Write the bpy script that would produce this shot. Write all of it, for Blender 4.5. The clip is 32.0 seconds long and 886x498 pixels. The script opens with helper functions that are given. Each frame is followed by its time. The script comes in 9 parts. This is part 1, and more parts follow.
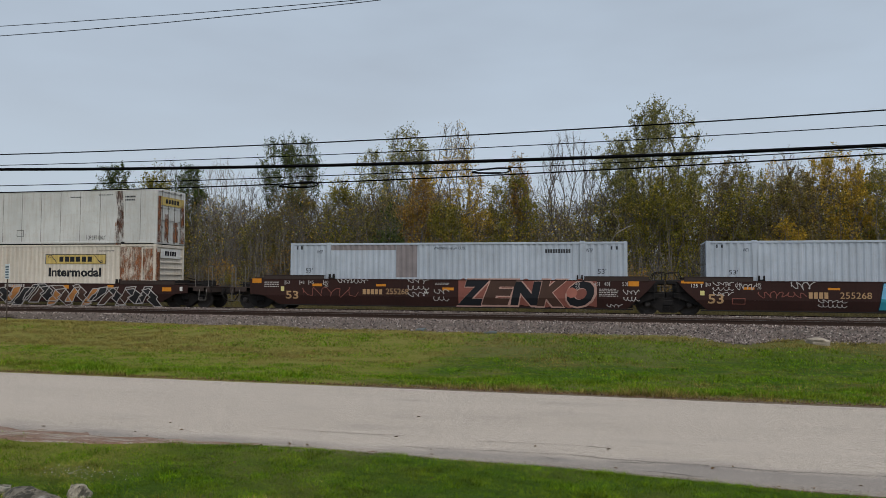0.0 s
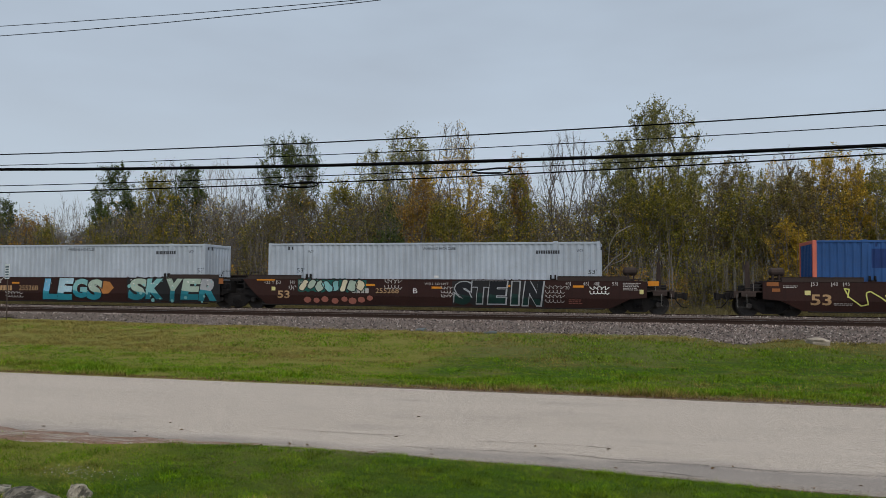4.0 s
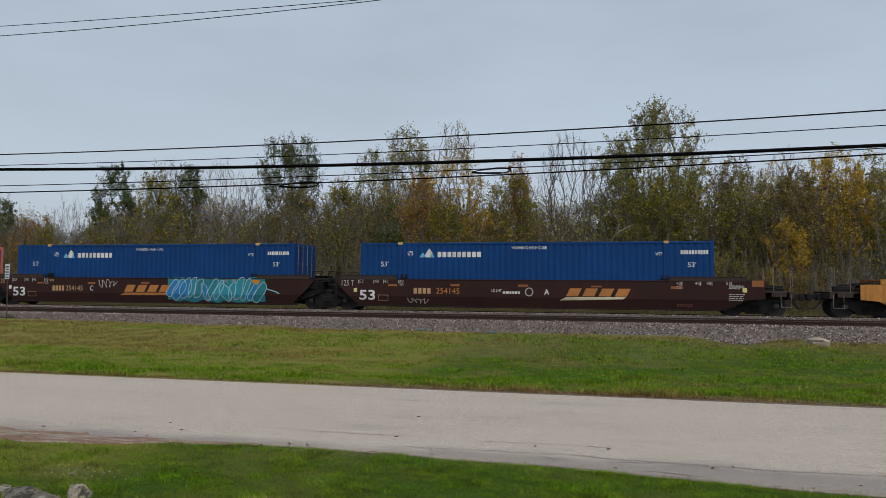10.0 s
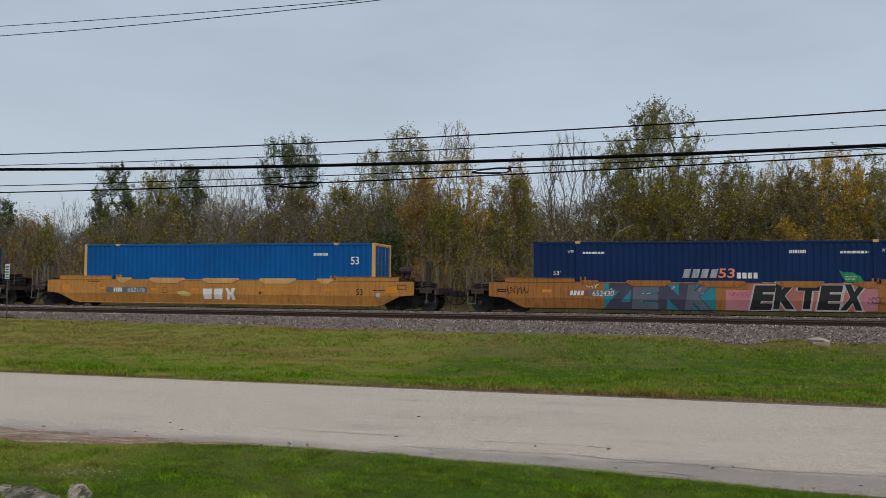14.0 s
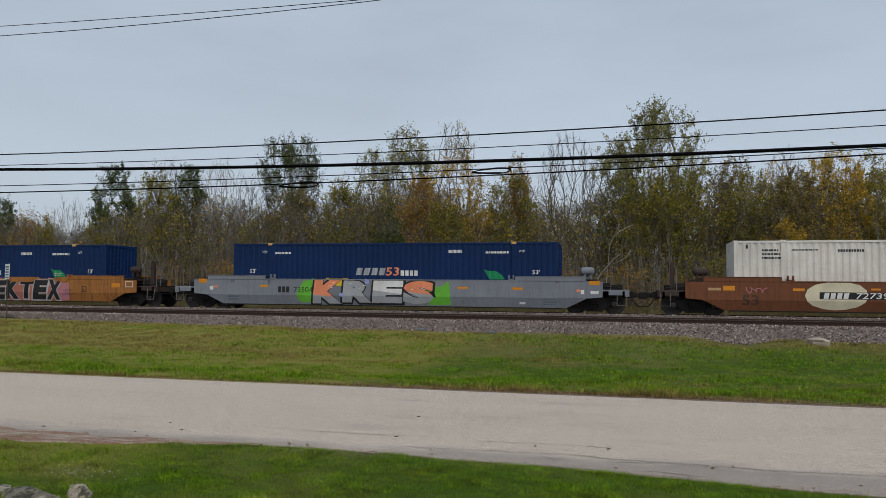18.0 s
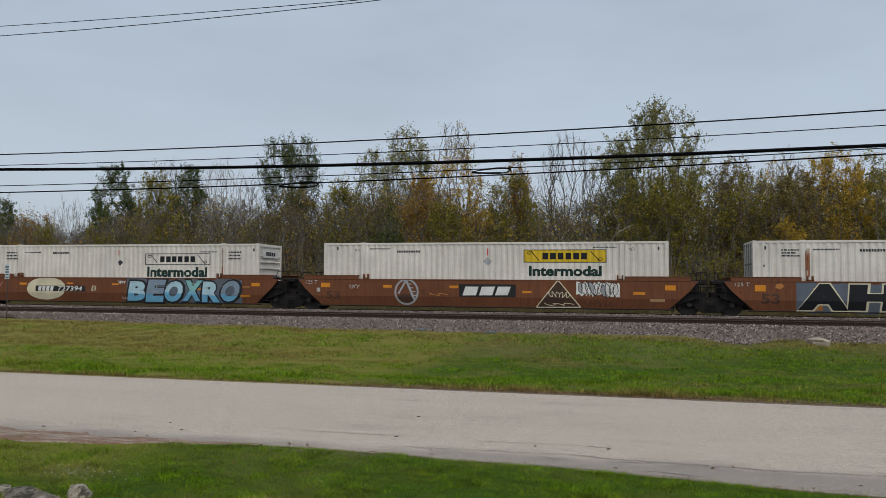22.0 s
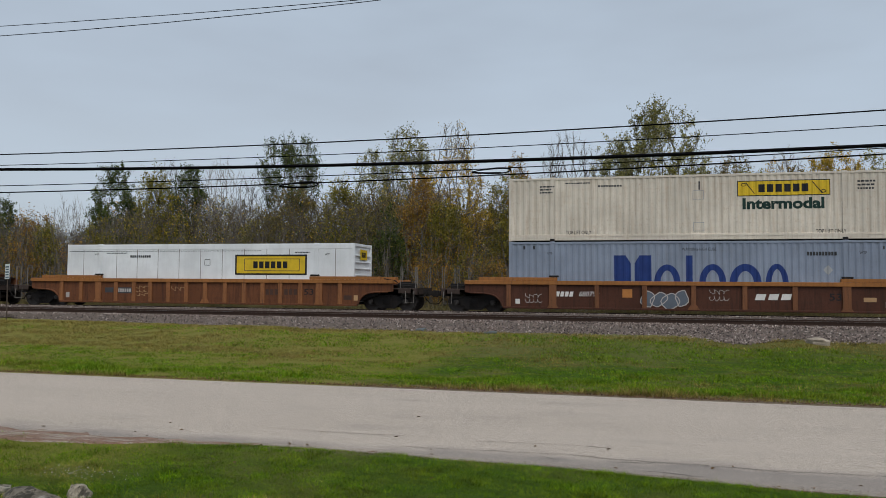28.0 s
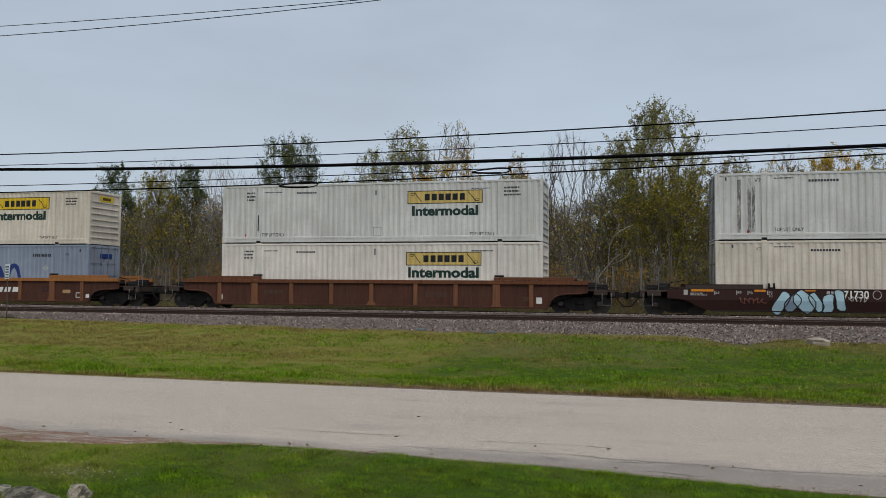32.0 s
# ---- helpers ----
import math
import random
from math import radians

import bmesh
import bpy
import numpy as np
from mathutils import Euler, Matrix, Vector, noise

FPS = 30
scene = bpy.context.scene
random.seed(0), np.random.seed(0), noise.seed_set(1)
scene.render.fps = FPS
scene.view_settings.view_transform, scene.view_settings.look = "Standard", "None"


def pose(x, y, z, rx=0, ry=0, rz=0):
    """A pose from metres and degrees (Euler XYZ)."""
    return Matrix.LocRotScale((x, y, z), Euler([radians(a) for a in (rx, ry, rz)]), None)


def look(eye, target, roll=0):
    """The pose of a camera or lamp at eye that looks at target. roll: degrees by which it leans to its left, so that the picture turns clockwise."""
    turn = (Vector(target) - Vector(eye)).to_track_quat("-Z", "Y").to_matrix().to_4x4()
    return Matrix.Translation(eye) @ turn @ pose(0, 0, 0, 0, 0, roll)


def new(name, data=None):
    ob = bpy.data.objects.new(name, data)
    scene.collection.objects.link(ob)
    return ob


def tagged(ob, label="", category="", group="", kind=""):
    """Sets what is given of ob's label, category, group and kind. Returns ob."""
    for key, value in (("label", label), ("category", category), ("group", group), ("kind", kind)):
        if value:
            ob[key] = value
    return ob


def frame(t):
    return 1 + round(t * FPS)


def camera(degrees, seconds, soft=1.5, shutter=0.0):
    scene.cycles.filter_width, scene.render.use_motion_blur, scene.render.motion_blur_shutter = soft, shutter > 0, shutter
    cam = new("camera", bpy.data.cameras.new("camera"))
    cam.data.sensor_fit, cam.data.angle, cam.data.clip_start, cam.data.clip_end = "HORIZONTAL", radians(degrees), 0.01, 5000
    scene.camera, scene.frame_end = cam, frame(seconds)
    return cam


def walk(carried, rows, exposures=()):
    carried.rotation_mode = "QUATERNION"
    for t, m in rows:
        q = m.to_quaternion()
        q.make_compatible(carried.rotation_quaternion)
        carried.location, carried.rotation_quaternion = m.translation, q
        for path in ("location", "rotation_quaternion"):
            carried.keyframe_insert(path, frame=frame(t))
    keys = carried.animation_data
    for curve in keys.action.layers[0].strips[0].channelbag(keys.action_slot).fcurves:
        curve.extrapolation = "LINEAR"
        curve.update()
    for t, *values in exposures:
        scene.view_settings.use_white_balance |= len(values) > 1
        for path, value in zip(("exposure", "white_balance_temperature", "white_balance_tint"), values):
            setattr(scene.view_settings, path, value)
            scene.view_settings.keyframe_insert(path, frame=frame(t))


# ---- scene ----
# ---------- camera ----------
EYE = Vector((0.0, 0.0, 1.9))
AIM = Vector((-0.234243, 0.971102, 0.045733))
cam = camera(59.86, 32.0, soft=0.5)
REST = look(EYE, EYE + AIM * 10, 0.409)
walk(cam, [(0.0, REST), (32.0, REST)])

# ---------- sky and sun ----------
SUN_UP, SUN_TURN = radians(56), radians(152)
world = bpy.data.worlds.new("overcast_sky")
scene.world = world
world.use_nodes = True
wn, wl = world.node_tree.nodes, world.node_tree.links
wn.clear()
sky = wn.new("ShaderNodeTexSky")
sky.sky_type, sky.sun_disc = "NISHITA", False
sky.sun_elevation, sky.sun_rotation = SUN_UP, SUN_TURN
sky.air_density, sky.dust_density, sky.ozone_density = 1.0, 2.0, 1.0
grey = wn.new("ShaderNodeHueSaturation")
grey.inputs["Saturation"].default_value = 0.42
wl.new(sky.outputs["Color"], grey.inputs["Color"])
wcoord = wn.new("ShaderNodeTexCoord")
wmap = wn.new("ShaderNodeMapping")
wmap.inputs["Scale"].default_value = (1.0, 1.0, 3.5)
wl.new(wcoord.outputs["Generated"], wmap.inputs["Vector"])
cloud = wn.new("ShaderNodeTexNoise")
cloud.inputs["Scale"].default_value, cloud.inputs["Detail"].default_value = 2.2, 4.0
wl.new(wmap.outputs["Vector"], cloud.inputs["Vector"])
ramp = wn.new("ShaderNodeMapRange")
ramp.inputs["From Min"].default_value, ramp.inputs["From Max"].default_value = 0.3, 0.75
ramp.inputs["To Min"].default_value, ramp.inputs["To Max"].default_value = 0.35, 0.75
wl.new(cloud.outputs["Fac"], ramp.inputs["Value"])
veil = wn.new("ShaderNodeMix")
veil.data_type = "RGBA"
veil.inputs[7].default_value = (5.35, 6.45, 7.75, 1)
wl.new(ramp.outputs["Result"], veil.inputs[0])
wl.new(grey.outputs["Color"], veil.inputs[6])
back = wn.new("ShaderNodeBackground")
back.inputs["Strength"].default_value = 0.1
wl.new(veil.outputs[2], back.inputs["Color"])
wout = wn.new("ShaderNodeOutputWorld")
wl.new(back.outputs["Background"], wout.inputs["Surface"])
sun_data = bpy.data.lights.new("sun", "SUN")
sun_data.energy, sun_data.angle, sun_data.color = 1.7, radians(40), (1.0, 0.955, 0.89)
sun = new("sun", sun_data)
sun.matrix_world = look((0, 0, 50), Vector((0, 0, 50)) - Vector((math.sin(SUN_TURN) * math.cos(SUN_UP), math.cos(SUN_TURN) * math.cos(SUN_UP), math.sin(SUN_UP))))
scene.view_settings.exposure = 0.0


# ---------- materials ----------
def rgb(c):
    return (c[0], c[1], c[2], 1)


def nodes_of(name):
    m = bpy.data.materials.new(name)
    m.use_nodes = True
    return m, m.node_tree.nodes, m.node_tree.links, m.node_tree.nodes["Principled BSDF"]


def noise_node(n, l, scale, detail, stretch=(1, 1, 1), coord="Object", rough=0.55):
    tc = n.new("ShaderNodeTexCoord")
    mp = n.new("ShaderNodeMapping")
    mp.inputs["Scale"].default_value = stretch
    l.new(tc.outputs[coord], mp.inputs["Vector"])
    t = n.new("ShaderNodeTexNoise")
    t.inputs["Scale"].default_value, t.inputs["Detail"].default_value, t.inputs["Roughness"].default_value = scale, detail, rough
    l.new(mp.outputs["Vector"], t.inputs["Vector"])
    return t.outputs["Fac"]


def remap(n, l, value, a, b, c=0.0, d=1.0):
    r = n.new("ShaderNodeMapRange")
    r.inputs["From Min"].default_value, r.inputs["From Max"].default_value = a, b
    r.inputs["To Min"].default_value, r.inputs["To Max"].default_value = c, d
    l.new(value, r.inputs["Value"])
    return r.outputs["Result"]


def mixed(n, l, fac, a, b, blend="MIX"):
    m = n.new("ShaderNodeMix")
    m.data_type, m.blend_type = "RGBA", blend
    for sock, v in ((0, fac), (6, a), (7, b)):
        if isinstance(v, (tuple, list)):
            m.inputs[sock].default_value = rgb(v)
        elif isinstance(v, (int, float)):
            m.inputs[sock].default_value = v
        else:
            l.new(v, m.inputs[sock])
    return m.outputs[2]


def bumped(n, l, bsdf, height, strength, distance):
    b = n.new("ShaderNodeBump")
    b.inputs["Strength"].default_value, b.inputs["Distance"].default_value = strength, distance
    l.new(height, b.inputs["Height"])
    l.new(b.outputs["Normal"], bsdf.inputs["Normal"])


def shade(a, k):
    return tuple(min(1.0, v * k) for v in a)


def painted(name, base, grime=(0.09, 0.06, 0.045), amount=0.5, rough=0.6, streak=0.5, fleck=None):
    """Weathered paint: broad fading, streaks that run down, specks of grime."""
    m, n, l, b = nodes_of(name)
    fade = remap(n, l, noise_node(n, l, 0.55, 4), 0.3, 0.7)
    col = mixed(n, l, fade, shade(base, 0.84), shade(base, 1.14))
    film = remap(n, l, noise_node(n, l, 2.4, 6, (0.35, 1, 2.6), rough=0.65), 0.5, 0.75, 0.0, 0.45 * amount)
    col = mixed(n, l, film, col, shade(grime, 1.6))
    run = remap(n, l, noise_node(n, l, 3.0, 6, (2.6, 2.6, 0.2), rough=0.65), 0.48, 0.74, 0.0, streak)
    col = mixed(n, l, run, col, grime)
    spot = remap(n, l, noise_node(n, l, 9.0, 6, rough=0.7), 0.56, 0.74, 0.0, amount)
    col = mixed(n, l, spot, col, fleck or grime)
    pit = remap(n, l, noise_node(n, l, 34.0, 4, (1, 1, 0.6), rough=0.8), 0.60, 0.70, 0.0, min(1.0, amount * 1.3))
    col = mixed(n, l, pit, col, shade(grime, 0.7))
    l.new(col, b.inputs["Base Color"])
    l.new(remap(n, l, noise_node(n, l, 14.0, 3), 0.2, 0.8, rough - 0.1, rough + 0.15), b.inputs["Roughness"])
    b.inputs["Specular IOR Level"].default_value = 0.18
    bumped(n, l, b, noise_node(n, l, 30.0, 4), 0.15, 0.004)
    return m


def plain(name, base, rough=0.7, metal=0.0, vary=0.2, scale=6.0):
    m, n, l, b = nodes_of(name)
    col = mixed(n, l, remap(n, l, noise_node(n, l, scale, 4), 0.3, 0.7), shade(base, 1 - vary), shade(base, 1 + vary))
    l.new(col, b.inputs["Base Color"])
    b.inputs["Roughness"].default_value, b.inputs["Metallic"].default_value = rough, metal
    b.inputs["Specular IOR Level"].default_value = 0.3
    return m


def leafy(name, tones, rough=0.65, trans=0.25):
    """Foliage: each leaf takes one of the tones; some light passes through."""
    m, n, l, b = nodes_of(name)
    g = n.new("ShaderNodeNewGeometry")
    r = n.new("ShaderNodeValToRGB")
    r.color_ramp.elements[0].color, r.color_ramp.elements[1].color = rgb(tones[0]), rgb(tones[-1])
    for i, t in enumerate(tones[1:-1], 1):
        e = r.color_ramp.elements.new(i / (len(tones) - 1))
        e.color = rgb(t)
    l.new(g.outputs["Random Per Island"], r.inputs["Fac"])
    big = remap(n, l, noise_node(n, l, 0.7, 4), 0.3, 0.7, 0.66, 1.32)
    v = n.new("ShaderNodeHueSaturation")
    l.new(big, v.inputs["Value"])
    l.new(r.outputs["Color"], v.inputs["Color"])
    l.new(v.outputs["Color"], b.inputs["Base Color"])
    b.inputs["Roughness"].default_value = rough
    b.inputs["Specular IOR Level"].default_value = 0.06
    tr = n.new("ShaderNodeBsdfTranslucent")
    l.new(v.outputs["Color"], tr.inputs["Color"])
    mx = n.new("ShaderNodeMixShader")
    mx.inputs[0].default_value = trans
    l.new(b.outputs["BSDF"], mx.inputs[1])
    l.new(tr.outputs["BSDF"], mx.inputs[2])
    l.new(mx.outputs["Shader"], n["Material Output"].inputs["Surface"])
    return m


def bark(name, base):
    m, n, l, b = nodes_of(name)
    col = mixed(n, l, remap(n, l, noise_node(n, l, 5.0, 5, (1, 1, 0.2)), 0.3, 0.7), shade(base, 0.6), shade(base, 1.3))
    l.new(col, b.inputs["Base Color"])
    b.inputs["Roughness"].default_value = 0.9
    return m


# ---------- mesh helpers ----------
def mesh_of(name, bm, material):
    bmesh.ops.recalc_face_normals(bm, faces=bm.faces)
    me = bpy.data.meshes.new(name)
    bm.to_mesh(me)
    bm.free()
    me.materials.append(material)
    return me


def part(name, bm, material, parent=None, label="", kind=""):
    ob = new(name, mesh_of(name, bm, material))
    ob.parent = parent
    return tagged(ob, label, kind=kind)


def share(name, me, parent, m=None, label=""):
    ob = new(name, me)
    ob.parent = parent
    if m is not None:
        ob.matrix_basis = m
    return tagged(ob, label)


def sheet(name, verts, faces, material):
    me = bpy.data.meshes.new(name)
    me.from_pydata(verts, [], faces)
    me.materials.append(material)
    return me


def box(bm, x0, x1, y0, y1, z0, z1, bevel=0.0):
    b = bmesh.new() if bevel else bm
    vs = [b.verts.new((x, y, z)) for x in (x0, x1) for y in (y0, y1) for z in (z0, z1)]
    for q in ((0, 1, 3, 2), (4, 6, 7, 5), (0, 4, 5, 1), (2, 3, 7, 6), (0, 2, 6, 4), (1, 5, 7, 3)):
        b.faces.new([vs[i] for i in q])
    if bevel:
        bmesh.ops.bevel(b, geom=list(b.edges), offset=bevel, segments=1, affect="EDGES")
        join(bm, b)


def join(bm, other):
    me = bpy.data.meshes.new("tmp")
    other.to_mesh(me)
    other.free()
    bm.from_mesh(me)
    bpy.data.meshes.remove(me)


def prism(bm, pts, y0, y1, plane="xz"):
    """A closed outline pushed through from y0 to y1."""
    def at(a, b, c):
        return (a, c, b) if plane == "xz" else ((c, a, b) if plane == "yz" else (a, b, c))
    f = [bm.verts.new(at(a, b, y0)) for a, b in pts]
    g = [bm.verts.new(at(a, b, y1)) for a, b in pts]
    bm.faces.new(f)
    bm.faces.new(g[::-1])
    for i in range(len(pts)):
        j = (i + 1) % len(pts)
        bm.faces.new((f[i], f[j], g[j], g[i]))


def ring_of(bm, c, axis, r, seg, start=0.0):
    axis = Vector(axis).normalized()
    a = axis.orthogonal().normalized()
    b = axis.cross(a)
    return [bm.verts.new(Vector(c) + (a * math.cos(start + 2 * math.pi * i / seg) + b * math.sin(start + 2 * math.pi * i / seg)) * r) for i in range(seg)]


def lathe(bm, c, axis, profile, seg=20):
    """A turned body: profile of (along, radius)."""
    axis = Vector(axis).normalized()
    rings = [ring_of(bm, Vector(c) + axis * h, axis, max(r, 0.001), seg) for h, r in profile]
    for p, q in zip(rings, rings[1:]):
        for i in range(seg):
            bm.faces.new((p[i], p[(i + 1) % seg], q[(i + 1) % seg], q[i]))
    bm.faces.new(rings[0][::-1])
    bm.faces.new(rings[-1])


def tube(bm, pts, r, seg=6):
    pts = [Vector(p) for p in pts]
    rings = []
    for i, p in enumerate(pts):
        d = (pts[min(i + 1, len(pts) - 1)] - pts[max(i - 1, 0)]).normalized()
        ref = Vector((0, 0, 1)) if abs(d.z) < 0.9 else Vector((0, 1, 0))
        a = d.cross(ref).normalized()
        b = d.cross(a)
        rings.append([bm.verts.new(p + (a * math.cos(2 * math.pi * k / seg) + b * math.sin(2 * math.pi * k / seg)) * r) for k in range(seg)])
    for p, q in zip(rings, rings[1:]):
        for i in range(seg):
            bm.faces.new((p[i], p[(i + 1) % seg], q[(i + 1) % seg], q[i]))
    bm.faces.new(rings[0])
    bm.faces.new(rings[-1][::-1])


def empty(name, label="", category="", group=""):
    return tagged(new(name), label, category, group)


# ---------- ground, road, track bed ----------
ROAD_NEAR, ROAD_FAR = 8.25, 13.65
TRACK_Y, SIDING_Y, RAIL_Z = 36.41, 32.25, 0.60


def lumps(x, y, s, k):
    return noise.noise(Vector((x * s, y * s, k)))


def step01(a, b, v):
    v = max(0.0, min(1.0, (v - a) / (b - a)))
    return v * v * (3 - 2 * v)


def far_edge(x):
    return ROAD_FAR + 0.02 * (x + 5) / 5 * (-1 if x > -5 else 0) + 0.06 * lumps(x, 0, 0.9, 3.1)


def verge_line(x):
    """Where the lawn's edge runs along the road."""
    return float(np.interp(x, (-5.6, -4.6, -3.8, -2.5, -1.9, -1.2, -0.6, 0.0, 0.5, 1.0, 1.6, 2.4, 5.0), (8.2, 8.28, 8.36, 8.32, 8.22, 8.2, 8.16, 8.06, 8.0, 7.93, 7.88, 7.82, 7.75)))


def near_edge(x):
    return verge_line(x) + 0.04 * lumps(x, 0, 0.7, 8.2) + 0.035 * lumps(x, 0, 2.3, 1.2) + 0.10 * lumps(x, 0, 2.6, 4) * step01(-5.0, -6.0, x)


def ground_z(x, y):
    """Height of the ground sheet: lawn, road bed, verge, ballast toe, wood floor."""
    e = verge_line(x)
    z = 0.045 * step01(e + 0.03, e - 0.3, y) if y < 9 else 0.0
    z += (0.06 * lumps(x, y, 0.25, 0.5) + 0.025 * lumps(x, y, 1.3, 2.0)) * (step01(ROAD_FAR + 0.1, 16.5, y) if y > 11 else step01(8.0, 6.9, y))
    z += -0.16 * step01(13.9, 17.5, y) * (1 - step01(19, 27, y)) + 0.16 * step01(20, 28, y)
    z -= 0.06 * step01(e - 0.03, e + 0.14, y) * (1 - step01(13.6, 13.8, y))
    z += 0.12 * step01(37, 45, y) + 0.25 * lumps(x, y, 0.08, 9) * step01(40, 50, y)
    return z


def grid_lines(spans):
    out = []
    for a, b, s in spans:
        k = max(1, round((b - a) / s))
        out += [a + (b - a) * i / k for i in range(k)]
    return out + [spans[-1][1]]


def ground_material():
    m, n, l, b = nodes_of("turf")
    patch = remap(n, l, noise_node(n, l, 0.45, 5), 0.35, 0.65)
    fine = remap(n, l, noise_node(n, l, 26.0, 5, rough=0.75), 0.3, 0.7)
    green = mixed(n, l, fine, (0.02, 0.042, 0.004), (0.07, 0.125, 0.010))
    dry = mixed(n, l, fine, (0.07, 0.062, 0.02), (0.24, 0.20, 0.06))
    tc = n.new("ShaderNodeTexCoord")
    sep = n.new("ShaderNodeSeparateXYZ")
    l.new(tc.outputs["Object"], sep.inputs["Vector"])
    wob = n.new("ShaderNodeMath")
    wob.operation = "MULTIPLY_ADD"
    l.new(noise_node(n, l, 0.35, 4), wob.inputs[0])
    wob.inputs[1].default_value = 9.0
    slope = n.new("ShaderNodeMath")
    slope.operation = "MULTIPLY_ADD"
    l.new(sep.outputs["X"], slope.inputs[0])
    slope.inputs[1].default_value = -0.26
    l.new(sep.outputs["Y"], slope.inputs[2])
    l.new(slope.outputs["Value"], wob.inputs[2])
    far = remap(n, l, wob.outputs["Value"], 24.0, 31.5)
    col = mixed(n, l, remap(n, l, patch, 0.45, 0.95, 0.0, 0.55), green, dry)
    col = mixed(n, l, far, col, mixed(n, l, patch, dry, (0.13, 0.14, 0.045)))
    soil = mixed(n, l, fine, (0.10, 0.075, 0.05), (0.22, 0.17, 0.12))
    edge = n.new("ShaderNodeMath")
    edge.operation = "MULTIPLY_ADD"
    l.new(noise_node(n, l, 2.5, 4), edge.inputs[0])
    edge.inputs[1].default_value = 0.5
    l.new(sep.outputs["Y"], edge.inputs[2])
    e1 = remap(n, l, edge.outputs["Value"], 14.5, 14.2)
    e2 = remap(n, l, edge.outputs["Value"], 8.2, 8.4)
    both = n.new("ShaderNodeMath")
    both.operation = "MULTIPLY"
    l.new(e1, both.inputs[0])
    l.new(e2, both.inputs[1])
    col = mixed(n, l, both.outputs["Value"], col, soil)
    west = n.new("ShaderNodeMath")
    west.operation = "MULTIPLY"
    l.new(remap(n, l, sep.outputs["X"], -4.4, -5.6, 0.0, 0.7), west.inputs[0])
    l.new(remap(n, l, sep.outputs["Y"], 6.0, 6.8), west.inputs[1])
    col = mixed(n, l, west.outputs["Value"], col, mixed(n, l, fine, (0.13, 0.125, 0.02), (0.28, 0.255, 0.06)))
    wood = remap(n, l, sep.outputs["Y"], 39.0, 43.0)
    litter = mixed(n, l, fine, (0.045, 0.032, 0.02), (0.15, 0.11, 0.06))
    col = mixed(n, l, wood, col, litter)
    l.new(col, b.inputs["Base Color"])
    b.inputs["Roughness"].default_value = 0.95
    b.inputs["Specular IOR Level"].default_value = 0.1
    bumped(n, l, b, fine, 0.6, 0.03)
    return m


def ground():
    xs = grid_lines([(-1500, -200, 130), (-200, -60, 14), (-60, -30, 2.0), (-30, 14, 0.5), (14, 40, 2.0), (40, 200, 16), (200, 1500, 130)])
    ys = grid_lines([(-400, -20, 76), (-20, 4, 4), (4, 7, 0.25), (7, 9, 0.1), (9, 13, 1.0), (13, 30, 0.4), (30, 60, 1.5), (60, 200, 14), (200, 2400, 200)])
    verts = [(x, y, ground_z(x, y)) for y in ys for x in xs]
    w = len(xs)
    faces = [(j * w + i, j * w + i + 1, (j + 1) * w + i + 1, (j + 1) * w + i) for j in range(len(ys) - 1) for i in range(w - 1)]
    me = sheet("ground", verts, faces, ground_material())
    for p in me.polygons:
        p.use_smooth = True
    tagged(new("ground", me), "mown grass verge and lawn with dry patches", "ground", kind="structure")


def road_material():
    m, n, l, b = nodes_of("road_chip_seal")
    speck = remap(n, l, noise_node(n, l, 80.0, 5, rough=0.9), 0.41, 0.59)
    broad = remap(n, l, noise_node(n, l, 0.5, 5, (0.35, 1.6, 1)), 0.3, 0.7)
    col = mixed(n, l, speck, (0.12, 0.10, 0.08), (0.84, 0.725, 0.61))
    coarse = remap(n, l, noise_node(n, l, 34.0, 4, rough=0.8), 0.40, 0.62, 0.0, 0.42)
    col = mixed(n, l, coarse, col, (0.21, 0.185, 0.165))
    col = mixed(n, l, remap(n, l, broad, 0, 1, 0.0, 0.25), col, (0.57, 0.495, 0.425))
    stain = remap(n, l, noise_node(n, l, 1.7, 6, (0.4, 1.5, 1)), 0.55, 0.75, 0.0, 0.3)
    col = mixed(n, l, stain, col, (0.19, 0.17, 0.16))
    tc = n.new("ShaderNodeTexCoord")
    sep = n.new("ShaderNodeSeparateXYZ")
    l.new(tc.outputs["Object"], sep.inputs["Vector"])
    wob = n.new("ShaderNodeMath")
    wob.operation = "MULTIPLY_ADD"
    l.new(noise_node(n, l, 1.6, 5, (0.5, 1, 1)), wob.inputs[0])
    wob.inputs[1].default_value = -0.9
    l.new(sep.outputs["Y"], wob.inputs[2])
    worn = remap(n, l, wob.outputs["Value"], 8.35, 7.95, 0.0, 0.55)
    col = mixed(n, l, worn, col, (0.16, 0.145, 0.14))
    l.new(col, b.inputs["Base Color"])
    b.inputs["Roughness"].default_value = 0.9
    b.inputs["Specular IOR Level"].default_value = 0.2
    bumped(n, l, b, speck, 0.5, 0.006)
    return m


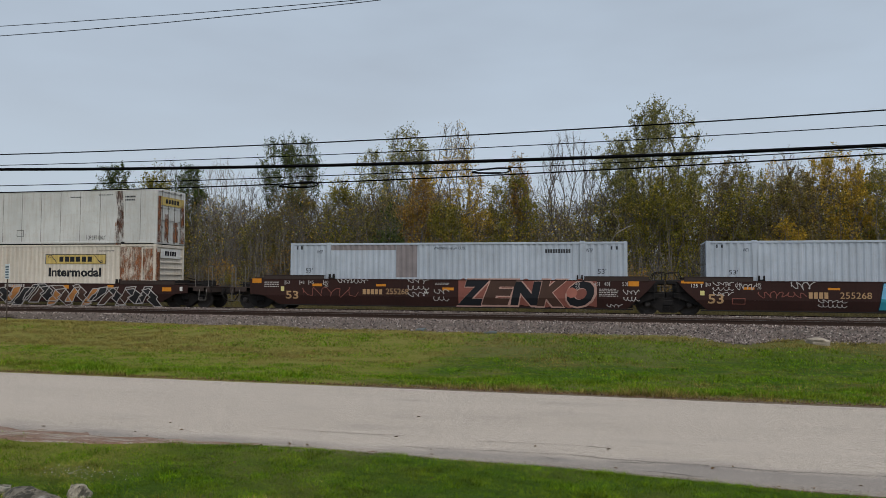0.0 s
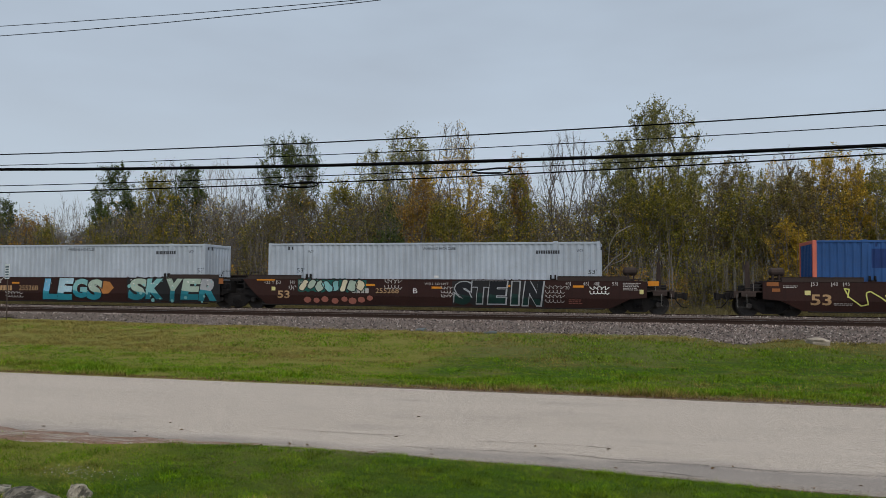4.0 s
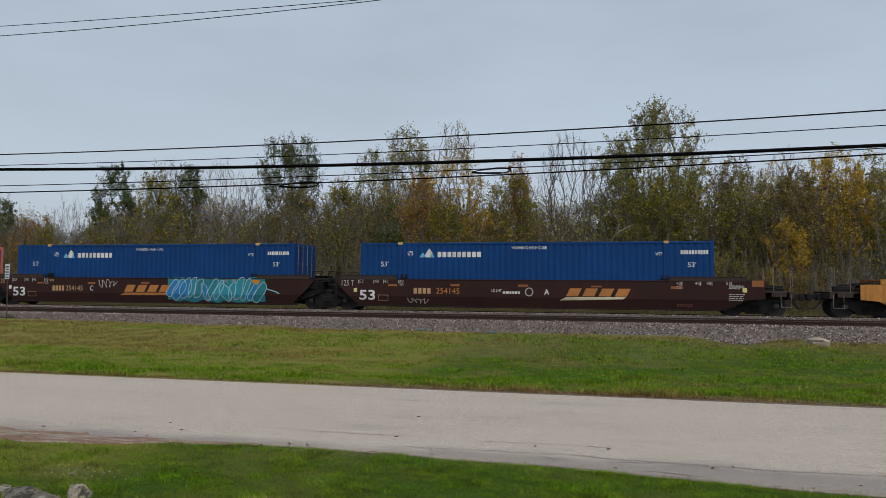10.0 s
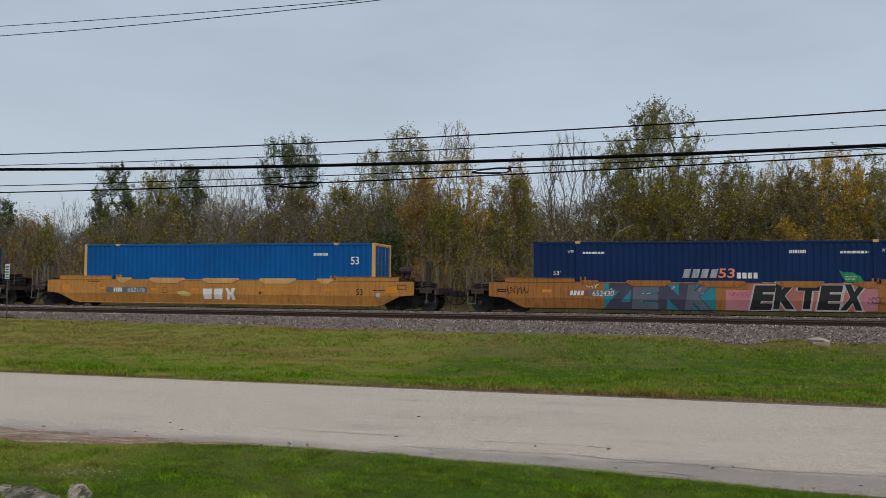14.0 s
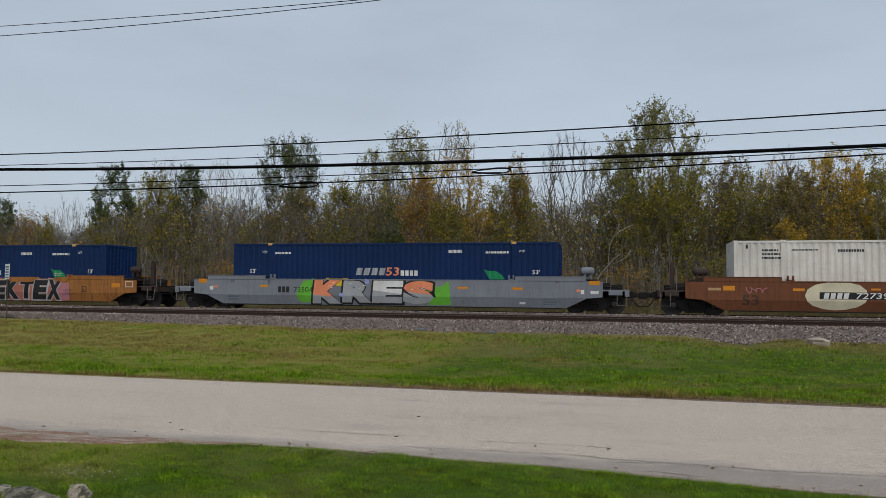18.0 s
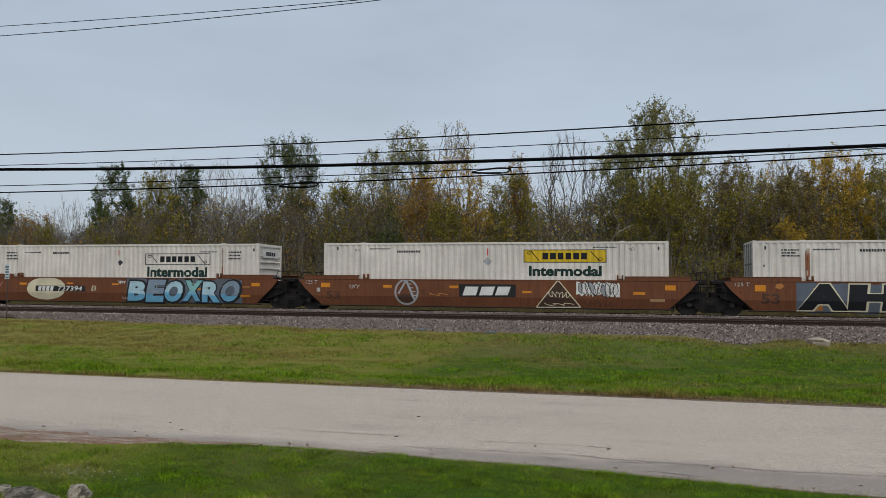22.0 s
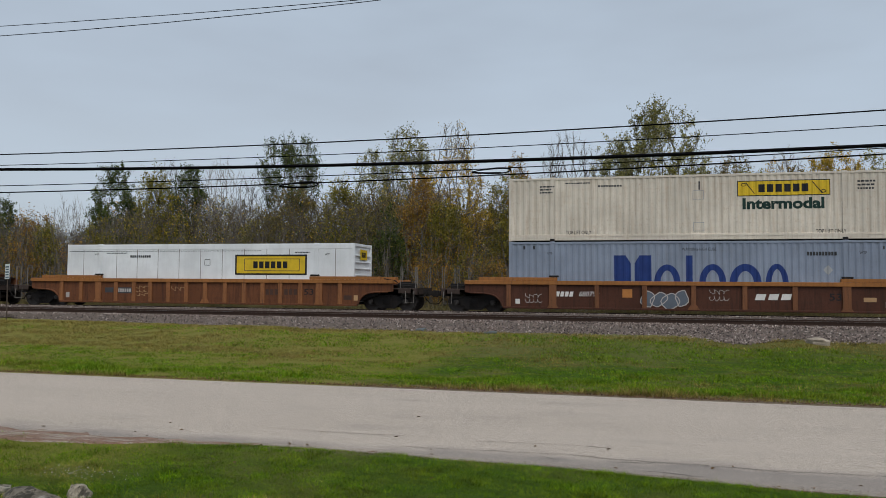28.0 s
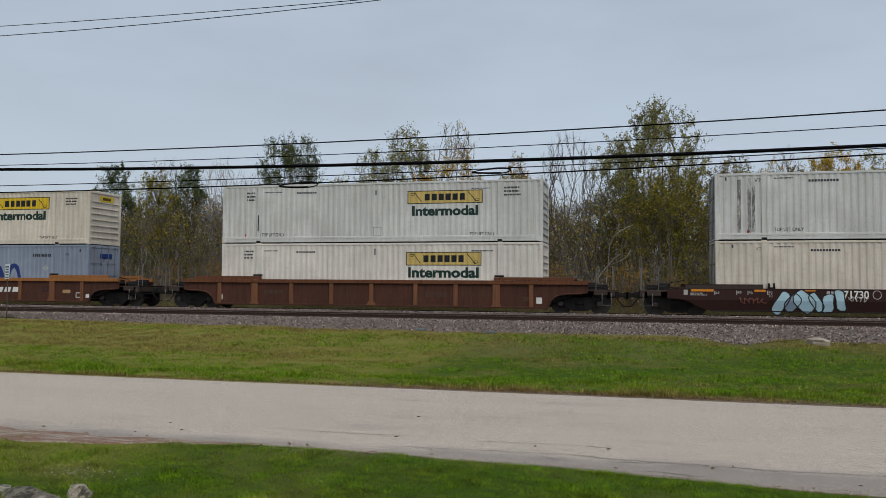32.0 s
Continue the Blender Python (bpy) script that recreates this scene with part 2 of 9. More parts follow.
def road():
    xs = grid_lines([(-900, -100, 100), (-100, -30, 7), (-30, 14, 0.12), (14, 80, 6), (80, 900, 100)])
    rows = [0.0, 0.03, 0.25, 0.5, 0.75, 0.97, 1.0]
    verts, faces = [], []
    for x in xs:
        a, b = near_edge(x), far_edge(x)
        for k, r in enumerate(rows):
            crown = 0.05 * (1 - (2 * r - 1) ** 2)
            verts.append((x, a + (b - a) * r, -0.06 if k in (0, len(rows) - 1) else 0.0 + crown))
    w = len(rows)
    for i in range(len(xs) - 1):
        for k in range(w - 1):
            faces.append((i * w + k, (i + 1) * w + k, (i + 1) * w + k + 1, i * w + k + 1))
    ob = tagged(new("road", sheet("road", verts, faces, road_material())), "pale grey chip-sealed country road with worn edges", "road", kind="structure")
    dark = plain("crack_dirt", (0.085, 0.07, 0.06), 0.95)
    rnd = random.Random(5)
    for line in (((-2.6, 8.66), (-1.32, 8.70), (-0.63, 8.74), (-0.20, 8.63), (0.78, 8.58), (1.33, 8.52), (2.48, 8.54), (3.4, 8.5)), ((-1.8, 9.12), (-1.39, 9.17), (-0.67, 9.20), (-0.21, 9.13)), ((-0.66, 8.73), (-0.69, 8.95), (-0.65, 9.21)),
                 ((-0.23, 8.51), (0.21, 8.55), (0.33, 8.64)), ((0.15, 8.22), (0.48, 8.17), (0.79, 8.11)), ((-0.97, 8.39), (-0.90, 8.58), (-0.76, 8.45)), ((-4.6, 9.25), (-3.6, 9.2), (-2.2, 9.22))):
        pts = []
        for (xa, ya), (xb, yb) in zip(line, line[1:]):
            m = max(2, int(math.hypot(xb - xa, yb - ya) / 0.06))
            pts += [(xa + (xb - xa) * k / m + rnd.uniform(-0.012, 0.012), ya + (yb - ya) * k / m + rnd.uniform(-0.016, 0.016)) for k in range(m)]
        pts.append(line[-1])
        vs, fs = [], []
        for k, (px, py) in enumerate(pts):
            wdt = rnd.uniform(0.002, 0.009) * (0.4 if k in (0, len(pts) - 1) else 1)
            r = (py - near_edge(px)) / (far_edge(px) - near_edge(px))
            zz = 0.05 * (1 - (2 * r - 1) ** 2) + 0.004
            vs += [(px, py - wdt, zz), (px, py + wdt, zz)]
        fs = [(2 * k, 2 * k + 2, 2 * k + 3, 2 * k + 1) for k in range(len(pts) - 1)]
        c = new("crack", sheet("crack", vs, fs, dark))
        c.parent = ob


def bed_z(y):
    """Top of the ballast across both tracks."""
    if y < 30.4:
        return 0.13 + 0.29 * step01(27.7, 30.4, y)
    if y > 38.3:
        return 0.15 + 0.27 * (1 - step01(38.3, 40.6, y))
    return 0.42 + 0.20 * step01(33.5, 34.1, y) * (1 - step01(34.7, 35.2, y))


def toe(x):
    return 27.55 - 0.07 * max(-6.0, x + 7) + 0.45 * lumps(x, 0, 0.4, 4) + 0.35 * lumps(x, 0, 1.3, 7) + 2.3 * step01(-14, -30, x) - 2.0 * math.exp(-((x - 3.4) / 0.8) ** 2) + 0.9 * math.exp(-((x - 5.5) / 0.6) ** 2)


def ballast():
    m, n, l, b = nodes_of("ballast_bed")
    f = remap(n, l, noise_node(n, l, 22.0, 5, rough=0.8), 0.3, 0.7)
    col = mixed(n, l, f, (0.055, 0.042, 0.035), (0.26, 0.205, 0.175))
    col = mixed(n, l, remap(n, l, noise_node(n, l, 0.6, 4), 0.5, 0.75, 0, 0.6), col, (0.11, 0.085, 0.065))
    l.new(col, b.inputs["Base Color"])
    b.inputs["Roughness"].default_value = 0.95
    bumped(n, l, b, f, 1.0, 0.05)
    xs = grid_lines([(-700, -60, 40), (-60, 22, 0.5), (22, 500, 40)])
    us = [0, 0.12, 0.3, 0.5, 0.7, 0.85, 1.0]
    verts, faces = [], []
    for x in xs:
        t = toe(x)
        ys = [t + (30.4 - t) * u for u in us] + [32.0, 33.5, 33.8, 34.1, 34.4, 34.7, 35.2, 36.4, 38.3, 39.4, 40.6]
        for k, y in enumerate(ys):
            z = bed_z(30.4 - (30.4 - y) * 2.65 / max(0.5, 30.4 - t)) if y < 30.4 else bed_z(y)
            z -= 0.12 if k in (0, len(ys) - 1) else 0.0
            verts.append((x, y, z + 0.03 * lumps(x, y, 1.1, 1)))
    w = len(us) + 11
    faces = [(i * w + k, (i + 1) * w + k, (i + 1) * w + k + 1, i * w + k + 1) for i in range(len(xs) - 1) for k in range(w - 1)]
    tagged(new("ballast_bed", sheet("ballast_bed", verts, faces, m)), "grey crushed-stone track bed", "ballast", kind="structure")
    # loose stones
    sm, n, l, b = nodes_of("ballast_stone")
    g = n.new("ShaderNodeNewGeometry")
    r = n.new("ShaderNodeValToRGB")
    for p, c in ((0.0, (0.035, 0.028, 0.026)), (1.0, (0.52, 0.455, 0.41))):
        r.color_ramp.elements[int(p)].color = rgb(c)
    for p, c in ((0.3, (0.105, 0.077, 0.064)), (0.6, (0.22, 0.168, 0.144)), (0.9, (0.32, 0.258, 0.228))):
        r.color_ramp.elements.new(p).color = rgb(c)
    l.new(g.outputs["Random Per Island"], r.inputs["Fac"])
    l.new(r.outputs["Color"], b.inputs["Base Color"])
    b.inputs["Roughness"].default_value = 0.9
    rs = np.random.RandomState(3)
    octa = np.array([(1, 0, 0), (-1, 0, 0), (0, 1, 0), (0, -1, 0), (0, 0, 1), (0, 0, -1)], float)
    tri = [(0, 2, 4), (2, 1, 4), (1, 3, 4), (3, 0, 4), (2, 0, 5), (1, 2, 5), (3, 1, 5), (0, 3, 5)]
    verts, faces = [], []
    k = 0
    while k < 38000:
        x = rs.uniform(-44, 17)
        y = rs.uniform(24.0, 35.6) if rs.rand() < 0.9 else rs.uniform(35.6, 39)
        t = toe(x)
        if y < t - 0.15 + 0.5 * rs.rand() - 0.25 or x > 0.36 * y + 4 or x < -0.95 * y - 3:
            continue
        z = bed_z(30.4 - (30.4 - y) * 2.65 / max(0.5, 30.4 - t)) if y < 30.4 else bed_z(y)
        s = rs.uniform(0.018, 0.048)
        v = octa * rs.uniform(0.6, 1.2, (6, 3)) * s
        a = rs.uniform(0, 6.28)
        c, q = math.cos(a), math.sin(a)
        v = v @ np.array([(c, -q, 0), (q, c, 0), (0, 0, 1)]) + (x, y, z + 0.012)
        faces += [tuple(6 * k + i for i in f) for f in tri]
        verts += v.tolist()
        k += 1
    tagged(new("ballast_stones", sheet("ballast_stones", verts, faces, sm)), "loose grey and pinkish crushed stones", "gravel", kind="stuff")


def rail_profile(y):
    return [(y - 0.07, 0.0), (y + 0.07, 0.0), (y + 0.07, 0.012), (y + 0.012, 0.03), (y + 0.012, 0.125), (y + 0.036, 0.135), (y + 0.036, 0.165),
            (y + 0.028, 0.172), (y - 0.028, 0.172), (y - 0.036, 0.165), (y - 0.036, 0.135), (y - 0.012, 0.125), (y - 0.012, 0.03), (y - 0.07, 0.012)]


def track(name, yc, label):
    rust = painted("rail_rust_" + name, (0.048, 0.029, 0.022), (0.018, 0.014, 0.012), 0.4, 0.75, 0.2)
    shine = plain("rail_head_" + name, (0.25, 0.235, 0.225), 0.4, 0.7)
    timber = painted("tie_wood_" + name, (0.15, 0.125, 0.105), (0.06, 0.05, 0.042), 0.5, 0.9, 0.3)
    ob = tagged(new(name), label, "railway track", kind="structure")
    for y in (yc - 0.753, yc + 0.753):
        bm = bmesh.new()
        prism(bm, [(p, q + RAIL_Z - 0.172) for p, q in rail_profile(y)], -500, 300, "yz")
        rail = part("rail", bm, rust, ob, "rust-brown steel rail")
        bm = bmesh.new()
        box(bm, -500, 300, y - 0.024, y + 0.024, RAIL_Z + 0.0005, RAIL_Z + 0.003)
        part("rail_head", bm, shine, rail, "worn bright running surface")
    bm = bmesh.new()
    box(bm, -0.115, 0.115, yc - 1.3, yc + 1.3, RAIL_Z - 0.172 - 0.16, RAIL_Z - 0.174, 0.012)
    tie = mesh_of("tie", bm, timber)
    rnd = random.Random(11)
    x = -62.0
    while x < 19:
        m = pose(x + rnd.uniform(-0.02, 0.02), 0, rnd.uniform(-0.008, 0.0), 0, 0, rnd.uniform(-0.04, 0.04))
        t = share("tie", tie, ob, m)
        x += 0.535


ground()
road()
ballast()
track("main_track", TRACK_Y, "railway track under the train, rusty rails on wooden ties")
track("siding_track", SIDING_Y, "empty railway track beside the train, rusty rails on wooden ties")


# ---------- overhead cables ----------
def cable(a, b, c, y, r, label, x0=-60, x1=34, dip=None):
    mat = bpy.data.materials.get("cable_black") or plain("cable_black", (0.004, 0.004, 0.005), 0.85)
    mat.node_tree.nodes["Principled BSDF"].inputs["Specular IOR Level"].default_value = 0.05
    bm = bmesh.new()
    tube(bm, [(x0 + (x1 - x0) * i / 60, y, a * (x0 + (x1 - x0) * i / 60) ** 2 + b * (x0 + (x1 - x0) * i / 60) + c) for i in range(61)], r, 6)
    ob = part("overhead_cable", bm, mat)
    return tagged(ob, label, "cable", "overhead cables")


def utility_pole(x, y, h):
    """Weathered wooden pole that carries the cables beyond the view."""
    ob = empty("utility_pole", "weathered grey wooden utility pole carrying the cables", "utility pole", "utility poles")
    ob.location = (x, y, ground_z(x, y) - 0.4)
    wood = bpy.data.materials.get("pole_wood") or bark("pole_wood", (0.16, 0.13, 0.11))
    bm = bmesh.new()
    lathe(bm, (0, 0, 0), (0, 0, 1), [(0, 0.16), (h * 0.5, 0.14), (h, 0.11)], 12)
    part("pole", bm, wood, ob)
    bm = bmesh.new()
    box(bm, -0.06, 0.06, -0.9, 0.9, h - 0.9, h - 0.78, 0.01)
    part("crossarm", bm, wood, ob)


for px in (-60.0, 34.0):
    utility_pole(px, 20.0, 10.2)
    utility_pole(px, 10.0, 13.2)
cable(0.00075, 0.01961, 5.954, 20.0, 0.018, "thin black overhead cable strung above the verge")
cable(0.00075, 0.01859, 5.596, 20.0, 0.012, "thin black overhead cable strung above the verge")
thick = cable(0.00089, 0.00663, 5.187, 20.0, 0.048, "thick black bundled overhead cable above the verge")
cable(0.00068, 0.02186, 5.044, 20.04, 0.013, "thin black overhead cable strung above the verge")
low = cable(0.00075, 0.02549, 4.872, 20.0, 0.019, "black overhead cable with a slack loop")
cable(0.00163, 0.01128, 5.876, 10.0, 0.005, "thin overhead service wire above the road")
cable(0.00351, 0.05631, 5.98, 10.0, 0.0055, "thin overhead service wire above the road")


def slack_loop(parent, x, z, w, h):
    """A flat coil of spare cable lashed under its line."""
    bm = bmesh.new()
    pts = []
    for i in range(33):
        a = 2 * math.pi * i / 32
        pts.append((x + math.cos(a) * w * (1 if math.cos(a) > 0 else 0.9), 19.98, z + math.sin(a) * h * (0.35 + 0.65 * (0.5 + 0.5 * math.cos(a))) + 0.02 * math.cos(a)))
    tube(bm, pts, 0.017, 5)
    tube(bm, [(p[0] * 0.98 + x * 0.02, p[1] - 0.03, z + (p[2] - z) * 0.7) for p in pts[:28]], 0.015, 5)
    part("slack_loop", bm, bpy.data.materials["cable_black"], parent, "spare cable coiled in a flat loop")


slack_loop(low, -9.05, 4.655, 0.62, 0.11)
slack_loop(thick, -3.55, 4.90, 0.55, 0.10)


# ---------- grass ----------
def turf_blade(name, tones, dry):
    """Grass: each blade its own tone, with yellowed patches and darker tufts."""
    m, n, l, b = nodes_of(name)
    g = n.new("ShaderNodeNewGeometry")
    r = n.new("ShaderNodeValToRGB")
    r.color_ramp.elements[0].color, r.color_ramp.elements[1].color = rgb(tones[0]), rgb(tones[-1])
    for i, t in enumerate(tones[1:-1], 1):
        r.color_ramp.elements.new(i / (len(tones) - 1)).color = rgb(t)
    l.new(g.outputs["Random Per Island"], r.inputs["Fac"])
    col = mixed(n, l, remap(n, l, noise_node(n, l, 0.8, 5, (1, 1.7, 1), rough=0.65), 0.46, 0.66, 0.0, 0.75), r.outputs["Color"], dry)
    tuft = remap(n, l, noise_node(n, l, 2.6, 6, (1, 1.5, 1), rough=0.72), 0.33, 0.66, 0.34, 1.7)
    v = n.new("ShaderNodeHueSaturation")
    l.new(tuft, v.inputs["Value"])
    l.new(col, v.inputs["Color"])
    l.new(v.outputs["Color"], b.inputs["Base Color"])
    b.inputs["Roughness"].default_value = 0.6
    b.inputs["Specular IOR Level"].default_value = 0.08
    tr = n.new("ShaderNodeBsdfTranslucent")
    l.new(v.outputs["Color"], tr.inputs["Color"])
    mx = n.new("ShaderNodeMixShader")
    mx.inputs[0].default_value = 0.3
    l.new(b.outputs["BSDF"], mx.inputs[1])
    l.new(tr.outputs["BSDF"], mx.inputs[2])
    l.new(mx.outputs["Shader"], n["Material Output"].inputs["Surface"])
    return m


def blades(name, label, spots, tones, seed, dry):
    """Grass blades as thin bent triangles; spots gives x, y, height, width."""
    rs = np.random.RandomState(seed)
    n = len(spots)
    a = rs.uniform(0, 6.2832, n)
    lean = rs.uniform(0.15, 1.9, n)
    x, y, h, w = spots.T
    z = np.array([ground_z(p, q) for p, q in zip(x.tolist(), y.tolist())]) - 0.008
    c, s = np.cos(a), np.sin(a)
    base = np.stack([x, y, z], 1)
    side = np.stack([-s * w / 2, c * w / 2, np.zeros(n)], 1)
    tip = base + np.stack([c * h * lean, s * h * lean, h], 1)
    v = np.stack([base - side, base + side, tip], 1).reshape(-1, 3)
    f = np.arange(3 * n).reshape(-1, 3)
    tagged(new(name, sheet(name, v.tolist(), f.tolist(), turf_blade(name + "_blade", tones, dry))), label, "grass", kind="stuff")


def grass():
    rs = np.random.RandomState(17)
    near_g, near_d, far_g, far_d = [], [], [], []

    def dryness(x, y):
        return 0.42 + 1.1 * lumps(x, y * 2.2, 0.22, 6.5) + 0.6 * lumps(x, y * 1.5, 1.1, 3.5)

    m = 210000
    ys = 4.9 + 3.6 * rs.rand(m) ** 0.9
    xs = ys * rs.uniform(-1.0, 0.42, m) + rs.uniform(-0.3, 0.3, m)
    for x, y, r1, r2, r3, r4, h, w in zip(xs.tolist(), ys.tolist(), *rs.rand(4, m).tolist(), rs.uniform(0.014, 0.042, m).tolist(), rs.uniform(0.0035, 0.008, m).tolist()):
        if y > near_edge(x) - 0.03 + 0.05 * r1 - 0.25 * step01(0.8, 1.6, x):
            continue
        if x < -4.5 and r2 < step01(-4.5, -5.5, x) * step01(7.2, 7.8, y) * 0.85:
            continue
        if x < -4.0 and r3 < 0.8 * step01(0.5, 0.15, math.hypot((x + 5.2) / 1.1, (y - 6.5) / 0.6) + 0.25 * lumps(x, y, 3, 3)):
            continue
        if lumps(x, y, 1.6, 22) + 0.5 * lumps(x, y, 5.0, 23) > 0.42 + 0.3 * r3:
            continue
        tall = 0.75 + 1.1 * max(0.0, lumps(x, y, 2.2, 31) + 0.5 * lumps(x, y, 6.0, 32))
        dry = dryness(x, y) * 0.8 - 0.1 + 0.75 * step01(-4.2, -5.4, x) * step01(5.9, 6.6, y) > 0.66 + 0.5 * r4
        (near_d if dry else near_g).append((x, y, h * tall, w))
    m = 215000
    ys = 13.75 + 14.8 * rs.rand(m) ** 1.25
    xs = ys * rs.uniform(-1.0, 0.42, m) + rs.uniform(-0.5, 0.5, m)
    for x, y, r1, r2, h, w in zip(xs.tolist(), ys.tolist(), *rs.rand(2, m).tolist(), rs.uniform(0.022, 0.065, m).tolist(), rs.uniform(0.008, 0.017, m).tolist()):
        t = toe(x)
        if y < far_edge(x) + 0.03 or y > t + 0.25 * r1:
            continue
        clump = lumps(x, y * 1.4, 0.9, 7.5) + 0.6 * lumps(x, y * 1.4, 2.7, 1.5)
        if clump < -0.34 - 0.3 * r1:
            continue
        far = step01(19.5, 26.0, y + 3 * lumps(x, 0, 0.2, 2) + 4.0 * step01(-4.0, -13.0, x) - 1.0)
        edge = 0.75 * step01(14.4, 13.85, y) + 0.55 * step01(t - 2.0, t - 0.3, y)
        dry = dryness(x, y) * 0.85 + far * 0.8 + edge > 0.58 + 0.55 * r2
        tall = 0.8 + 1.5 * max(0.0, clump) + 0.35 * far + (1.6 * max(0.0, clump - 0.1) * step01(18.5, 15.0, y))
        (far_d if dry else far_g).append((x, y, h * tall, w * (1 + (y - 14) / 20)))
    y = 39.2 + 6.0 * rs.rand(20000)
    weeds = np.stack([y * rs.uniform(-1.05, 0.45, 20000), y, rs.uniform(0.25, 0.9, 20000), rs.uniform(0.015, 0.03, 20000)], 1)
    straw = [(0.12, 0.105, 0.020), (0.21, 0.17, 0.038), (0.33, 0.255, 0.080), (0.13, 0.135, 0.020)]
    blades("lawn_grass", "short green lawn grass beside the road", np.array(near_g), [(0.026, 0.070, 0.002), (0.064, 0.148, 0.003), (0.116, 0.212, 0.004), (0.205, 0.280, 0.012)], 1, (0.14, 0.175, 0.010))
    blades("lawn_straw", "dry blades in the lawn beside the road", np.array(near_d), [(0.13, 0.135, 0.014), (0.22, 0.205, 0.025), (0.32, 0.28, 0.07), (0.13, 0.17, 0.010)], 2, (0.26, 0.215, 0.06))
    blades("verge_grass", "mown green grass on the verge", np.array(far_g), [(0.032, 0.086, 0.002), (0.076, 0.178, 0.003), (0.132, 0.255, 0.005), (0.235, 0.315, 0.016)], 3, (0.18, 0.175, 0.025))
    blades("verge_straw", "dry yellowish grass on the verge", np.array(far_d), straw, 4, (0.20, 0.145, 0.055))
    blades("trackside_weeds", "tall dry weeds behind the track", weeds, [(0.10, 0.085, 0.035), (0.17, 0.14, 0.06), (0.22, 0.18, 0.085), (0.09, 0.10, 0.03)], 5, (0.15, 0.12, 0.05))


grass()


# ---------- trees ----------
def grow(rs, height, wide, clear, stems, tips, leaf, per, full, top_bare=0.0, twig=1.0):
    """One tree. Branch tips are strewn through a rounded crown; each joins the nearest branch by a short way to the root.
    Limbs thicken with the tips they carry, fine twigs grow along the thin ones, and small leaves sit in clumps on the twigs."""
    UP = np.array((0.0, 0.0, 1.0))
    mid = np.array((0.0, 0.0, height * (0.5 + 0.5 * clear)))
    axes = np.array((wide, wide, height * (0.5 - 0.5 * clear)))
    most = 40 + tips * 14
    at, way, up, reach = np.zeros((most, 3)), np.zeros(most), np.zeros(most, int), np.zeros((most, 3))
    at[0], up[0], reach[0], n = (0, 0, -0.3), -1, UP, 1

    def run(start, goal, bend):
        """A limb from a node to a point, in short pieces that first keep to their parent's way."""
        nonlocal n
        p = at[start]
        gap = np.linalg.norm(goal - p)
        m = max(1, min(12, int(gap / 0.45)))
        pull = reach[start] * gap * bend
        last = start
        for k in range(1, m + 1):
            t = k / m
            q = p + (goal - p) * t + pull * t * (1 - t) + (rs.normal(0, 0.022, 3) * gap ** 0.5 if k < m else 0)
            at[n], up[n] = q, last
            step = q - at[last]
            d = np.linalg.norm(step)
            way[n], reach[n] = way[last] + d, step / (d + 1e-6)
            last = n
            n += 1

    for k in range(stems):
        az = 6.2832 * k / stems + rs.uniform(-0.6, 0.6)
        out = wide * (0.08 if stems == 1 else rs.uniform(0.3, 0.6))
        run(0, np.array((out * math.cos(az), out * math.sin(az), height * (0.45 + 0.4 * clear))), 0.25)
    d = rs.normal(0, 1, (tips * 3, 3))
    d /= np.linalg.norm(d, axis=1, keepdims=True)
    goal = d * rs.uniform(0.25, 1.0, (tips * 3, 1)) ** 0.5
    off = rs.uniform(0, 50)
    clump = np.array([noise.noise(Vector(g * 1.9) + Vector((off, 0, 0))) for g in goal])
    goal = (mid + goal * axes)[np.argsort(-clump - rs.uniform(0, 1.6, len(goal)))[:tips]]
    goal = goal[np.argsort(np.linalg.norm(goal - at[0], axis=1))]
    for g in goal:
        if n > most - 14:
            break
        p = at[:n]
        cost = np.linalg.norm(p - g, axis=1) + 0.8 * way[:n] + 0.9 * np.clip(p[:, 2] - g[2] + 0.1, 0, None) + 3.0 * (p[:, 2] < height * clear * 0.6)
        run(int(cost.argmin()), g, 0.06)
    at, up = at[:n], up[:n]
    load = np.bincount(up[1:], minlength=n) == 0
    load = load.astype(float)
    for k in range(n - 1, 0, -1):
        load[up[k]] += load[k]
    rad = np.maximum(0.0075, 0.0088 * load ** 0.47)
    a, b = at[up[1:]], at[1:]
    ra, rb = np.minimum(rad[up[1:]], rad[1:] * 1.25)[:, None], rad[1:][:, None]
    d = b - a
    run_ = np.linalg.norm(d, axis=1)
    d /= run_[:, None] + 1e-6
    e = np.cross(d, np.where(np.abs(d[:, :1]) < 0.8, np.array([[1.0, 0, 0]]), np.array([[0, 1.0, 0]])))
    e /= np.linalg.norm(e, axis=1, keepdims=True)
    f = np.cross(d, e)
    ring = [e * math.cos(t) + f * math.sin(t) for t in (0.0, 1.5708, 3.1416, 4.7124)]
    b = b + d * rb * 0.4
    wood_v = np.stack([a + c * ra for c in ring] + [b + c * rb for c in ring], 1).reshape(-1, 3)
    wood_f = (8 * np.arange(n - 1)[:, None, None] + np.array([(0, 1, 5, 4), (1, 2, 6, 5), (2, 3, 7, 6), (3, 0, 4, 7)])[None]).reshape(-1, 4).tolist()
    # twigs along the thin limbs
    thin = load[1:] <= 7
    p, q, run_ = at[up[1:]][thin], at[1:][thin], run_[thin]
    m = int(run_.sum() * 7.0 * twig)
    i = rs.choice(len(run_), m, p=run_ / run_.sum())
    root = p[i] + (q[i] - p[i]) * rs.rand(m, 1)
    d = (q[i] - p[i]) / (run_[i][:, None] + 1e-6) * 0.6 + rs.normal(0, 0.5, (m, 3)) + UP * 0.25
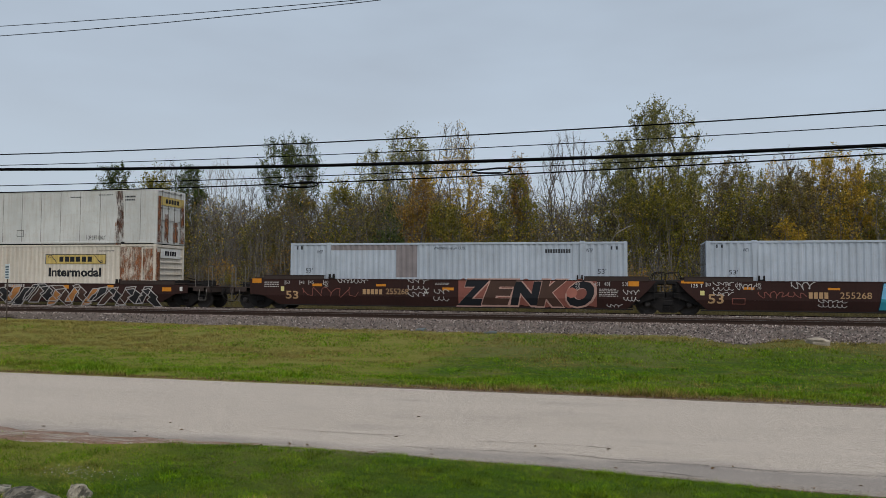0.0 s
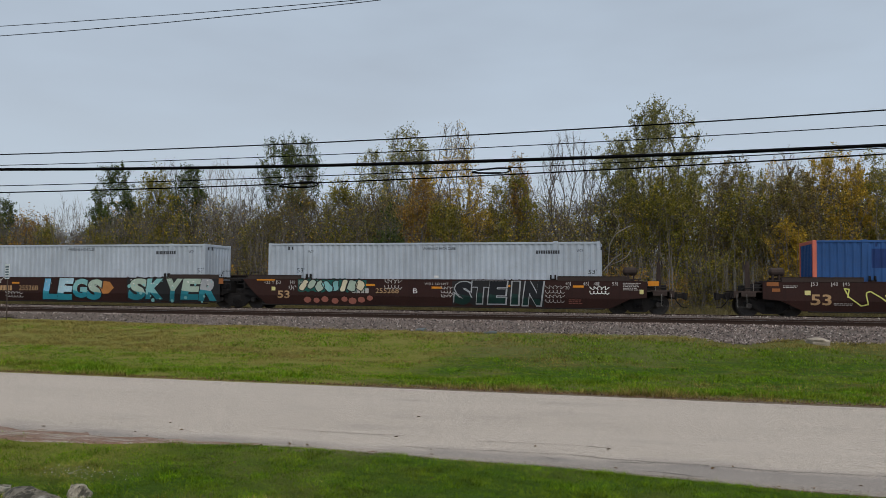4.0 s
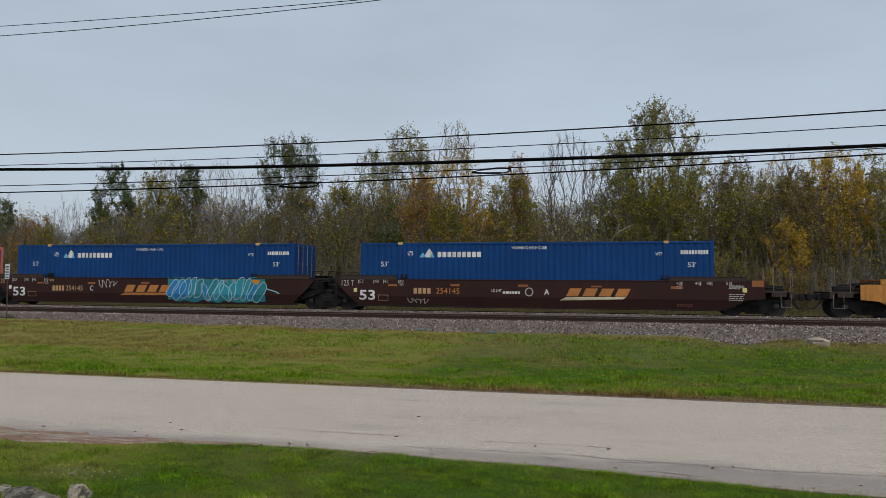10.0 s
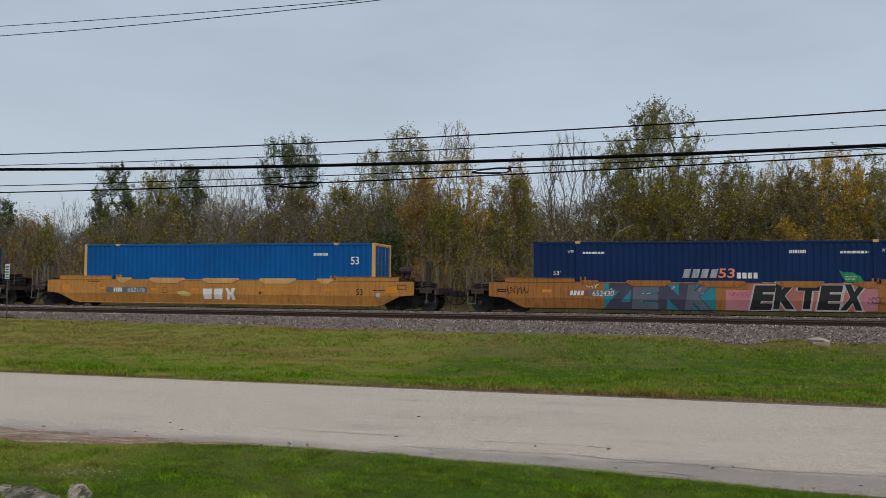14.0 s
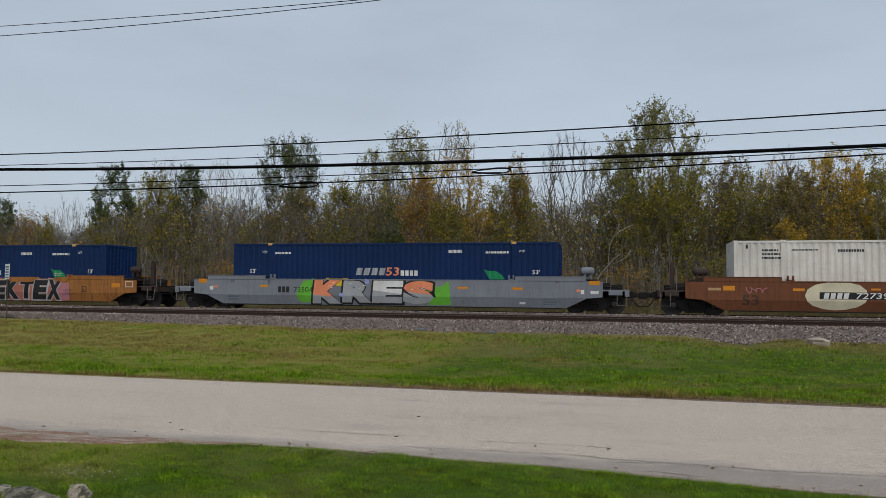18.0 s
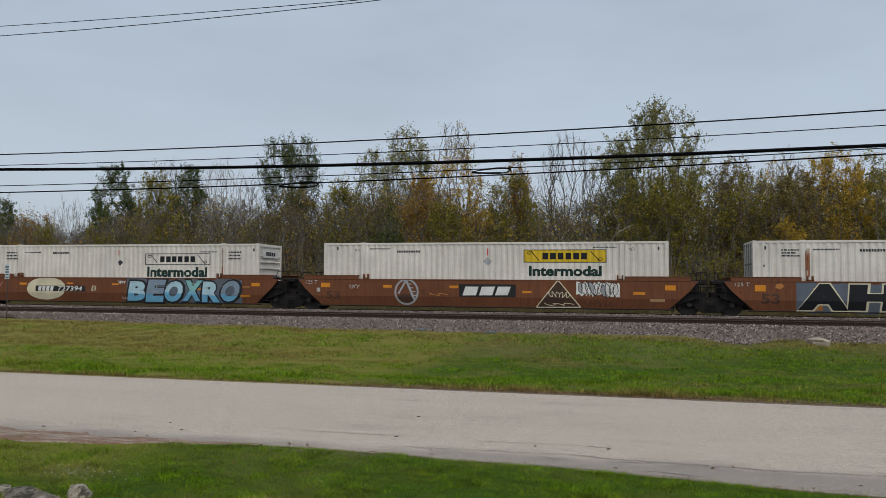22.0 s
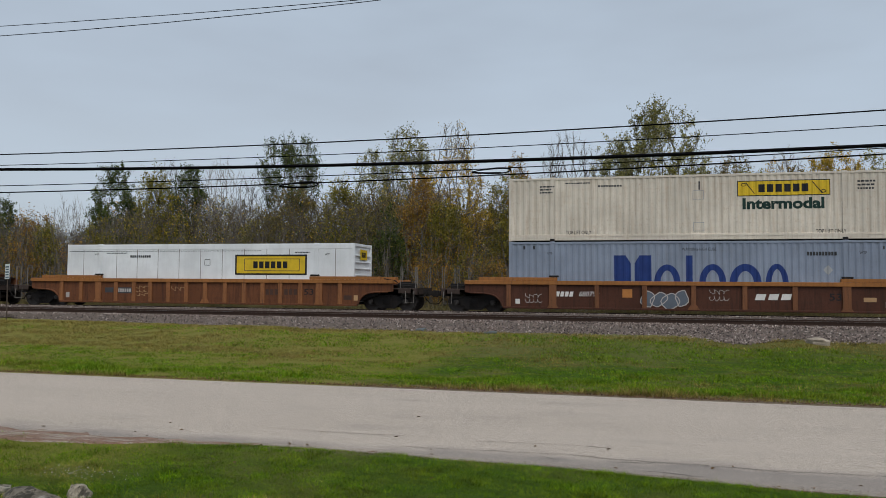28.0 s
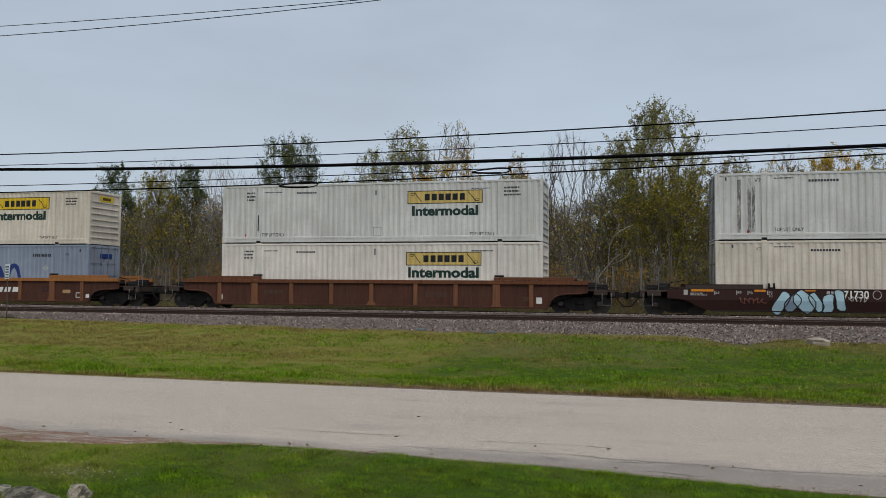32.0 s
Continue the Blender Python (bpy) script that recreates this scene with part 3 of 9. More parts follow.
    d /= np.linalg.norm(d, axis=1, keepdims=True)
    tip = root + d * rs.uniform(0.2, 0.7, (m, 1))
    side = np.cross(d, rs.normal(0, 1, (m, 3)))
    side /= np.linalg.norm(side, axis=1, keepdims=True)
    over = np.cross(side, d)
    w = rs.uniform(0.005, 0.008, (m, 1))
    tv = np.stack([root + side * w, root - side * w * 0.5 + over * w * 0.8, root - side * w * 0.5 - over * w * 0.8, tip], 1).reshape(-1, 3)
    wood_f += (len(wood_v) + 4 * np.arange(m)[:, None, None] + np.array([(0, 1, 3), (1, 2, 3), (2, 0, 3)])[None]).reshape(-1, 3).tolist()
    wood_v = np.concatenate([wood_v, tv]).tolist()
    if not per:
        return wood_v, wood_f, [], []
    # leaves, thicker in some clumps than in others
    cl = np.array([noise.noise(Vector((t[0] * 0.8 + off, t[1] * 0.8, t[2] * 0.8))) for t in tip])
    odds = full * np.clip(0.75 + 1.5 * cl, 0.03, 1.5)
    if top_bare:
        odds = odds * np.clip((height * (1.02 - 0.5 * top_bare) - tip[:, 2]) / (height * 0.28), 0.08, 1)
    m = rs.poisson(per * odds)
    j = np.repeat(np.arange(len(tip)), m)
    m = len(j)
    c = root[j] + (tip[j] - root[j]) * rs.uniform(0.15, 1.15, (m, 1)) + rs.normal(0, 0.06, (m, 3))
    a = rs.normal(0, 1, (m, 3))
    a /= np.linalg.norm(a, axis=1, keepdims=True)
    b = np.cross(a, rs.normal(0, 1, (m, 3)))
    b /= np.linalg.norm(b, axis=1, keepdims=True)
    s = leaf * rs.uniform(0.6, 1.3, (m, 1))
    lv = np.stack([c - a * s - b * s * 0.45, c - a * s * 0.3 + b * s * 0.75, c + a * s], 1).reshape(-1, 3)
    return wood_v, wood_f, lv.tolist(), np.arange(3 * m).reshape(-1, 3).tolist()


BARK = bark("bark_grey_brown", (0.11, 0.095, 0.08))
BARK_PALE = bark("bark_pale", (0.22, 0.195, 0.17))
BARK_DEAD = bark("bark_dead", (0.30, 0.27, 0.23))
LEAF = {
    "dark": leafy("leaf_dark_green", [(0.026, 0.044, 0.014), (0.050, 0.076, 0.020), (0.088, 0.115, 0.029), (0.150, 0.160, 0.042)], trans=0.25),
    "olive": leafy("leaf_olive", [(0.095, 0.098, 0.020), (0.165, 0.155, 0.028), (0.260, 0.225, 0.038), (0.350, 0.265, 0.040)], trans=0.25),
    "sage": leafy("leaf_sage", [(0.100, 0.106, 0.040), (0.185, 0.185, 0.062), (0.300, 0.275, 0.090), (0.390, 0.335, 0.105)], trans=0.35),
    "gold": leafy("leaf_gold", [(0.260, 0.165, 0.024), (0.430, 0.275, 0.034), (0.590, 0.390, 0.050), (0.290, 0.250, 0.044)], trans=0.3),
    "rust": leafy("leaf_rust", [(0.200, 0.095, 0.026), (0.340, 0.175, 0.034), (0.420, 0.255, 0.046), (0.190, 0.140, 0.040)], trans=0.28),
    "brown": leafy("leaf_brown", [(0.090, 0.070, 0.030), (0.160, 0.120, 0.044), (0.230, 0.170, 0.060), (0.160, 0.145, 0.038)], trans=0.2),
}
TREE_WORDS = {
    "dark": "tree with dark green leaves at the wood's edge",
    "olive": "thinning tree with olive green autumn leaves",
    "sage": "tall thinning tree with sparse grey-green leaves",
    "gold": "autumn tree with golden yellow leaves",
    "rust": "autumn tree with rust orange leaves",
    "brown": "nearly bare autumn tree with brown leaves",
    "bare": "bare leafless grey tree with fine twigs",
}


def stand(kind, trunk, crown, x, y, turn, size, name, label, category, group):
    ob = tagged(new(name), label, category, group)
    ob.location = (x, y, ground_z(x, y))
    ob.rotation_euler = (0, 0, turn)
    ob.scale = size
    share("trunk", trunk, ob)
    if crown:
        share("crown", crown, ob)


def tree_meshes(kind, seed, *shape, **more):
    rs = np.random.RandomState(seed)
    wv, wf, lv, lf = grow(rs, *shape, **more)
    trunk = sheet("trunk", wv, wf, BARK_PALE if kind == "bare" and seed % 2 else BARK)
    return trunk, sheet("crown", lv, lf, LEAF[kind]) if lf else None


# the trees that can be told apart: kind, place, height, crown's half width, clear trunk, stems, fullness
EDGE_TREES = (
    ("dark", -47.2, 50, 8.3, 0.8, 0.3, 1, 1.0),
    ("rust", -43.8, 49, 7.3, 1.6, 0.12, 3, 0.8),
    ("olive", -40.6, 47, 6.0, 0.9, 0.1, 3, 1.1),
    ("bare", -42.9, 52, 8.8, 1.7, 0.15, 3, 0),
    ("dark", -38.2, 51, 11.1, 1.8, 0.12, 1, 1.35),
    ("olive", -37.0, 48, 6.5, 1.1, 0.08, 3, 1.1),
    ("olive", -34.0, 50, 10.2, 1.8, 0.18, 2, 1.05),
    ("dark", -32.4, 52, 10.5, 1.4, 0.5, 1, 1.1),
    ("bare", -34.7, 53, 11.2, 1.7, 0.3, 2, 0),
    ("bare", -28.8, 51, 10.9, 2.1, 0.22, 3, 0),
    ("bare", -26.7, 52, 10.3, 1.7, 0.25, 2, 0),
    ("dark", -24.0, 52, 12.8, 2.5, 0.5, 1, 0.62),
    ("brown", -22.9, 50, 8.7, 2.2, 0.2, 2, 0.8),
    ("olive", -19.3, 50, 9.1, 1.7, 0.2, 2, 0.9),
    ("sage", -17.7, 52, 11.5, 1.7, 0.3, 2, 0.6),
    ("sage", -15.5, 53, 13.4, 2.0, 0.32, 2, 0.75),
    ("rust", -13.6, 49, 8.8, 1.5, 0.15, 2, 1.1),
    ("dark", -14.5, 46, 6.4, 1.1, 0.06, 2, 1.2),
    ("gold", -11.5, 51, 13.1, 2.0, 0.15, 2, 0.95),
    ("olive", -11.1, 47, 7.3, 1.5, 0.06, 3, 1.2),
    ("olive", -7.5, 50, 9.2, 2.0, 0.12, 3, 0.95),
    ("rust", -7.2, 51, 10.2, 0.8, 0.5, 1, 0.7),
    ("bare", -3.9, 51, 12.1, 2.3, 0.12, 4, 0),
    ("sage", -0.9, 52, 11.6, 1.7, 0.3, 2, 0.85),
    ("sage", 1.9, 51, 13.5, 3.3, 0.34, 2, 1.0),
    ("olive", 2.0, 49, 9.1, 2.8, 0.12, 3, 1.0),
    ("brown", 6.2, 51, 9.8, 2.2, 0.2, 3, 0.7),
    ("bare", 9.5, 52, 10.5, 1.8, 0.2, 2, 0),
    ("gold", 12.0, 50, 10.2, 2.1, 0.12, 2, 1.3),
    ("brown", 9.2, 48, 8.5, 1.9, 0.1, 3, 1.1),
    ("olive", 14.6, 51, 9.8, 1.8, 0.15, 2, 1.1),
    ("olive", 7.0, 49, 8.7, 1.7, 0.1, 3, 1.0),
    ("gold", 8.6, 46, 5.3, 1.2, 0.05, 3, 1.1),
)
for i, (kind, x, y, h, wide, clear, stems_, full) in enumerate(EDGE_TREES):
    big = min(1.6, max(0.45, h * wide / 24.0))
    trunk, crown = tree_meshes(kind, 300 + 7 * i, h, wide, clear, stems_, int((90 + 330 * big) * (1.5 if kind == "bare" else 1.0)), 0.060, 0 if kind == "bare" else 17, full, 0.25 if kind == "gold" and h > 12 else 0.0)
    stand(kind, trunk, crown, x, y, 0.0, (1, 1, 1), "tree", TREE_WORDS[kind], "tree", "trees of the wood")

# the trees behind, by a few sorts
SORTS = {(kind, s): tree_meshes(kind, 900 + 11 * s + len(kind), 9.0, 2.5, 0.2, 2, 190, 0.075, 0 if kind == "bare" else 9, 0.9, twig=0.8) for kind in ("brown", "bare", "olive", "gold") for s in (1, 2)}
SHRUBS = {(kind, s): tree_meshes(kind, 700 + 13 * s + len(kind), 4.0, 1.7, 0.05, 4, 110, 0.055, 0 if kind == "bare" else 6, 0.9) for kind in ("brown", "bare", "olive", "rust") for s in (1, 2)}
# along the wood, by bearing: top of the growth as a slope from the eye, and shares of brown, olive, gold and dark green
BEARING = (-1.05, -0.90, -0.82, -0.74, -0.64, -0.51, -0.39, -0.33, -0.26, -0.15, -0.07, 0.03, 0.15, 0.235, 0.30, 0.45)
TOP_SLOPE = (0.092, 0.096, 0.078, 0.112, 0.128, 0.118, 0.126, 0.130, 0.134, 0.130, 0.120, 0.140, 0.138, 0.146, 0.140, 0.135)
SHARES = {"brown": (0.5, 0.55, 0.3, 0.2, 0.3, 0.55, 0.3, 0.3, 0.25, 0.4, 0.5, 0.35, 0.5, 0.3, 0.35, 0.4),
          "olive": (0.3, 0.25, 0.08, 0.4, 0.45, 0.15, 0.45, 0.35, 0.4, 0.45, 0.35, 0.7, 0.55, 0.4, 0.65, 0.6),
          "gold": (0.1, 0.12, 0.02, 0.08, 0.2, 0.03, 0.12, 0.2, 0.45, 0.3, 0.06, 0.1, 0.1, 0.6, 0.15, 0.15),
          "dark": (0.05, 0.05, 0.02, 0.4, 0.12, 0.06, 0.12, 0.35, 0.12, 0.04, 0.06, 0.04, 0.04, 0.02, 0.08, 0.05)}
rnd = random.Random(21)
for i in range(62):
    y = rnd.uniform(50, 62)
    x = -1.02 * y - 4 + (1.02 * y + 0.37 * y + 10) * ((i * 0.618034) % 1.0)
    top = 1.9 + y * float(np.interp(x / y, BEARING, TOP_SLOPE)) * rnd.uniform(0.82, 1.06)
    kind = rnd.choices(("brown", "olive", "gold", "bare"), [float(np.interp(x / y, BEARING, SHARES[k])) for k in ("brown", "olive", "gold")] + [0.4])[0]
    k = top / 9.0
    stand(kind, *SORTS[kind, rnd.randint(1, 2)], x, y, rnd.uniform(0, 6.28), (k * rnd.uniform(0.9, 1.2), k * rnd.uniform(0.9, 1.2), k), "tree", TREE_WORDS[kind], "tree", "trees of the wood")
for i in range(52):
    y = rnd.uniform(42.5, 47)
    x = -1.02 * y - 4 + (1.02 * y + 0.37 * y + 8) * ((i * 0.618034 + 0.31) % 1.0)
    kind = rnd.choice(("brown", "bare", "brown", "olive", "bare", "rust"))
    k = rnd.uniform(0.6, 1.15)
    stand(kind, *SHRUBS[kind, rnd.randint(1, 2)], x, y, rnd.uniform(0, 6.28), (k, k, k), "bush", "scrubby autumn bush at the wood's edge", "bush", "undergrowth")


def dead_tree():
    """A pale fallen limb caught in the wood's edge."""
    ob = empty("dead_tree", "pale twisted dead tree without bark", "tree", "trees of the wood")
    for line, r in ((((-2.2, 0.0), (-2.0, 0.9), (-1.9, 2.0), (-1.3, 2.9), (-0.4, 3.7)), 0.075), (((-1.3, 2.9), (-0.1, 3.55), (0.14, 3.95)), 0.05), (((-1.25, 2.0), (-1.1, 4.2), (-0.72, 4.85), (0.25, 5.35)), 0.055),
                    (((-0.72, 4.85), (-0.55, 5.45), (-0.85, 6.0)), 0.035), (((-1.9, 2.0), (-2.4, 2.9), (-2.5, 3.6)), 0.04)):
        bm = bmesh.new()
        pts = [Vector((u, 45.0 + 0.3 * math.sin(3 * u), z)) for u, z in line]
        fine = [pts[i].lerp(pts[i + 1], t / 3) + Vector((0.05 * math.sin(7 * t + i), 0, 0.04 * math.cos(5 * t + i))) for i in range(len(pts) - 1) for t in range(3)] + [pts[-1]]
        tube(bm, fine, r * 0.42, 6)
        part("limb", bm, BARK_DEAD, ob)


dead_tree()


def thicket(name, label, ink, n, y0, y1, low, seed, size, reach=1.0):
    """Small leaves that fill the wood, gathered in clumps."""
    rs = np.random.RandomState(seed)
    pts = []
    while len(pts) < n:
        y, b = rs.uniform(y0, y1, 40000), rs.uniform(-1.08, 0.42, 40000)
        if ink in SHARES:
            keep = rs.rand(40000) < np.interp(b, BEARING, SHARES[ink]) / 0.7
            y, b = y[keep], b[keep]
        top = (1.9 + y * np.interp(b, BEARING, TOP_SLOPE)) * reach
        for x, y, top, u in zip((b * y).tolist(), y.tolist(), top.tolist(), (rs.rand(len(y)) ** 1.15).tolist()):
            z = low + (top * (1 + 0.28 * noise.noise(Vector((x * 0.22, y * 0.22, seed)))) - low) * u
            if noise.noise(Vector((x * 0.5, y * 0.5, z * 0.5 + seed))) + 0.35 * noise.noise(Vector((x * 1.9, y * 1.9, z * 1.9))) > -0.02:
                pts.append((x, y, z))
    c = np.array(pts[:n])
    a = rs.normal(0, 1, (n, 3))
    a /= np.linalg.norm(a, axis=1, keepdims=True)
    b = np.cross(a, rs.normal(0, 1, (n, 3)))
    b /= np.linalg.norm(b, axis=1, keepdims=True)
    s = rs.uniform(0.55, 1.3, (n, 1)) * size
    v = np.stack([c - a * s - b * s * 0.5, c - a * s * 0.3 + b * s * 0.8, c + a * s], 1).reshape(-1, 3)
    tagged(new(name, sheet(name, v.tolist(), np.arange(3 * n).reshape(-1, 3).tolist(), LEAF[ink if ink in LEAF else "brown"])), label, "woods", kind="stuff")


def stems():
    """Countless thin saplings and vines between the trees."""
    rs = np.random.RandomState(31)
    verts, faces = [], []
    for k in range(5200):
        y = rs.uniform(43, 66)
        x = rs.uniform(-1.1, 0.45) * y
        h = rs.uniform(2.0, 7.2)
        lean = rs.normal(0, 0.16, 2)
        r = rs.uniform(0.008, 0.028)
        bow = rs.normal(0, 0.25, 2)
        base = len(verts)
        for j, t in enumerate((0, 0.35, 0.7, 1.0)):
            cx, cy, cz = x + lean[0] * h * t + bow[0] * math.sin(3.1 * t), y + lean[1] * h * t + bow[1] * math.sin(3.1 * t), h * t
            rr = r * (1 - 0.7 * t)
            verts += [(cx + rr, cy, cz), (cx - 0.5 * rr, cy + 0.87 * rr, cz), (cx - 0.5 * rr, cy - 0.87 * rr, cz)]
        for j in range(3):
            for q in range(3):
                p = (q + 1) % 3
                faces.append((base + 3 * j + q, base + 3 * j + p, base + 3 * j + 3 + p, base + 3 * j + 3 + q))
    tagged(new("sapling_stems", sheet("sapling_stems", verts, faces, BARK)), "thin bare grey saplings between the trees", "woods", kind="stuff")


thicket("thicket_brown", "dense brown autumn undergrowth in the wood", "brown", 84000, 45, 68, 0.1, 3, 0.066, 0.86)
thicket("thicket_olive", "olive green undergrowth in the wood", "olive", 84000, 45, 64, 0.2, 4, 0.064, 0.90)
thicket("thicket_gold", "golden autumn undergrowth in the wood", "gold", 34000, 46, 60, 0.8, 6, 0.064, 0.92)
thicket("thicket_green", "dark green undergrowth in the wood", "dark", 24000, 45, 58, 0.2, 11, 0.066, 0.7)
thicket("deep_woods", "deep shade of the far wood", "deep", 40000, 66, 92, 0.1, 8, 0.26, 0.7)
stems()


def twig_sprays():
    """Fine bare twigs that fill the gaps between the crowns, fanned from short stalks."""
    rs = np.random.RandomState(53)
    n, fan = 20000, 5
    y = rs.uniform(45, 62, n)
    x = rs.uniform(-1.1, 0.45, n) * y
    keep = (x / y < -0.22) | (rs.rand(n) < 0.4)
    x, y = x[keep], y[keep]
    n = len(x)
    top = (1.9 + y * np.interp(x / y, BEARING, TOP_SLOPE)) * 0.92 + 1.5 * np.array([lumps(p, q, 0.16, 5) for p, q in zip(x, y)])
    z = 0.6 + (top - 0.6) * rs.rand(n) ** 0.8
    base = np.repeat(np.stack([x, y, z], 1), fan, 0)
    m = n * fan
    d = rs.normal(0, 0.55, (m, 3)) + np.array((0, 0, 0.75)) + np.repeat(rs.normal(0, 0.45, (n, 3)), fan, 0)
    d /= np.linalg.norm(d, axis=1, keepdims=True)
    length = rs.uniform(0.3, 1.2, (m, 1))
    side = np.cross(d, rs.normal(0, 1, (m, 3)))
    side /= np.linalg.norm(side, axis=1, keepdims=True)
    w = rs.uniform(0.005, 0.010, (m, 1))
    tip = base + d * length + np.array((0, 0, 0.12)) * length
    up = np.cross(side, d)
    v = np.stack([base + side * w, base - side * w * 0.5 + up * w * 0.8, base - side * w * 0.5 - up * w * 0.8, tip], 1).reshape(-1, 3)
    f = (4 * np.arange(m)[:, None, None] + np.array([(0, 1, 3), (1, 2, 3), (2, 0, 3)])[None]).reshape(-1, 3).tolist()
    tagged(new("bare_twigs", sheet("bare_twigs", v.tolist(), f, BARK)), "fine bare grey twigs through the wood", "woods", kind="stuff")


twig_sprays()


# ---------- the train ----------
# metres that the train has run, every half second
RUN = (0.0, 5.0, 9.95, 15.04, 20.11, 25.18, 30.23, 35.27, 40.31, 45.33, 50.35, 55.35, 60.35, 65.25, 70.21, 75.11, 79.94, 84.83, 89.78, 94.68, 99.54, 104.4,
       109.33, 114.23, 119.11, 124.28, 129.18, 134.01, 138.83, 143.7, 148.55, 153.38, 158.19, 162.99, 167.76, 172.64, 177.44, 182.28, 187.15, 192.01, 196.85,
       201.67, 206.16, 211.04, 215.91, 220.76, 225.56, 230.41, 235.26, 240.11, 244.95, 249.77, 254.6, 259.43, 264.26, 269.11, 273.95, 278.81, 283.67, 288.53,
       293.37, 298.11, 302.85, 307.67, 312.49)
ROLLING, WHEELS = [], []

PAINT = {
    "maroon": painted("car_maroon", (0.034, 0.0138, 0.011), (0.016, 0.010, 0.009), 0.5, 0.62, 0.5),
    "brown": painted("car_brown", (0.155, 0.058, 0.026), (0.06, 0.03, 0.02), 0.55, 0.65, 0.6),
    "yellow": painted("car_yellow", (0.45, 0.205, 0.05), (0.13, 0.055, 0.025), 0.75, 0.6, 0.6),
    "ochre": painted("car_yellow_dirty", (0.33, 0.135, 0.036), (0.09, 0.04, 0.02), 0.8, 0.65, 0.75),
    "grey": painted("car_grey", (0.19, 0.205, 0.23), (0.08, 0.075, 0.07), 0.3, 0.55, 0.3),
    "rusty": painted("car_rusty", (0.135, 0.052, 0.024), (0.05, 0.025, 0.018), 0.8, 0.75, 0.9),
    "rusty_dark": painted("car_rusty_dark", (0.075, 0.030, 0.019), (0.03, 0.017, 0.013), 0.8, 0.75, 0.9),
    # rib posts: relief put into the colour, lighter than the sheet behind
    "post_lit": painted("car_post_lit", (0.25, 0.105, 0.042), (0.09, 0.04, 0.025), 0.7, 0.75, 0.7),
    "post_lit_dull": painted("car_post_lit_dull", (0.175, 0.075, 0.036), (0.06, 0.03, 0.02), 0.7, 0.75, 0.7),
    # yellow car's pads: cream highlight painted in as a lighter base colour
    "pad_highlight": painted("car_pad_highlight", (0.56, 0.33, 0.12), (0.2, 0.1, 0.05), 0.5, 0.6, 0.5),
    "rail_orange": painted("car_orange_chord", (0.30, 0.125, 0.038), (0.13, 0.06, 0.03), 0.7, 0.7, 0.6),
}
BLACK = painted("underframe_black", (0.014, 0.013, 0.013), (0.035, 0.025, 0.02), 0.5, 0.75, 0.4)
STEEL = plain("wheel_steel", (0.06, 0.052, 0.048), 0.6, 0.35)
BRIGHT = plain("tread_steel", (0.22, 0.21, 0.2), 0.4, 0.8)
GALV = plain("handrail_grey", (0.17, 0.155, 0.14), 0.6)
GRATE = painted("grating_dark", (0.05, 0.035, 0.03), (0.02, 0.018, 0.016), 0.5, 0.8, 0.4)


def side_y(z):
    """Outer face of a well side: upright above the crease, drawn in below it."""
    return 1.545 if z >= 0.71 else 1.545 - 0.10 * (0.71 - z) / 0.44


def plate(bm, pts, sign, thick=0.05):
    f = [bm.verts.new((u, sign * side_y(z), z)) for u, z in pts]
    g = [bm.verts.new((u, sign * (side_y(z) - thick), z)) for u, z in pts]
    bm.faces.new(f)
    bm.faces.new(g[::-1])
    for i in range(len(pts)):
        j = (i + 1) % len(pts)
        bm.faces.new((f[i], f[j], g[j], g[i]))


def wheel_mesh(r, mat):
    """A wheelset: two flanged wheels on an axle, with bearing caps."""
    bm = bmesh.new()
    for s in (-1, 1):
        prof = [(0.0, 0.10), (0.01, 0.13), (0.03, 0.14), (0.035, r * 0.55), (0.02, r * 0.82), (0.0, r * 0.86), (0.0, r), (0.095, r - 0.004), (0.10, r + 0.026), (0.128, r + 0.028),
                (0.13, r * 0.86), (0.11, r * 0.82), (0.12, r * 0.5), (0.14, 0.13), (0.16, 0.1)]
        lathe(bm, (0, s * 0.80, 0), (0, -s, 0), prof, 22)
        lathe(bm, (0, s * 0.80, 0), (0, s, 0), [(0.0, 0.085), (0.2, 0.085), (0.22, 0.12), (0.34, 0.12), (0.36, 0.07), (0.375, 0.07)], 14)
        for k in range(3):
            a = 2.0944 * k
            box(bm, math.cos(a) * 0.075 - 0.02, math.cos(a) * 0.075 + 0.02, min(s * 1.15, s * 1.19), max(s * 1.15, s * 1.19), math.sin(a) * 0.075 - 0.02, math.sin(a) * 0.075 + 0.02)
    lathe(bm, (0, -0.72, 0), (0, 1, 0), [(0, 0.085), (1.44, 0.085)], 12)
    me = mesh_of("wheelset", bm, mat)
    return me


WHEEL = {r: wheel_mesh(r, STEEL) for r in (0.457, 0.483)}


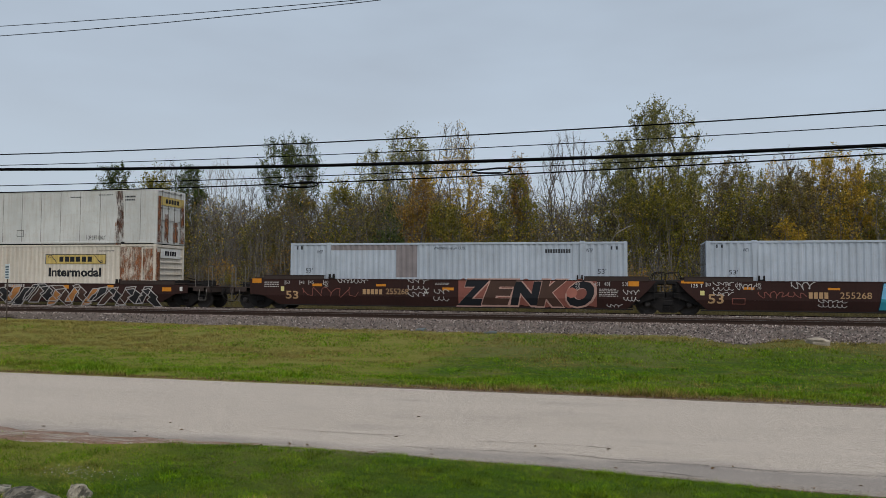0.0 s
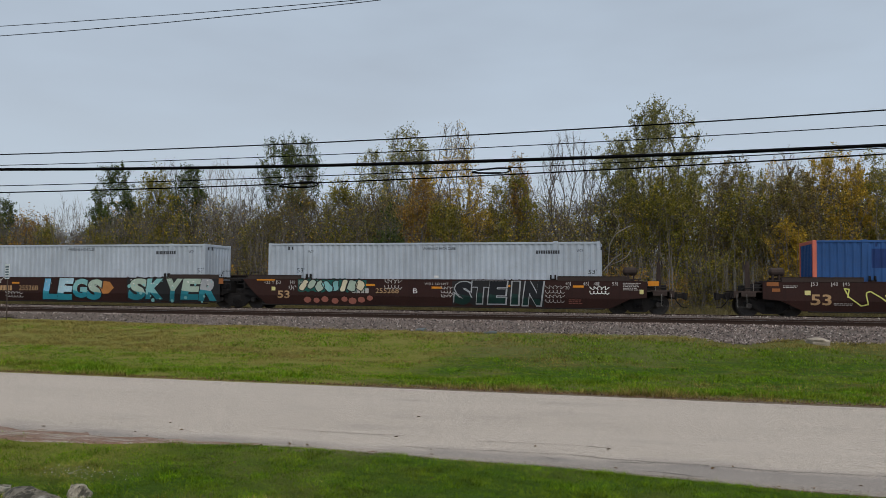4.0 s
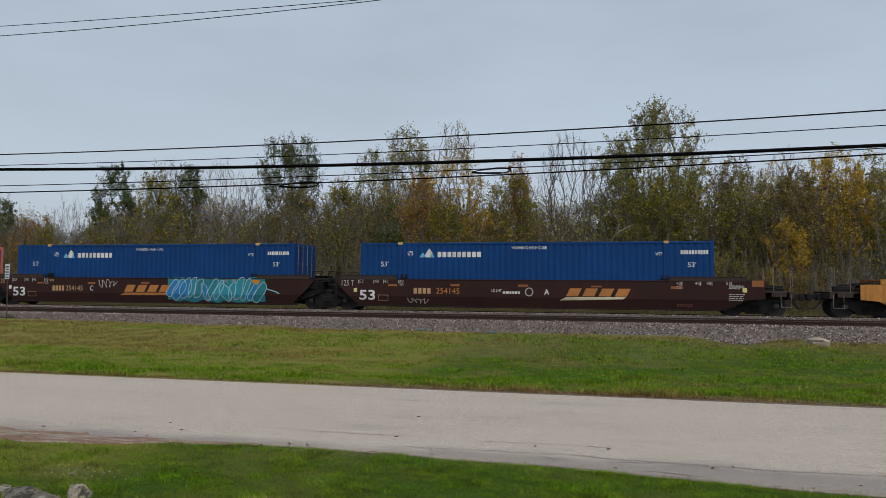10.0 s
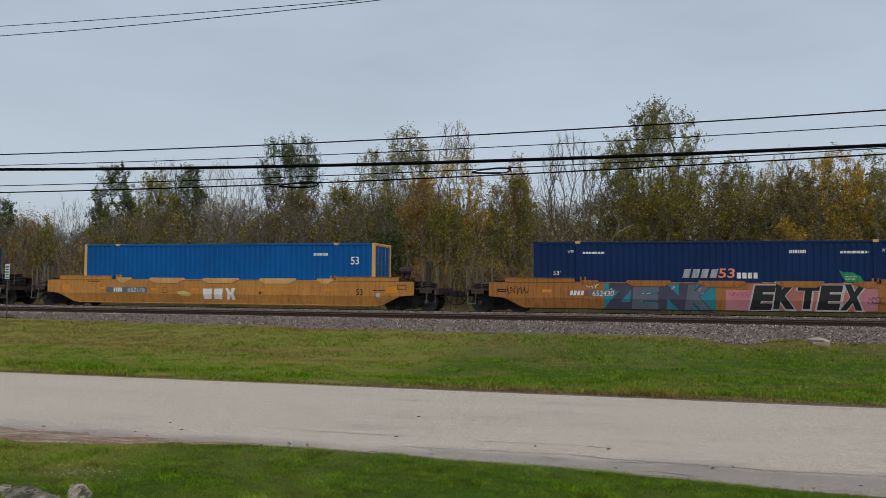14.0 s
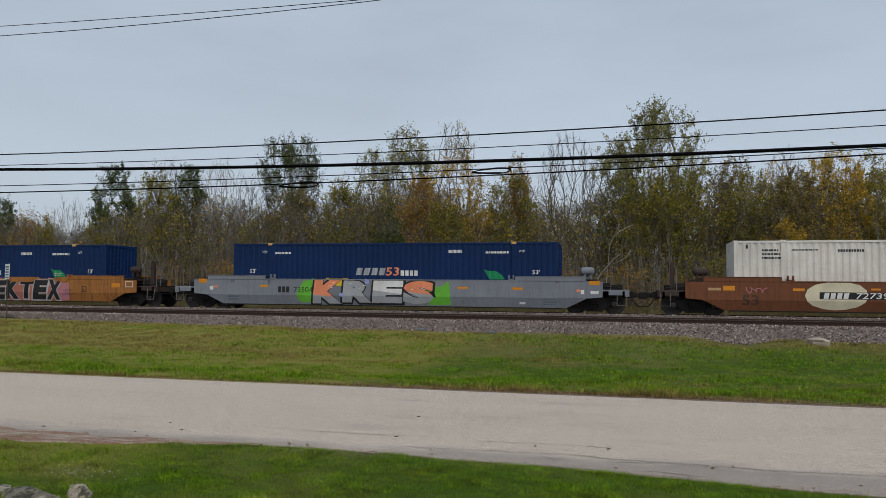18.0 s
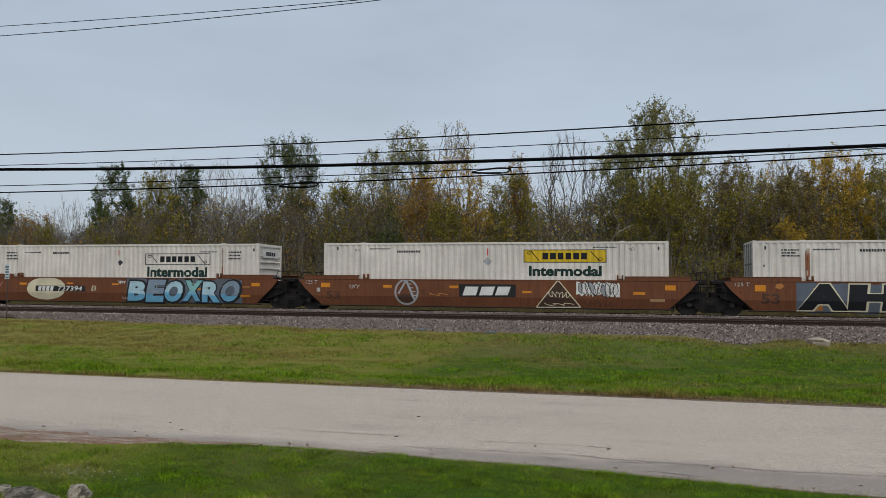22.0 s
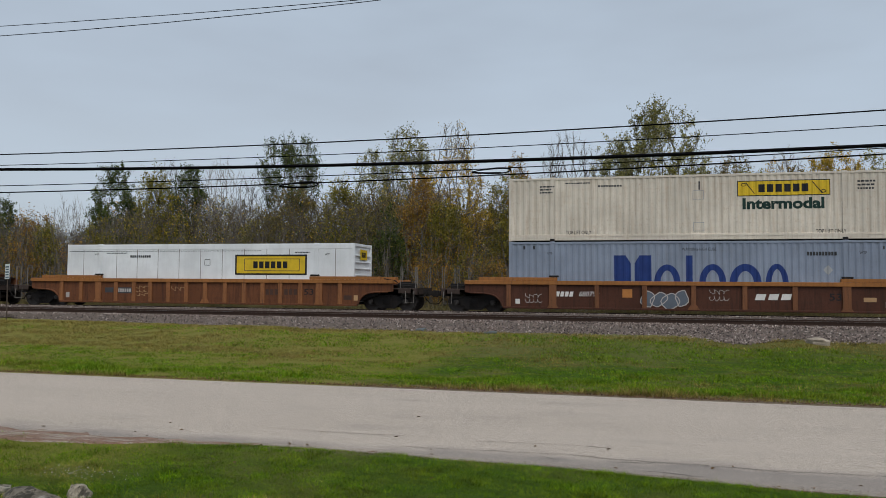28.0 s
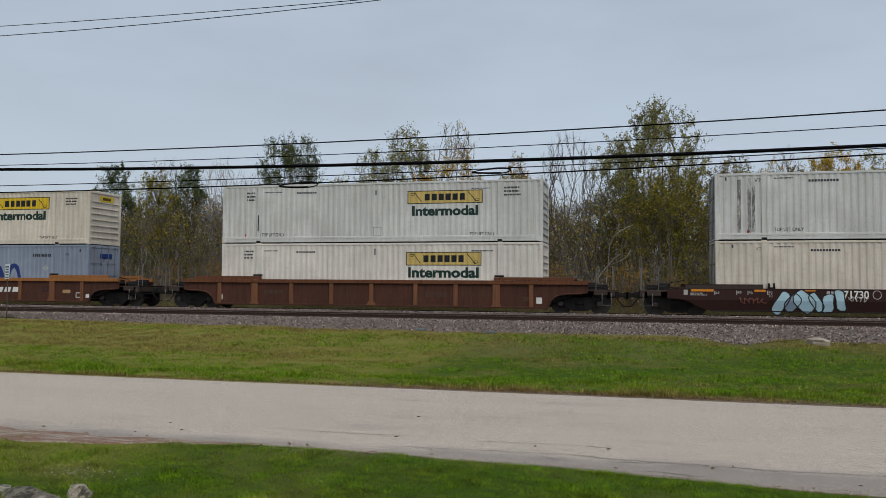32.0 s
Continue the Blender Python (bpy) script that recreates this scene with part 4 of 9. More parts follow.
def frame_mesh(r, base):
    """One cast side frame with its spring nest and bearing jaws."""
    bm = bmesh.new()
    h = base / 2
    for y0, y1 in ((-0.075, 0.075),):
        prism(bm, [(-h - 0.22, r + 0.06), (-h - 0.22, r + 0.17), (-h + 0.2, r + 0.21), (-0.42, r + 0.30), (0.42, r + 0.30), (h - 0.2, r + 0.21), (h + 0.22, r + 0.17), (h + 0.22, r + 0.06),
                   (h + 0.16, r - 0.06), (h + 0.13, r - 0.06), (h + 0.13, r + 0.10), (h - 0.13, r + 0.10), (h - 0.13, r - 0.06), (h - 0.19, r - 0.06), (0.40, 0.17), (0.34, 0.12),
                   (-0.34, 0.12), (-0.40, 0.17), (-h + 0.19, r - 0.06), (-h + 0.13, r - 0.06), (-h + 0.13, r + 0.10), (-h - 0.13, r + 0.10), (-h - 0.13, r - 0.06), (-h - 0.16, r - 0.06)], y0, y1)
    return mesh_of("side_frame", bm, BLACK)


def spring_mesh(r):
    bm = bmesh.new()
    for s in (1,):
        for k in (-0.17, 0.0, 0.17):
            pts = [(k + 0.06 * math.cos(a * 0.9), 0.04 * math.sin(a * 0.9), 0.20 + 0.0098 * a) for a in range(0, 27)]
            tube(bm, pts, 0.014, 4)
    return mesh_of("spring_nest", bm, BLACK)


FRAME = {0.457: frame_mesh(0.457, 1.73), 0.483: frame_mesh(0.483, 1.78)}
SPRING = {r: spring_mesh(r) for r in (0.457, 0.483)}


def bolster_mesh():
    bm = bmesh.new()
    box(bm, -0.2, 0.2, -1.13, 1.13, 0.42, 0.66, 0.03)
    box(bm, -0.6, 0.6, -0.2, 0.2, 0.5, 0.62, 0.02)
    lathe(bm, (0, 0, 0.62), (0, 0, 1), [(0, 0.2), (0.16, 0.2)], 14)
    return mesh_of("bolster", bm, BLACK)


BOLSTER = bolster_mesh()


def truck(parent, u, r=0.457):
    """Four-wheel truck under the car, with turning wheelsets."""
    base = 1.73 if r == 0.457 else 1.78
    ob = share("truck", BOLSTER, parent, pose(u, 0, 0), "black cast four-wheel truck")
    for s in (-1, 1):
        share("side_frame", FRAME[r], ob, pose(0, s * 1.025, 0))
        tagged(share("spring_nest", SPRING[r], ob, pose(0, s * 1.125, 0)), kind="stuff")
    for k in (-1, 1):
        w = share("wheelset", WHEEL[r], ob, pose(k * base / 2, 0, r), "dark steel wheels on an axle")
        WHEELS.append((w, k * base / 2, r))


def post(bm, u, y, z0, z1, r=0.013):
    tube(bm, [(u, y, z0), (u, y, z1)], r, 6)


def coupler_end(car, e, mat, tank=False, brake=False, rise=0.0):
    """Centre sill, end sill with steps and grab irons, coupler and hose at the end e (-1 or 1)."""
    bm = bmesh.new()
    box(bm, min(e * 8.6, e * 11.45), max(e * 8.6, e * 11.45), -0.22, 0.22, 0.72, 1.02, 0.015)
    part("centre_sill", bm, BLACK, car)
    bm = bmesh.new()
    box(bm, min(e * 10.0, e * 11.25), max(e * 10.0, e * 11.25), -1.42, 1.42, 1.04, 1.10, 0.01)
    box(bm, min(e * 11.05, e * 11.25), max(e * 11.05, e * 11.25), -1.45, 1.45, 0.80, 1.10, 0.012)
    box(bm, min(e * 10.35, e * 10.95), max(e * 10.35, e * 10.95), -1.47, -1.40, 0.86, 1.06, 0.01)
    part("end_platform", bm, mat if mat.name == "car_grey" else GRATE, car, "walkway platform and end sill")
    for s in (-1, 1):
        bm = bmesh.new()
        for u, z1 in ((11.18, 2.10), (10.45, 2.14)):
            post(bm, e * u, s * 1.40, 1.08, z1)
        tube(bm, [(e * 11.18, s * 1.40, 2.10), (e * 11.18, s * 1.05, 2.12), (e * 11.18, s * 1.05, 1.08)], 0.013)
        tube(bm, [(e * 10.45, s * 1.40, 2.14), (e * 10.45, s * 1.1, 2.14), (e * 10.45, s * 1.1, 1.4)], 0.013)
        tube(bm, [(e * 11.12, s * 1.47, 0.95), (e * 11.12, s * 1.52, 0.42), (e * 10.72, s * 1.52, 0.42), (e * 10.72, s * 1.47, 0.95)], 0.016)
        part("handrail", bm, GALV, car, "worn steel grab irons and step")
    bm = bmesh.new()
    prism(bm, [(e * 11.3, 0.74), (e * 11.62, 0.76), (e * 11.72, 0.70), (e * 11.88, 0.72), (e * 11.9, 0.98), (e * 11.74, 1.0), (e * 11.62, 0.95), (e * 11.3, 0.96)], -0.13, 0.16)
    box(bm, min(e * 11.7, e * 11.86), max(e * 11.7, e * 11.86), -0.2, -0.08, 0.68, 1.0, 0.02)
    part("coupler", bm, BLACK, car, "rusty black knuckle coupler")
    bm = bmesh.new()
    tube(bm, [(e * 11.3, -0.35, 0.78), (e * 11.45, -0.36, 0.55), (e * 11.62, -0.3, 0.36), (e * 11.85, -0.2, 0.34)], 0.025, 6)
    tube(bm, [(e * 11.28, -1.35, 0.98), (e * 11.32, -1.2, 0.72), (e * 11.38, -0.5, 0.70), (e * 11.5, -0.2, 1.03)], 0.014, 5)
    part("brake_hose", bm, BLACK, car, "hanging black air hose")
    bm = bmesh.new()
    box(bm, min(e * 10.1, e * 10.95), max(e * 10.1, e * 10.95), -0.75, -0.35, 1.08, 1.34, 0.03)
    part("brake_valve", bm, BLACK, car, "dark brake valve on the end platform")
    bm = bmesh.new()
    box(bm, min(e * 9.9, e * 10.4), max(e * 9.9, e * 10.4), 0.2, 0.7, 1.08, 1.42, 0.03)
    part("brake_cylinder", bm, BLACK, car)
    for line, r in (([(e * 9.6, -1.2, 1.2), (e * 10.2, -1.25, 1.24), (e * 10.9, -1.2, 1.2)], 0.03), ([(e * 9.3, -0.4, 1.55), (e * 9.9, -0.5, 1.45), (e * 10.3, -0.8, 1.22)], 0.025)):
        bm = bmesh.new()
        tube(bm, line, r, 5)
        part("brake_pipe", bm, BLACK, car)
    if tank:
        bm = bmesh.new()
        lathe(bm, (e * 9.05, -0.55, 1.93), (e, 0, 0), [(0, 0.05), (0.04, 0.14), (0.1, 0.19), (0.55, 0.19), (0.61, 0.14), (0.65, 0.05)], 16)
        box(bm, min(e * 9.25, e * 9.32), max(e * 9.25, e * 9.32), -0.7, -0.4, 1.56, 1.8)
        box(bm, min(e * 9.5, e * 9.57), max(e * 9.5, e * 9.57), -0.7, -0.4, 1.56, 1.8)
        part("air_tank", bm, mat if mat.name == "car_grey" else GRATE, car, "round air reservoir on the end deck")
    if brake:
        bm = bmesh.new()
        prism(bm, [(e * 10.5, 1.08), (e * 10.72, 1.08), (e * 10.70, 2.2), (e * 10.62, 2.42), (e * 10.54, 2.3)], -0.95, -0.75)
        ring = [(e * 10.76, -0.85 + 0.24 * math.cos(k * 0.3927), 2.16 + 0.24 * math.sin(k * 0.3927)) for k in range(17)]
        tube(bm, ring, 0.016, 5)
        for k in range(3):
            tube(bm, [(e * 10.76, -0.85, 2.16), (e * 10.76, -0.85 + 0.24 * math.cos(k * 2.09), 2.16 + 0.24 * math.sin(k * 2.09))], 0.012, 4)
        part("hand_brake", bm, mat if mat.name == "car_grey" else GRATE, car, "hand brake stand with its wheel")


def artic_end(car, e, mat, own):
    """The end over a shared truck: short deck, black bolster cover, ladder."""
    bm = bmesh.new()
    box(bm, min(e * 8.3, e * 9.72), max(e * 8.3, e * 9.72), -0.45, 0.45, 0.66, 1.02, 0.02)
    box(bm, min(e * 8.9, e * 9.35), max(e * 8.9, e * 9.35), -1.4, 1.4, 1.02, 1.40, 0.02)
    box(bm, min(e * 9.1, e * 9.7), max(e * 9.1, e * 9.7), -0.6, 0.2, 1.35, 1.55, 0.04)
    part("end_casting", bm, BLACK, car, "black articulation casting")
    for s in (-1, 1):
        bm = bmesh.new()
        for du in (0, 0.42):
            post(bm, e * (9.22 + du), s * 1.5, 0.62 if du == 0 else 0.9, 1.9)
        for z in (0.95, 1.25, 1.55, 1.88):
            tube(bm, [(e * 9.22, s * 1.5, z), (e * 9.64, s * 1.5, z)], 0.015, 5)
        tube(bm, [(e * 9.22, s * 1.5, 1.88), (e * 9.1, s * 1.48, 1.6)], 0.015, 5)
        part("ladder", bm, BLACK, car, "black end ladder")
    if own:
        truck(car, e * 9.82, 0.483)


def well_inside(car, mat):
    bm = bmesh.new()
    for s in (-1, 1):
        box(bm, -8.3, 8.3, min(s * 1.33, s * 1.36), max(s * 1.33, s * 1.36), 0.30, 1.10)
    for k in range(9):
        u = -8 + 2.0 * k
        box(bm, u - 0.12, u + 0.12, -1.38, 1.38, 0.29, 0.355)
    part("well_floor", bm, BLACK, car, "open well with cross bearers")
    for e in (-1, 1):
        bm = bmesh.new()
        box(bm, min(e * 8.32, e * 8.38), max(e * 8.32, e * 8.38), -1.45, 1.45, 0.45, 1.42)
        prism(bm, [(e * 8.38, 0.45), (e * 8.38, 1.05), (e * 9.4, 1.05), (e * 9.4, 0.8)], -1.3, 1.3)
        part("bulkhead", bm, BLACK, car)


def smooth_car(name, mat, label, ends=("c", "c"), own=(True, True), top=1.52, tanks=(False, False), brakes=(False, False), pads=False, deck=None, guard=None, black_ends=False):
    """Well car with flat sheeted sides and raised guards at its ends."""
    car = empty("well_car", label, "rail car", "well cars of the train")
    deck, guard = deck or GRATE, guard or GRATE
    tall = top - 1.52
    shape = {"c": ((8.5, 0.27), (9.4, 0.71), (10.1, 0.77), (10.1, top - 0.04)), "a": ((8.05, 0.27), (8.55, 0.71), (8.95, 1.08), (9.3, top - 0.02))}
    lo, hi = shape[ends[0]], shape[ends[1]]
    for s in (-1, 1):
        bm = bmesh.new()
        plate(bm, [(-lo[0][0], 0.27), (hi[0][0], 0.27), (hi[1][0], 0.705), (-lo[1][0], 0.705)], s)
        part("lower_side", bm, mat, car, "lower side sheet drawn in below the crease")
        bm = bmesh.new()
        pts = [(-lo[1][0], 0.71), (hi[1][0], 0.71)] + [hi[2], hi[3]] + [(6.25, top), (-6.25, top)] + [lo_ for lo_ in ((-lo[3][0], lo[3][1]), (-lo[2][0], lo[2][1]))]
        plate(bm, pts, s)
        part("upper_side", bm, mat, car)
        bm = bmesh.new()
        box(bm, -6.2, 6.2, min(s * 1.36, s * 1.56), max(s * 1.36, s * 1.56), top - 0.035, top + 0.012, 0.008)
        part("top_chord", bm, mat, car)
        bm = bmesh.new()
        box(bm, -8.3, 8.3, min(s * 1.30, s * 1.455), max(s * 1.30, s * 1.455), 0.225, 0.275, 0.008)
        part("bottom_chord", bm, BLACK if mat.name != "car_yellow" else mat, car)
        for e, kind in ((-1, ends[0]), (1, ends[1])):
            far = 9.35 if kind == "c" else 9.0
            bm = bmesh.new()
            box(bm, min(e * 6.2, e * far), max(e * 6.2, e * far), min(s * 1.50, s * 1.56), max(s * 1.50, s * 1.56), top - 0.03, top + 0.165, 0.01)
            box(bm, min(e * 6.2, e * far), max(e * 6.2, e * far), min(s * 1.33, s * 1.575), max(s * 1.33, s * 1.575), top + 0.165, top + 0.185, 0.006)
            part("end_guard", bm, guard, car)
        if pads:
            for a, b in ((-5.94, -5.14), (-3.99, -2.06), (-0.96, 0.98), (2.15, 4.07), (5.19, 6.06)):
                bm = bmesh.new()
                prism(bm, [(a, top), (b, top), (b - 0.06, top + 0.095), (a + 0.06, top + 0.095)], s * 1.34, s * 1.565)
                prism(bm, [(a, top), (b, top), (b - 0.3, top - 0.17), (a + 0.3, top - 0.17)], s * 1.546, s * 1.566)
                part("side_pad", bm, PAINT["pad_highlight"] if mat.name == "car_yellow" else mat, car, "raised container guide pad")
    for u in (-5.85, 6.0):
        for s in (-1, 1):
            bm = bmesh.new()
            for k in (-0.1, 0.1):
                prism(bm, [(u + k - 0.035, top), (u + k + 0.035, top), (u + k + 0.03, top + 0.24), (u + k - 0.03, top + 0.24)], s * 1.36, s * 1.5)
            box(bm, u - 0.14, u + 0.14, min(s * 1.36, s * 1.5), max(s * 1.36, s * 1.5), top, top + 0.07)
            part("lock_bracket", bm, BLACK if mat.name == "car_maroon" else mat, car, "container lock bracket")
    well_inside(car, mat)
    for e, kind in ((-1, ends[0]), (1, ends[1])):
        bm = bmesh.new()
        far = 9.95 if kind == "c" else 9.25
        box(bm, min(e * 8.4, e * far), max(e * 8.4, e * far), -1.5, 1.5, top - 0.06, top - 0.02)
        box(bm, min(e * 8.55, e * (far - 0.1)), max(e * 8.55, e * (far - 0.1)), -1.52, -1.0, top + 0.02, top + 0.06)
        for k in range(4):
            u = e * (8.7 + k * (far - 8.9) / 3)
            box(bm, u - 0.02, u + 0.02, -1.5, 1.5, top - 0.02, top + 0.03)
        part("end_deck", bm, deck, car, "dark grated end deck")
    for e, kind, mine, tank, brake in ((-1, ends[0], own[0], tanks[0], brakes[0]), (1, ends[1], own[1], tanks[1], brakes[1])):
        if kind == "c":
            coupler_end(car, e, mat, tank, brake)
            truck(car, e * 9.72)
        else:
            artic_end(car, e, mat, mine)
    return car


def ribbed_car(mat, label, ribs, top=1.49, chord=None):
    """Well car with upright side posts under an orange top chord, and arched ends."""
    car = empty("well_car", label, "rail car", "well cars of the train")
    chord = chord or PAINT["rail_orange"]
    for s in (-1, 1):
        arch = [(8.36, 0.31), (8.40, 0.46), (8.50, 0.62), (8.66, 0.76), (8.9, 0.85), (9.25, 0.89), (9.85, 0.91)]
        pts = [(-8.3, 0.27), (8.3, 0.27)] + arch + [(10.1, 0.95), (10.1, 1.33)] + [(-10.1, 1.33), (-10.1, 0.95)] + [(-u, z) for u, z in reversed(arch)]
        bm = bmesh.new()
        f = [bm.verts.new((u, s * 1.47, z)) for u, z in pts]
        g = [bm.verts.new((u, s * 1.43, z)) for u, z in pts]
        bm.faces.new(f)
        bm.faces.new(g[::-1])
        for i in range(len(pts)):
            j = (i + 1) % len(pts)
            bm.faces.new((f[i], f[j], g[j], g[i]))
        part("side_sheet", bm, mat, car, "rust-streaked side sheet")
        bm = bmesh.new()
        box(bm, -10.1, 10.1, min(s * 1.36, s * 1.565), max(s * 1.36, s * 1.565), 1.31, top, 0.012)
        part("top_chord", bm, chord, car, "faded orange top chord")
        bm = bmesh.new()
        box(bm, -8.3, 8.3, min(s * 1.36, s * 1.55), max(s * 1.36, s * 1.55), 0.22, 0.31, 0.01)
        part("bottom_chord", bm, mat, car)
        for e in (-1, 1):
            bm = bmesh.new()
            tube(bm, [(e * u, s * 1.48, z + 0.015) for u, z in arch] , 0.045, 6)
            part("arch_rim", bm, mat, car)
            bm = bmesh.new()
            box(bm, min(e * 5.85, e * 9.45), max(e * 5.85, e * 9.45), min(s * 1.34, s * 1.52), max(s * 1.34, s * 1.52), top + 0.003, top + 0.15, 0.01)
            part("end_guard", bm, chord, car)
        wide = 0.11 if len(ribs) > 12 else 0.10
        for u in ribs:
            heavy = abs(abs(u) - 6.1) < 0.3
            bm = bmesh.new()
            w = 0.17 if heavy else wide
            box(bm, u - w, u + w, min(s * 1.468, s * 1.548), max(s * 1.468, s * 1.548), 0.30, 1.318, 0.012)
            if heavy or abs(u) < 0.25:
                prism(bm, [(u - 0.25, 0.27), (u + 0.25, 0.27), (u + 0.13, 0.47), (u - 0.13, 0.47)], s * 1.5, s * 1.57)
            # lighter tint stands in for light on the protruding posts
            part("side_post", bm, PAINT["post_lit" if mat.name == "car_rusty" else "post_lit_dull"], car)
    for u in (-6.0, 6.1):
        for s in (-1, 1):
            bm = bmesh.new()
            box(bm, u - 0.22, u + 0.22, min(s * 1.36, s * 1.53), max(s * 1.36, s * 1.53), top + 0.155, top + 0.24, 0.02)
            part("lock_bracket", bm, BLACK, car, "container lock bracket")
    well_inside(car, mat)
    for e in (-1, 1):
        bm = bmesh.new()
        box(bm, min(e * 8.4, e * 10.05), max(e * 8.4, e * 10.05), -1.44, 1.44, 1.24, 1.29)
        part("end_deck", bm, mat, car)
    for e in (-1, 1):
        coupler_end(car, e, mat)
        truck(car, e * 9.72)
    return car


# ---------- containers ----------
def wave_breaks(u0, u1, pitch=0.278):
    """Stations of the pressed side sheet: outer flat, slope, inner flat, slope."""
    n = max(1, round((u1 - u0) / pitch))
    p = (u1 - u0) / n
    out = []
    for i in range(n):
        a = u0 + i * p
        out += [(a, 0.0), (a + p * 0.28, 0.0), (a + p * 0.5, 0.034), (a + p * 0.78, 0.034)]
    return out + [(u1, 0.0)]


CONT_L, CONT_H, CONT_W = 16.154, 2.896, 2.59
BAYS = ((-7.98, -6.20), (-5.98, 5.98), (6.20, 7.98))
WAVE = [wave_breaks(*b) for b in BAYS]


def wave_y(u):
    """How far the pressed sheet lies inside its outermost face."""
    for w in WAVE:
        if w[0][0] <= u <= w[-1][0]:
            return float(np.interp(u, [p[0] for p in w], [p[1] for p in w]))
    return -0.006


def container(mat, label, post_mat=None, smooth=False, lower_band=False, door_end=1, end_style="door", tall_rail=0.11, rod_mat=None, cap_mat=None):
    """A 53-foot box with pressed sides, corner and lifting posts, rails, roof and doors."""
    box_ob = empty("container", label, "shipping container", "containers on the train")
    post_mat, cap_mat = post_mat or mat, cap_mat or mat
    L, W, H = CONT_L / 2, CONT_W / 2, CONT_H
    rim = 0.30 if lower_band else 0.15
    for s in (-1, 1):
        for w, (a, b) in zip(WAVE, BAYS):
            bm = bmesh.new()
            if smooth:
                box(bm, a, b, min(s * (W - 0.04), s * (W - 0.012)), max(s * (W - 0.04), s * (W - 0.012)), rim - 0.01, H - tall_rail + 0.01)
                k = a + 0.9
                while k < b - 0.4:
                    strip = bmesh.new()
                    box(strip, k - 0.012, k + 0.012, min(s * (W - 0.012), s * (W - 0.007)), max(s * (W - 0.012), s * (W - 0.007)), rim, H - tall_rail)
                    part("seam", strip, GALV, box_ob)
                    k += 1.22
            else:
                v = [(bm.verts.new((u, s * (W - 0.012 - d), rim)), bm.verts.new((u, s * (W - 0.012 - d), H - tall_rail))) for u, d in w]
                for p, q in zip(v, v[1:]):
                    bm.faces.new((p[0], q[0], q[1], p[1]))
            part("side_panel", bm, mat, box_ob)
        for u, wd in ((-L + 0.08, 0.08), (L - 0.08, 0.08)):
            bm = bmesh.new()
            box(bm, u - wd, u + wd, min(s * (W - 0.16), s * W), max(s * (W - 0.16), s * W), 0.0, H, 0.008)
            part("corner_post", bm, post_mat, box_ob)
        for u in (-6.09, 6.09):
            bm = bmesh.new()
            box(bm, u - 0.10, u + 0.10, min(s * (W - 0.12), s * (W - 0.004)), max(s * (W - 0.12), s * (W - 0.004)), 0.12, H - 0.05, 0.006)
            part("lifting_post", bm, mat, box_ob)
            bm = bmesh.new()
            box(bm, u - 0.11, u + 0.11, min(s * (W - 0.17), s * (W + 0.008)), max(s * (W - 0.17), s * (W + 0.008)), H - 0.10, H + 0.014, 0.01)
            part("top_casting", bm, cap_mat, box_ob, "steel lifting casting")
            bm = bmesh.new()
            box(bm, u - 0.11, u + 0.11, min(s * (W - 0.17), s * (W + 0.008)), max(s * (W - 0.17), s * (W + 0.008)), -0.004, 0.115, 0.01)
            part("bottom_casting", bm, BLACK, box_ob, "dark lifting casting")
        bm = bmesh.new()
        box(bm, -L + 0.1, L - 0.1, min(s * (W - 0.1), s * (W - 0.002)), max(s * (W - 0.1), s * (W - 0.002)), H - tall_rail, H - 0.012, 0.01)
        part("top_rail", bm, mat, box_ob)
        bm = bmesh.new()
        box(bm, -L + 0.1, L - 0.1, min(s * (W - 0.12), s * (W - 0.002)), max(s * (W - 0.12), s * (W - 0.002)), 0.03, rim, 0.01)
        if lower_band:
            k = -L + 0.7
            while k < L - 0.7:
                box(bm, k, k + 0.62, min(s * (W - 0.004), s * (W + 0.012)), max(s * (W - 0.004), s * (W + 0.012)), rim - 0.10, rim - 0.06)
                k += 0.95
        part("bottom_rail", bm, mat, box_ob)
    bm = bmesh.new()
    n = 58
    v = [(bm.verts.new((-L + 0.08 + (2 * L - 0.16) * i / n, -W + 0.08, H - 0.02 - (0.02 if i % 2 else 0))), bm.verts.new((-L + 0.08 + (2 * L - 0.16) * i / n, W - 0.08, H - 0.02 - (0.02 if i % 2 else 0)))) for i in range(n + 1)]
    for p, q in zip(v, v[1:]):
        bm.faces.new((p[0], q[0], q[1], p[1]))
    part("roof", bm, mat, box_ob)
    bm = bmesh.new()
    box(bm, -L + 0.1, L - 0.1, -W + 0.1, W - 0.1, 0.06, 0.12)
    part("floor_frame", bm, BLACK, box_ob)
    for e in (-1, 1):
        doors = e == door_end and end_style == "door"
        if doors:
            for s in (-1, 1):
                bm = bmesh.new()
                box(bm, min(e * (L - 0.09), e * (L - 0.03)), max(e * (L - 0.09), e * (L - 0.03)), min(0.012 * s, s * (W - 0.13)), max(0.012 * s, s * (W - 0.13)), 0.16, H - 0.14, 0.012)
                for z in (0.8, 1.45, 2.1):
                    box(bm, min(e * (L - 0.03), e * (L - 0.015)), max(e * (L - 0.03), e * (L - 0.015)), min(0.1 * s, s * (W - 0.2)), max(0.1 * s, s * (W - 0.2)), z - 0.2, z + 0.2, 0.006)
                door = part("door", bm, mat, box_ob)
                for y in (0.28, 0.85):
                    bm = bmesh.new()
                    tube(bm, [(e * (L + 0.012), s * y, 0.08), (e * (L + 0.012), s * y, H - 0.08)], 0.018, 6)
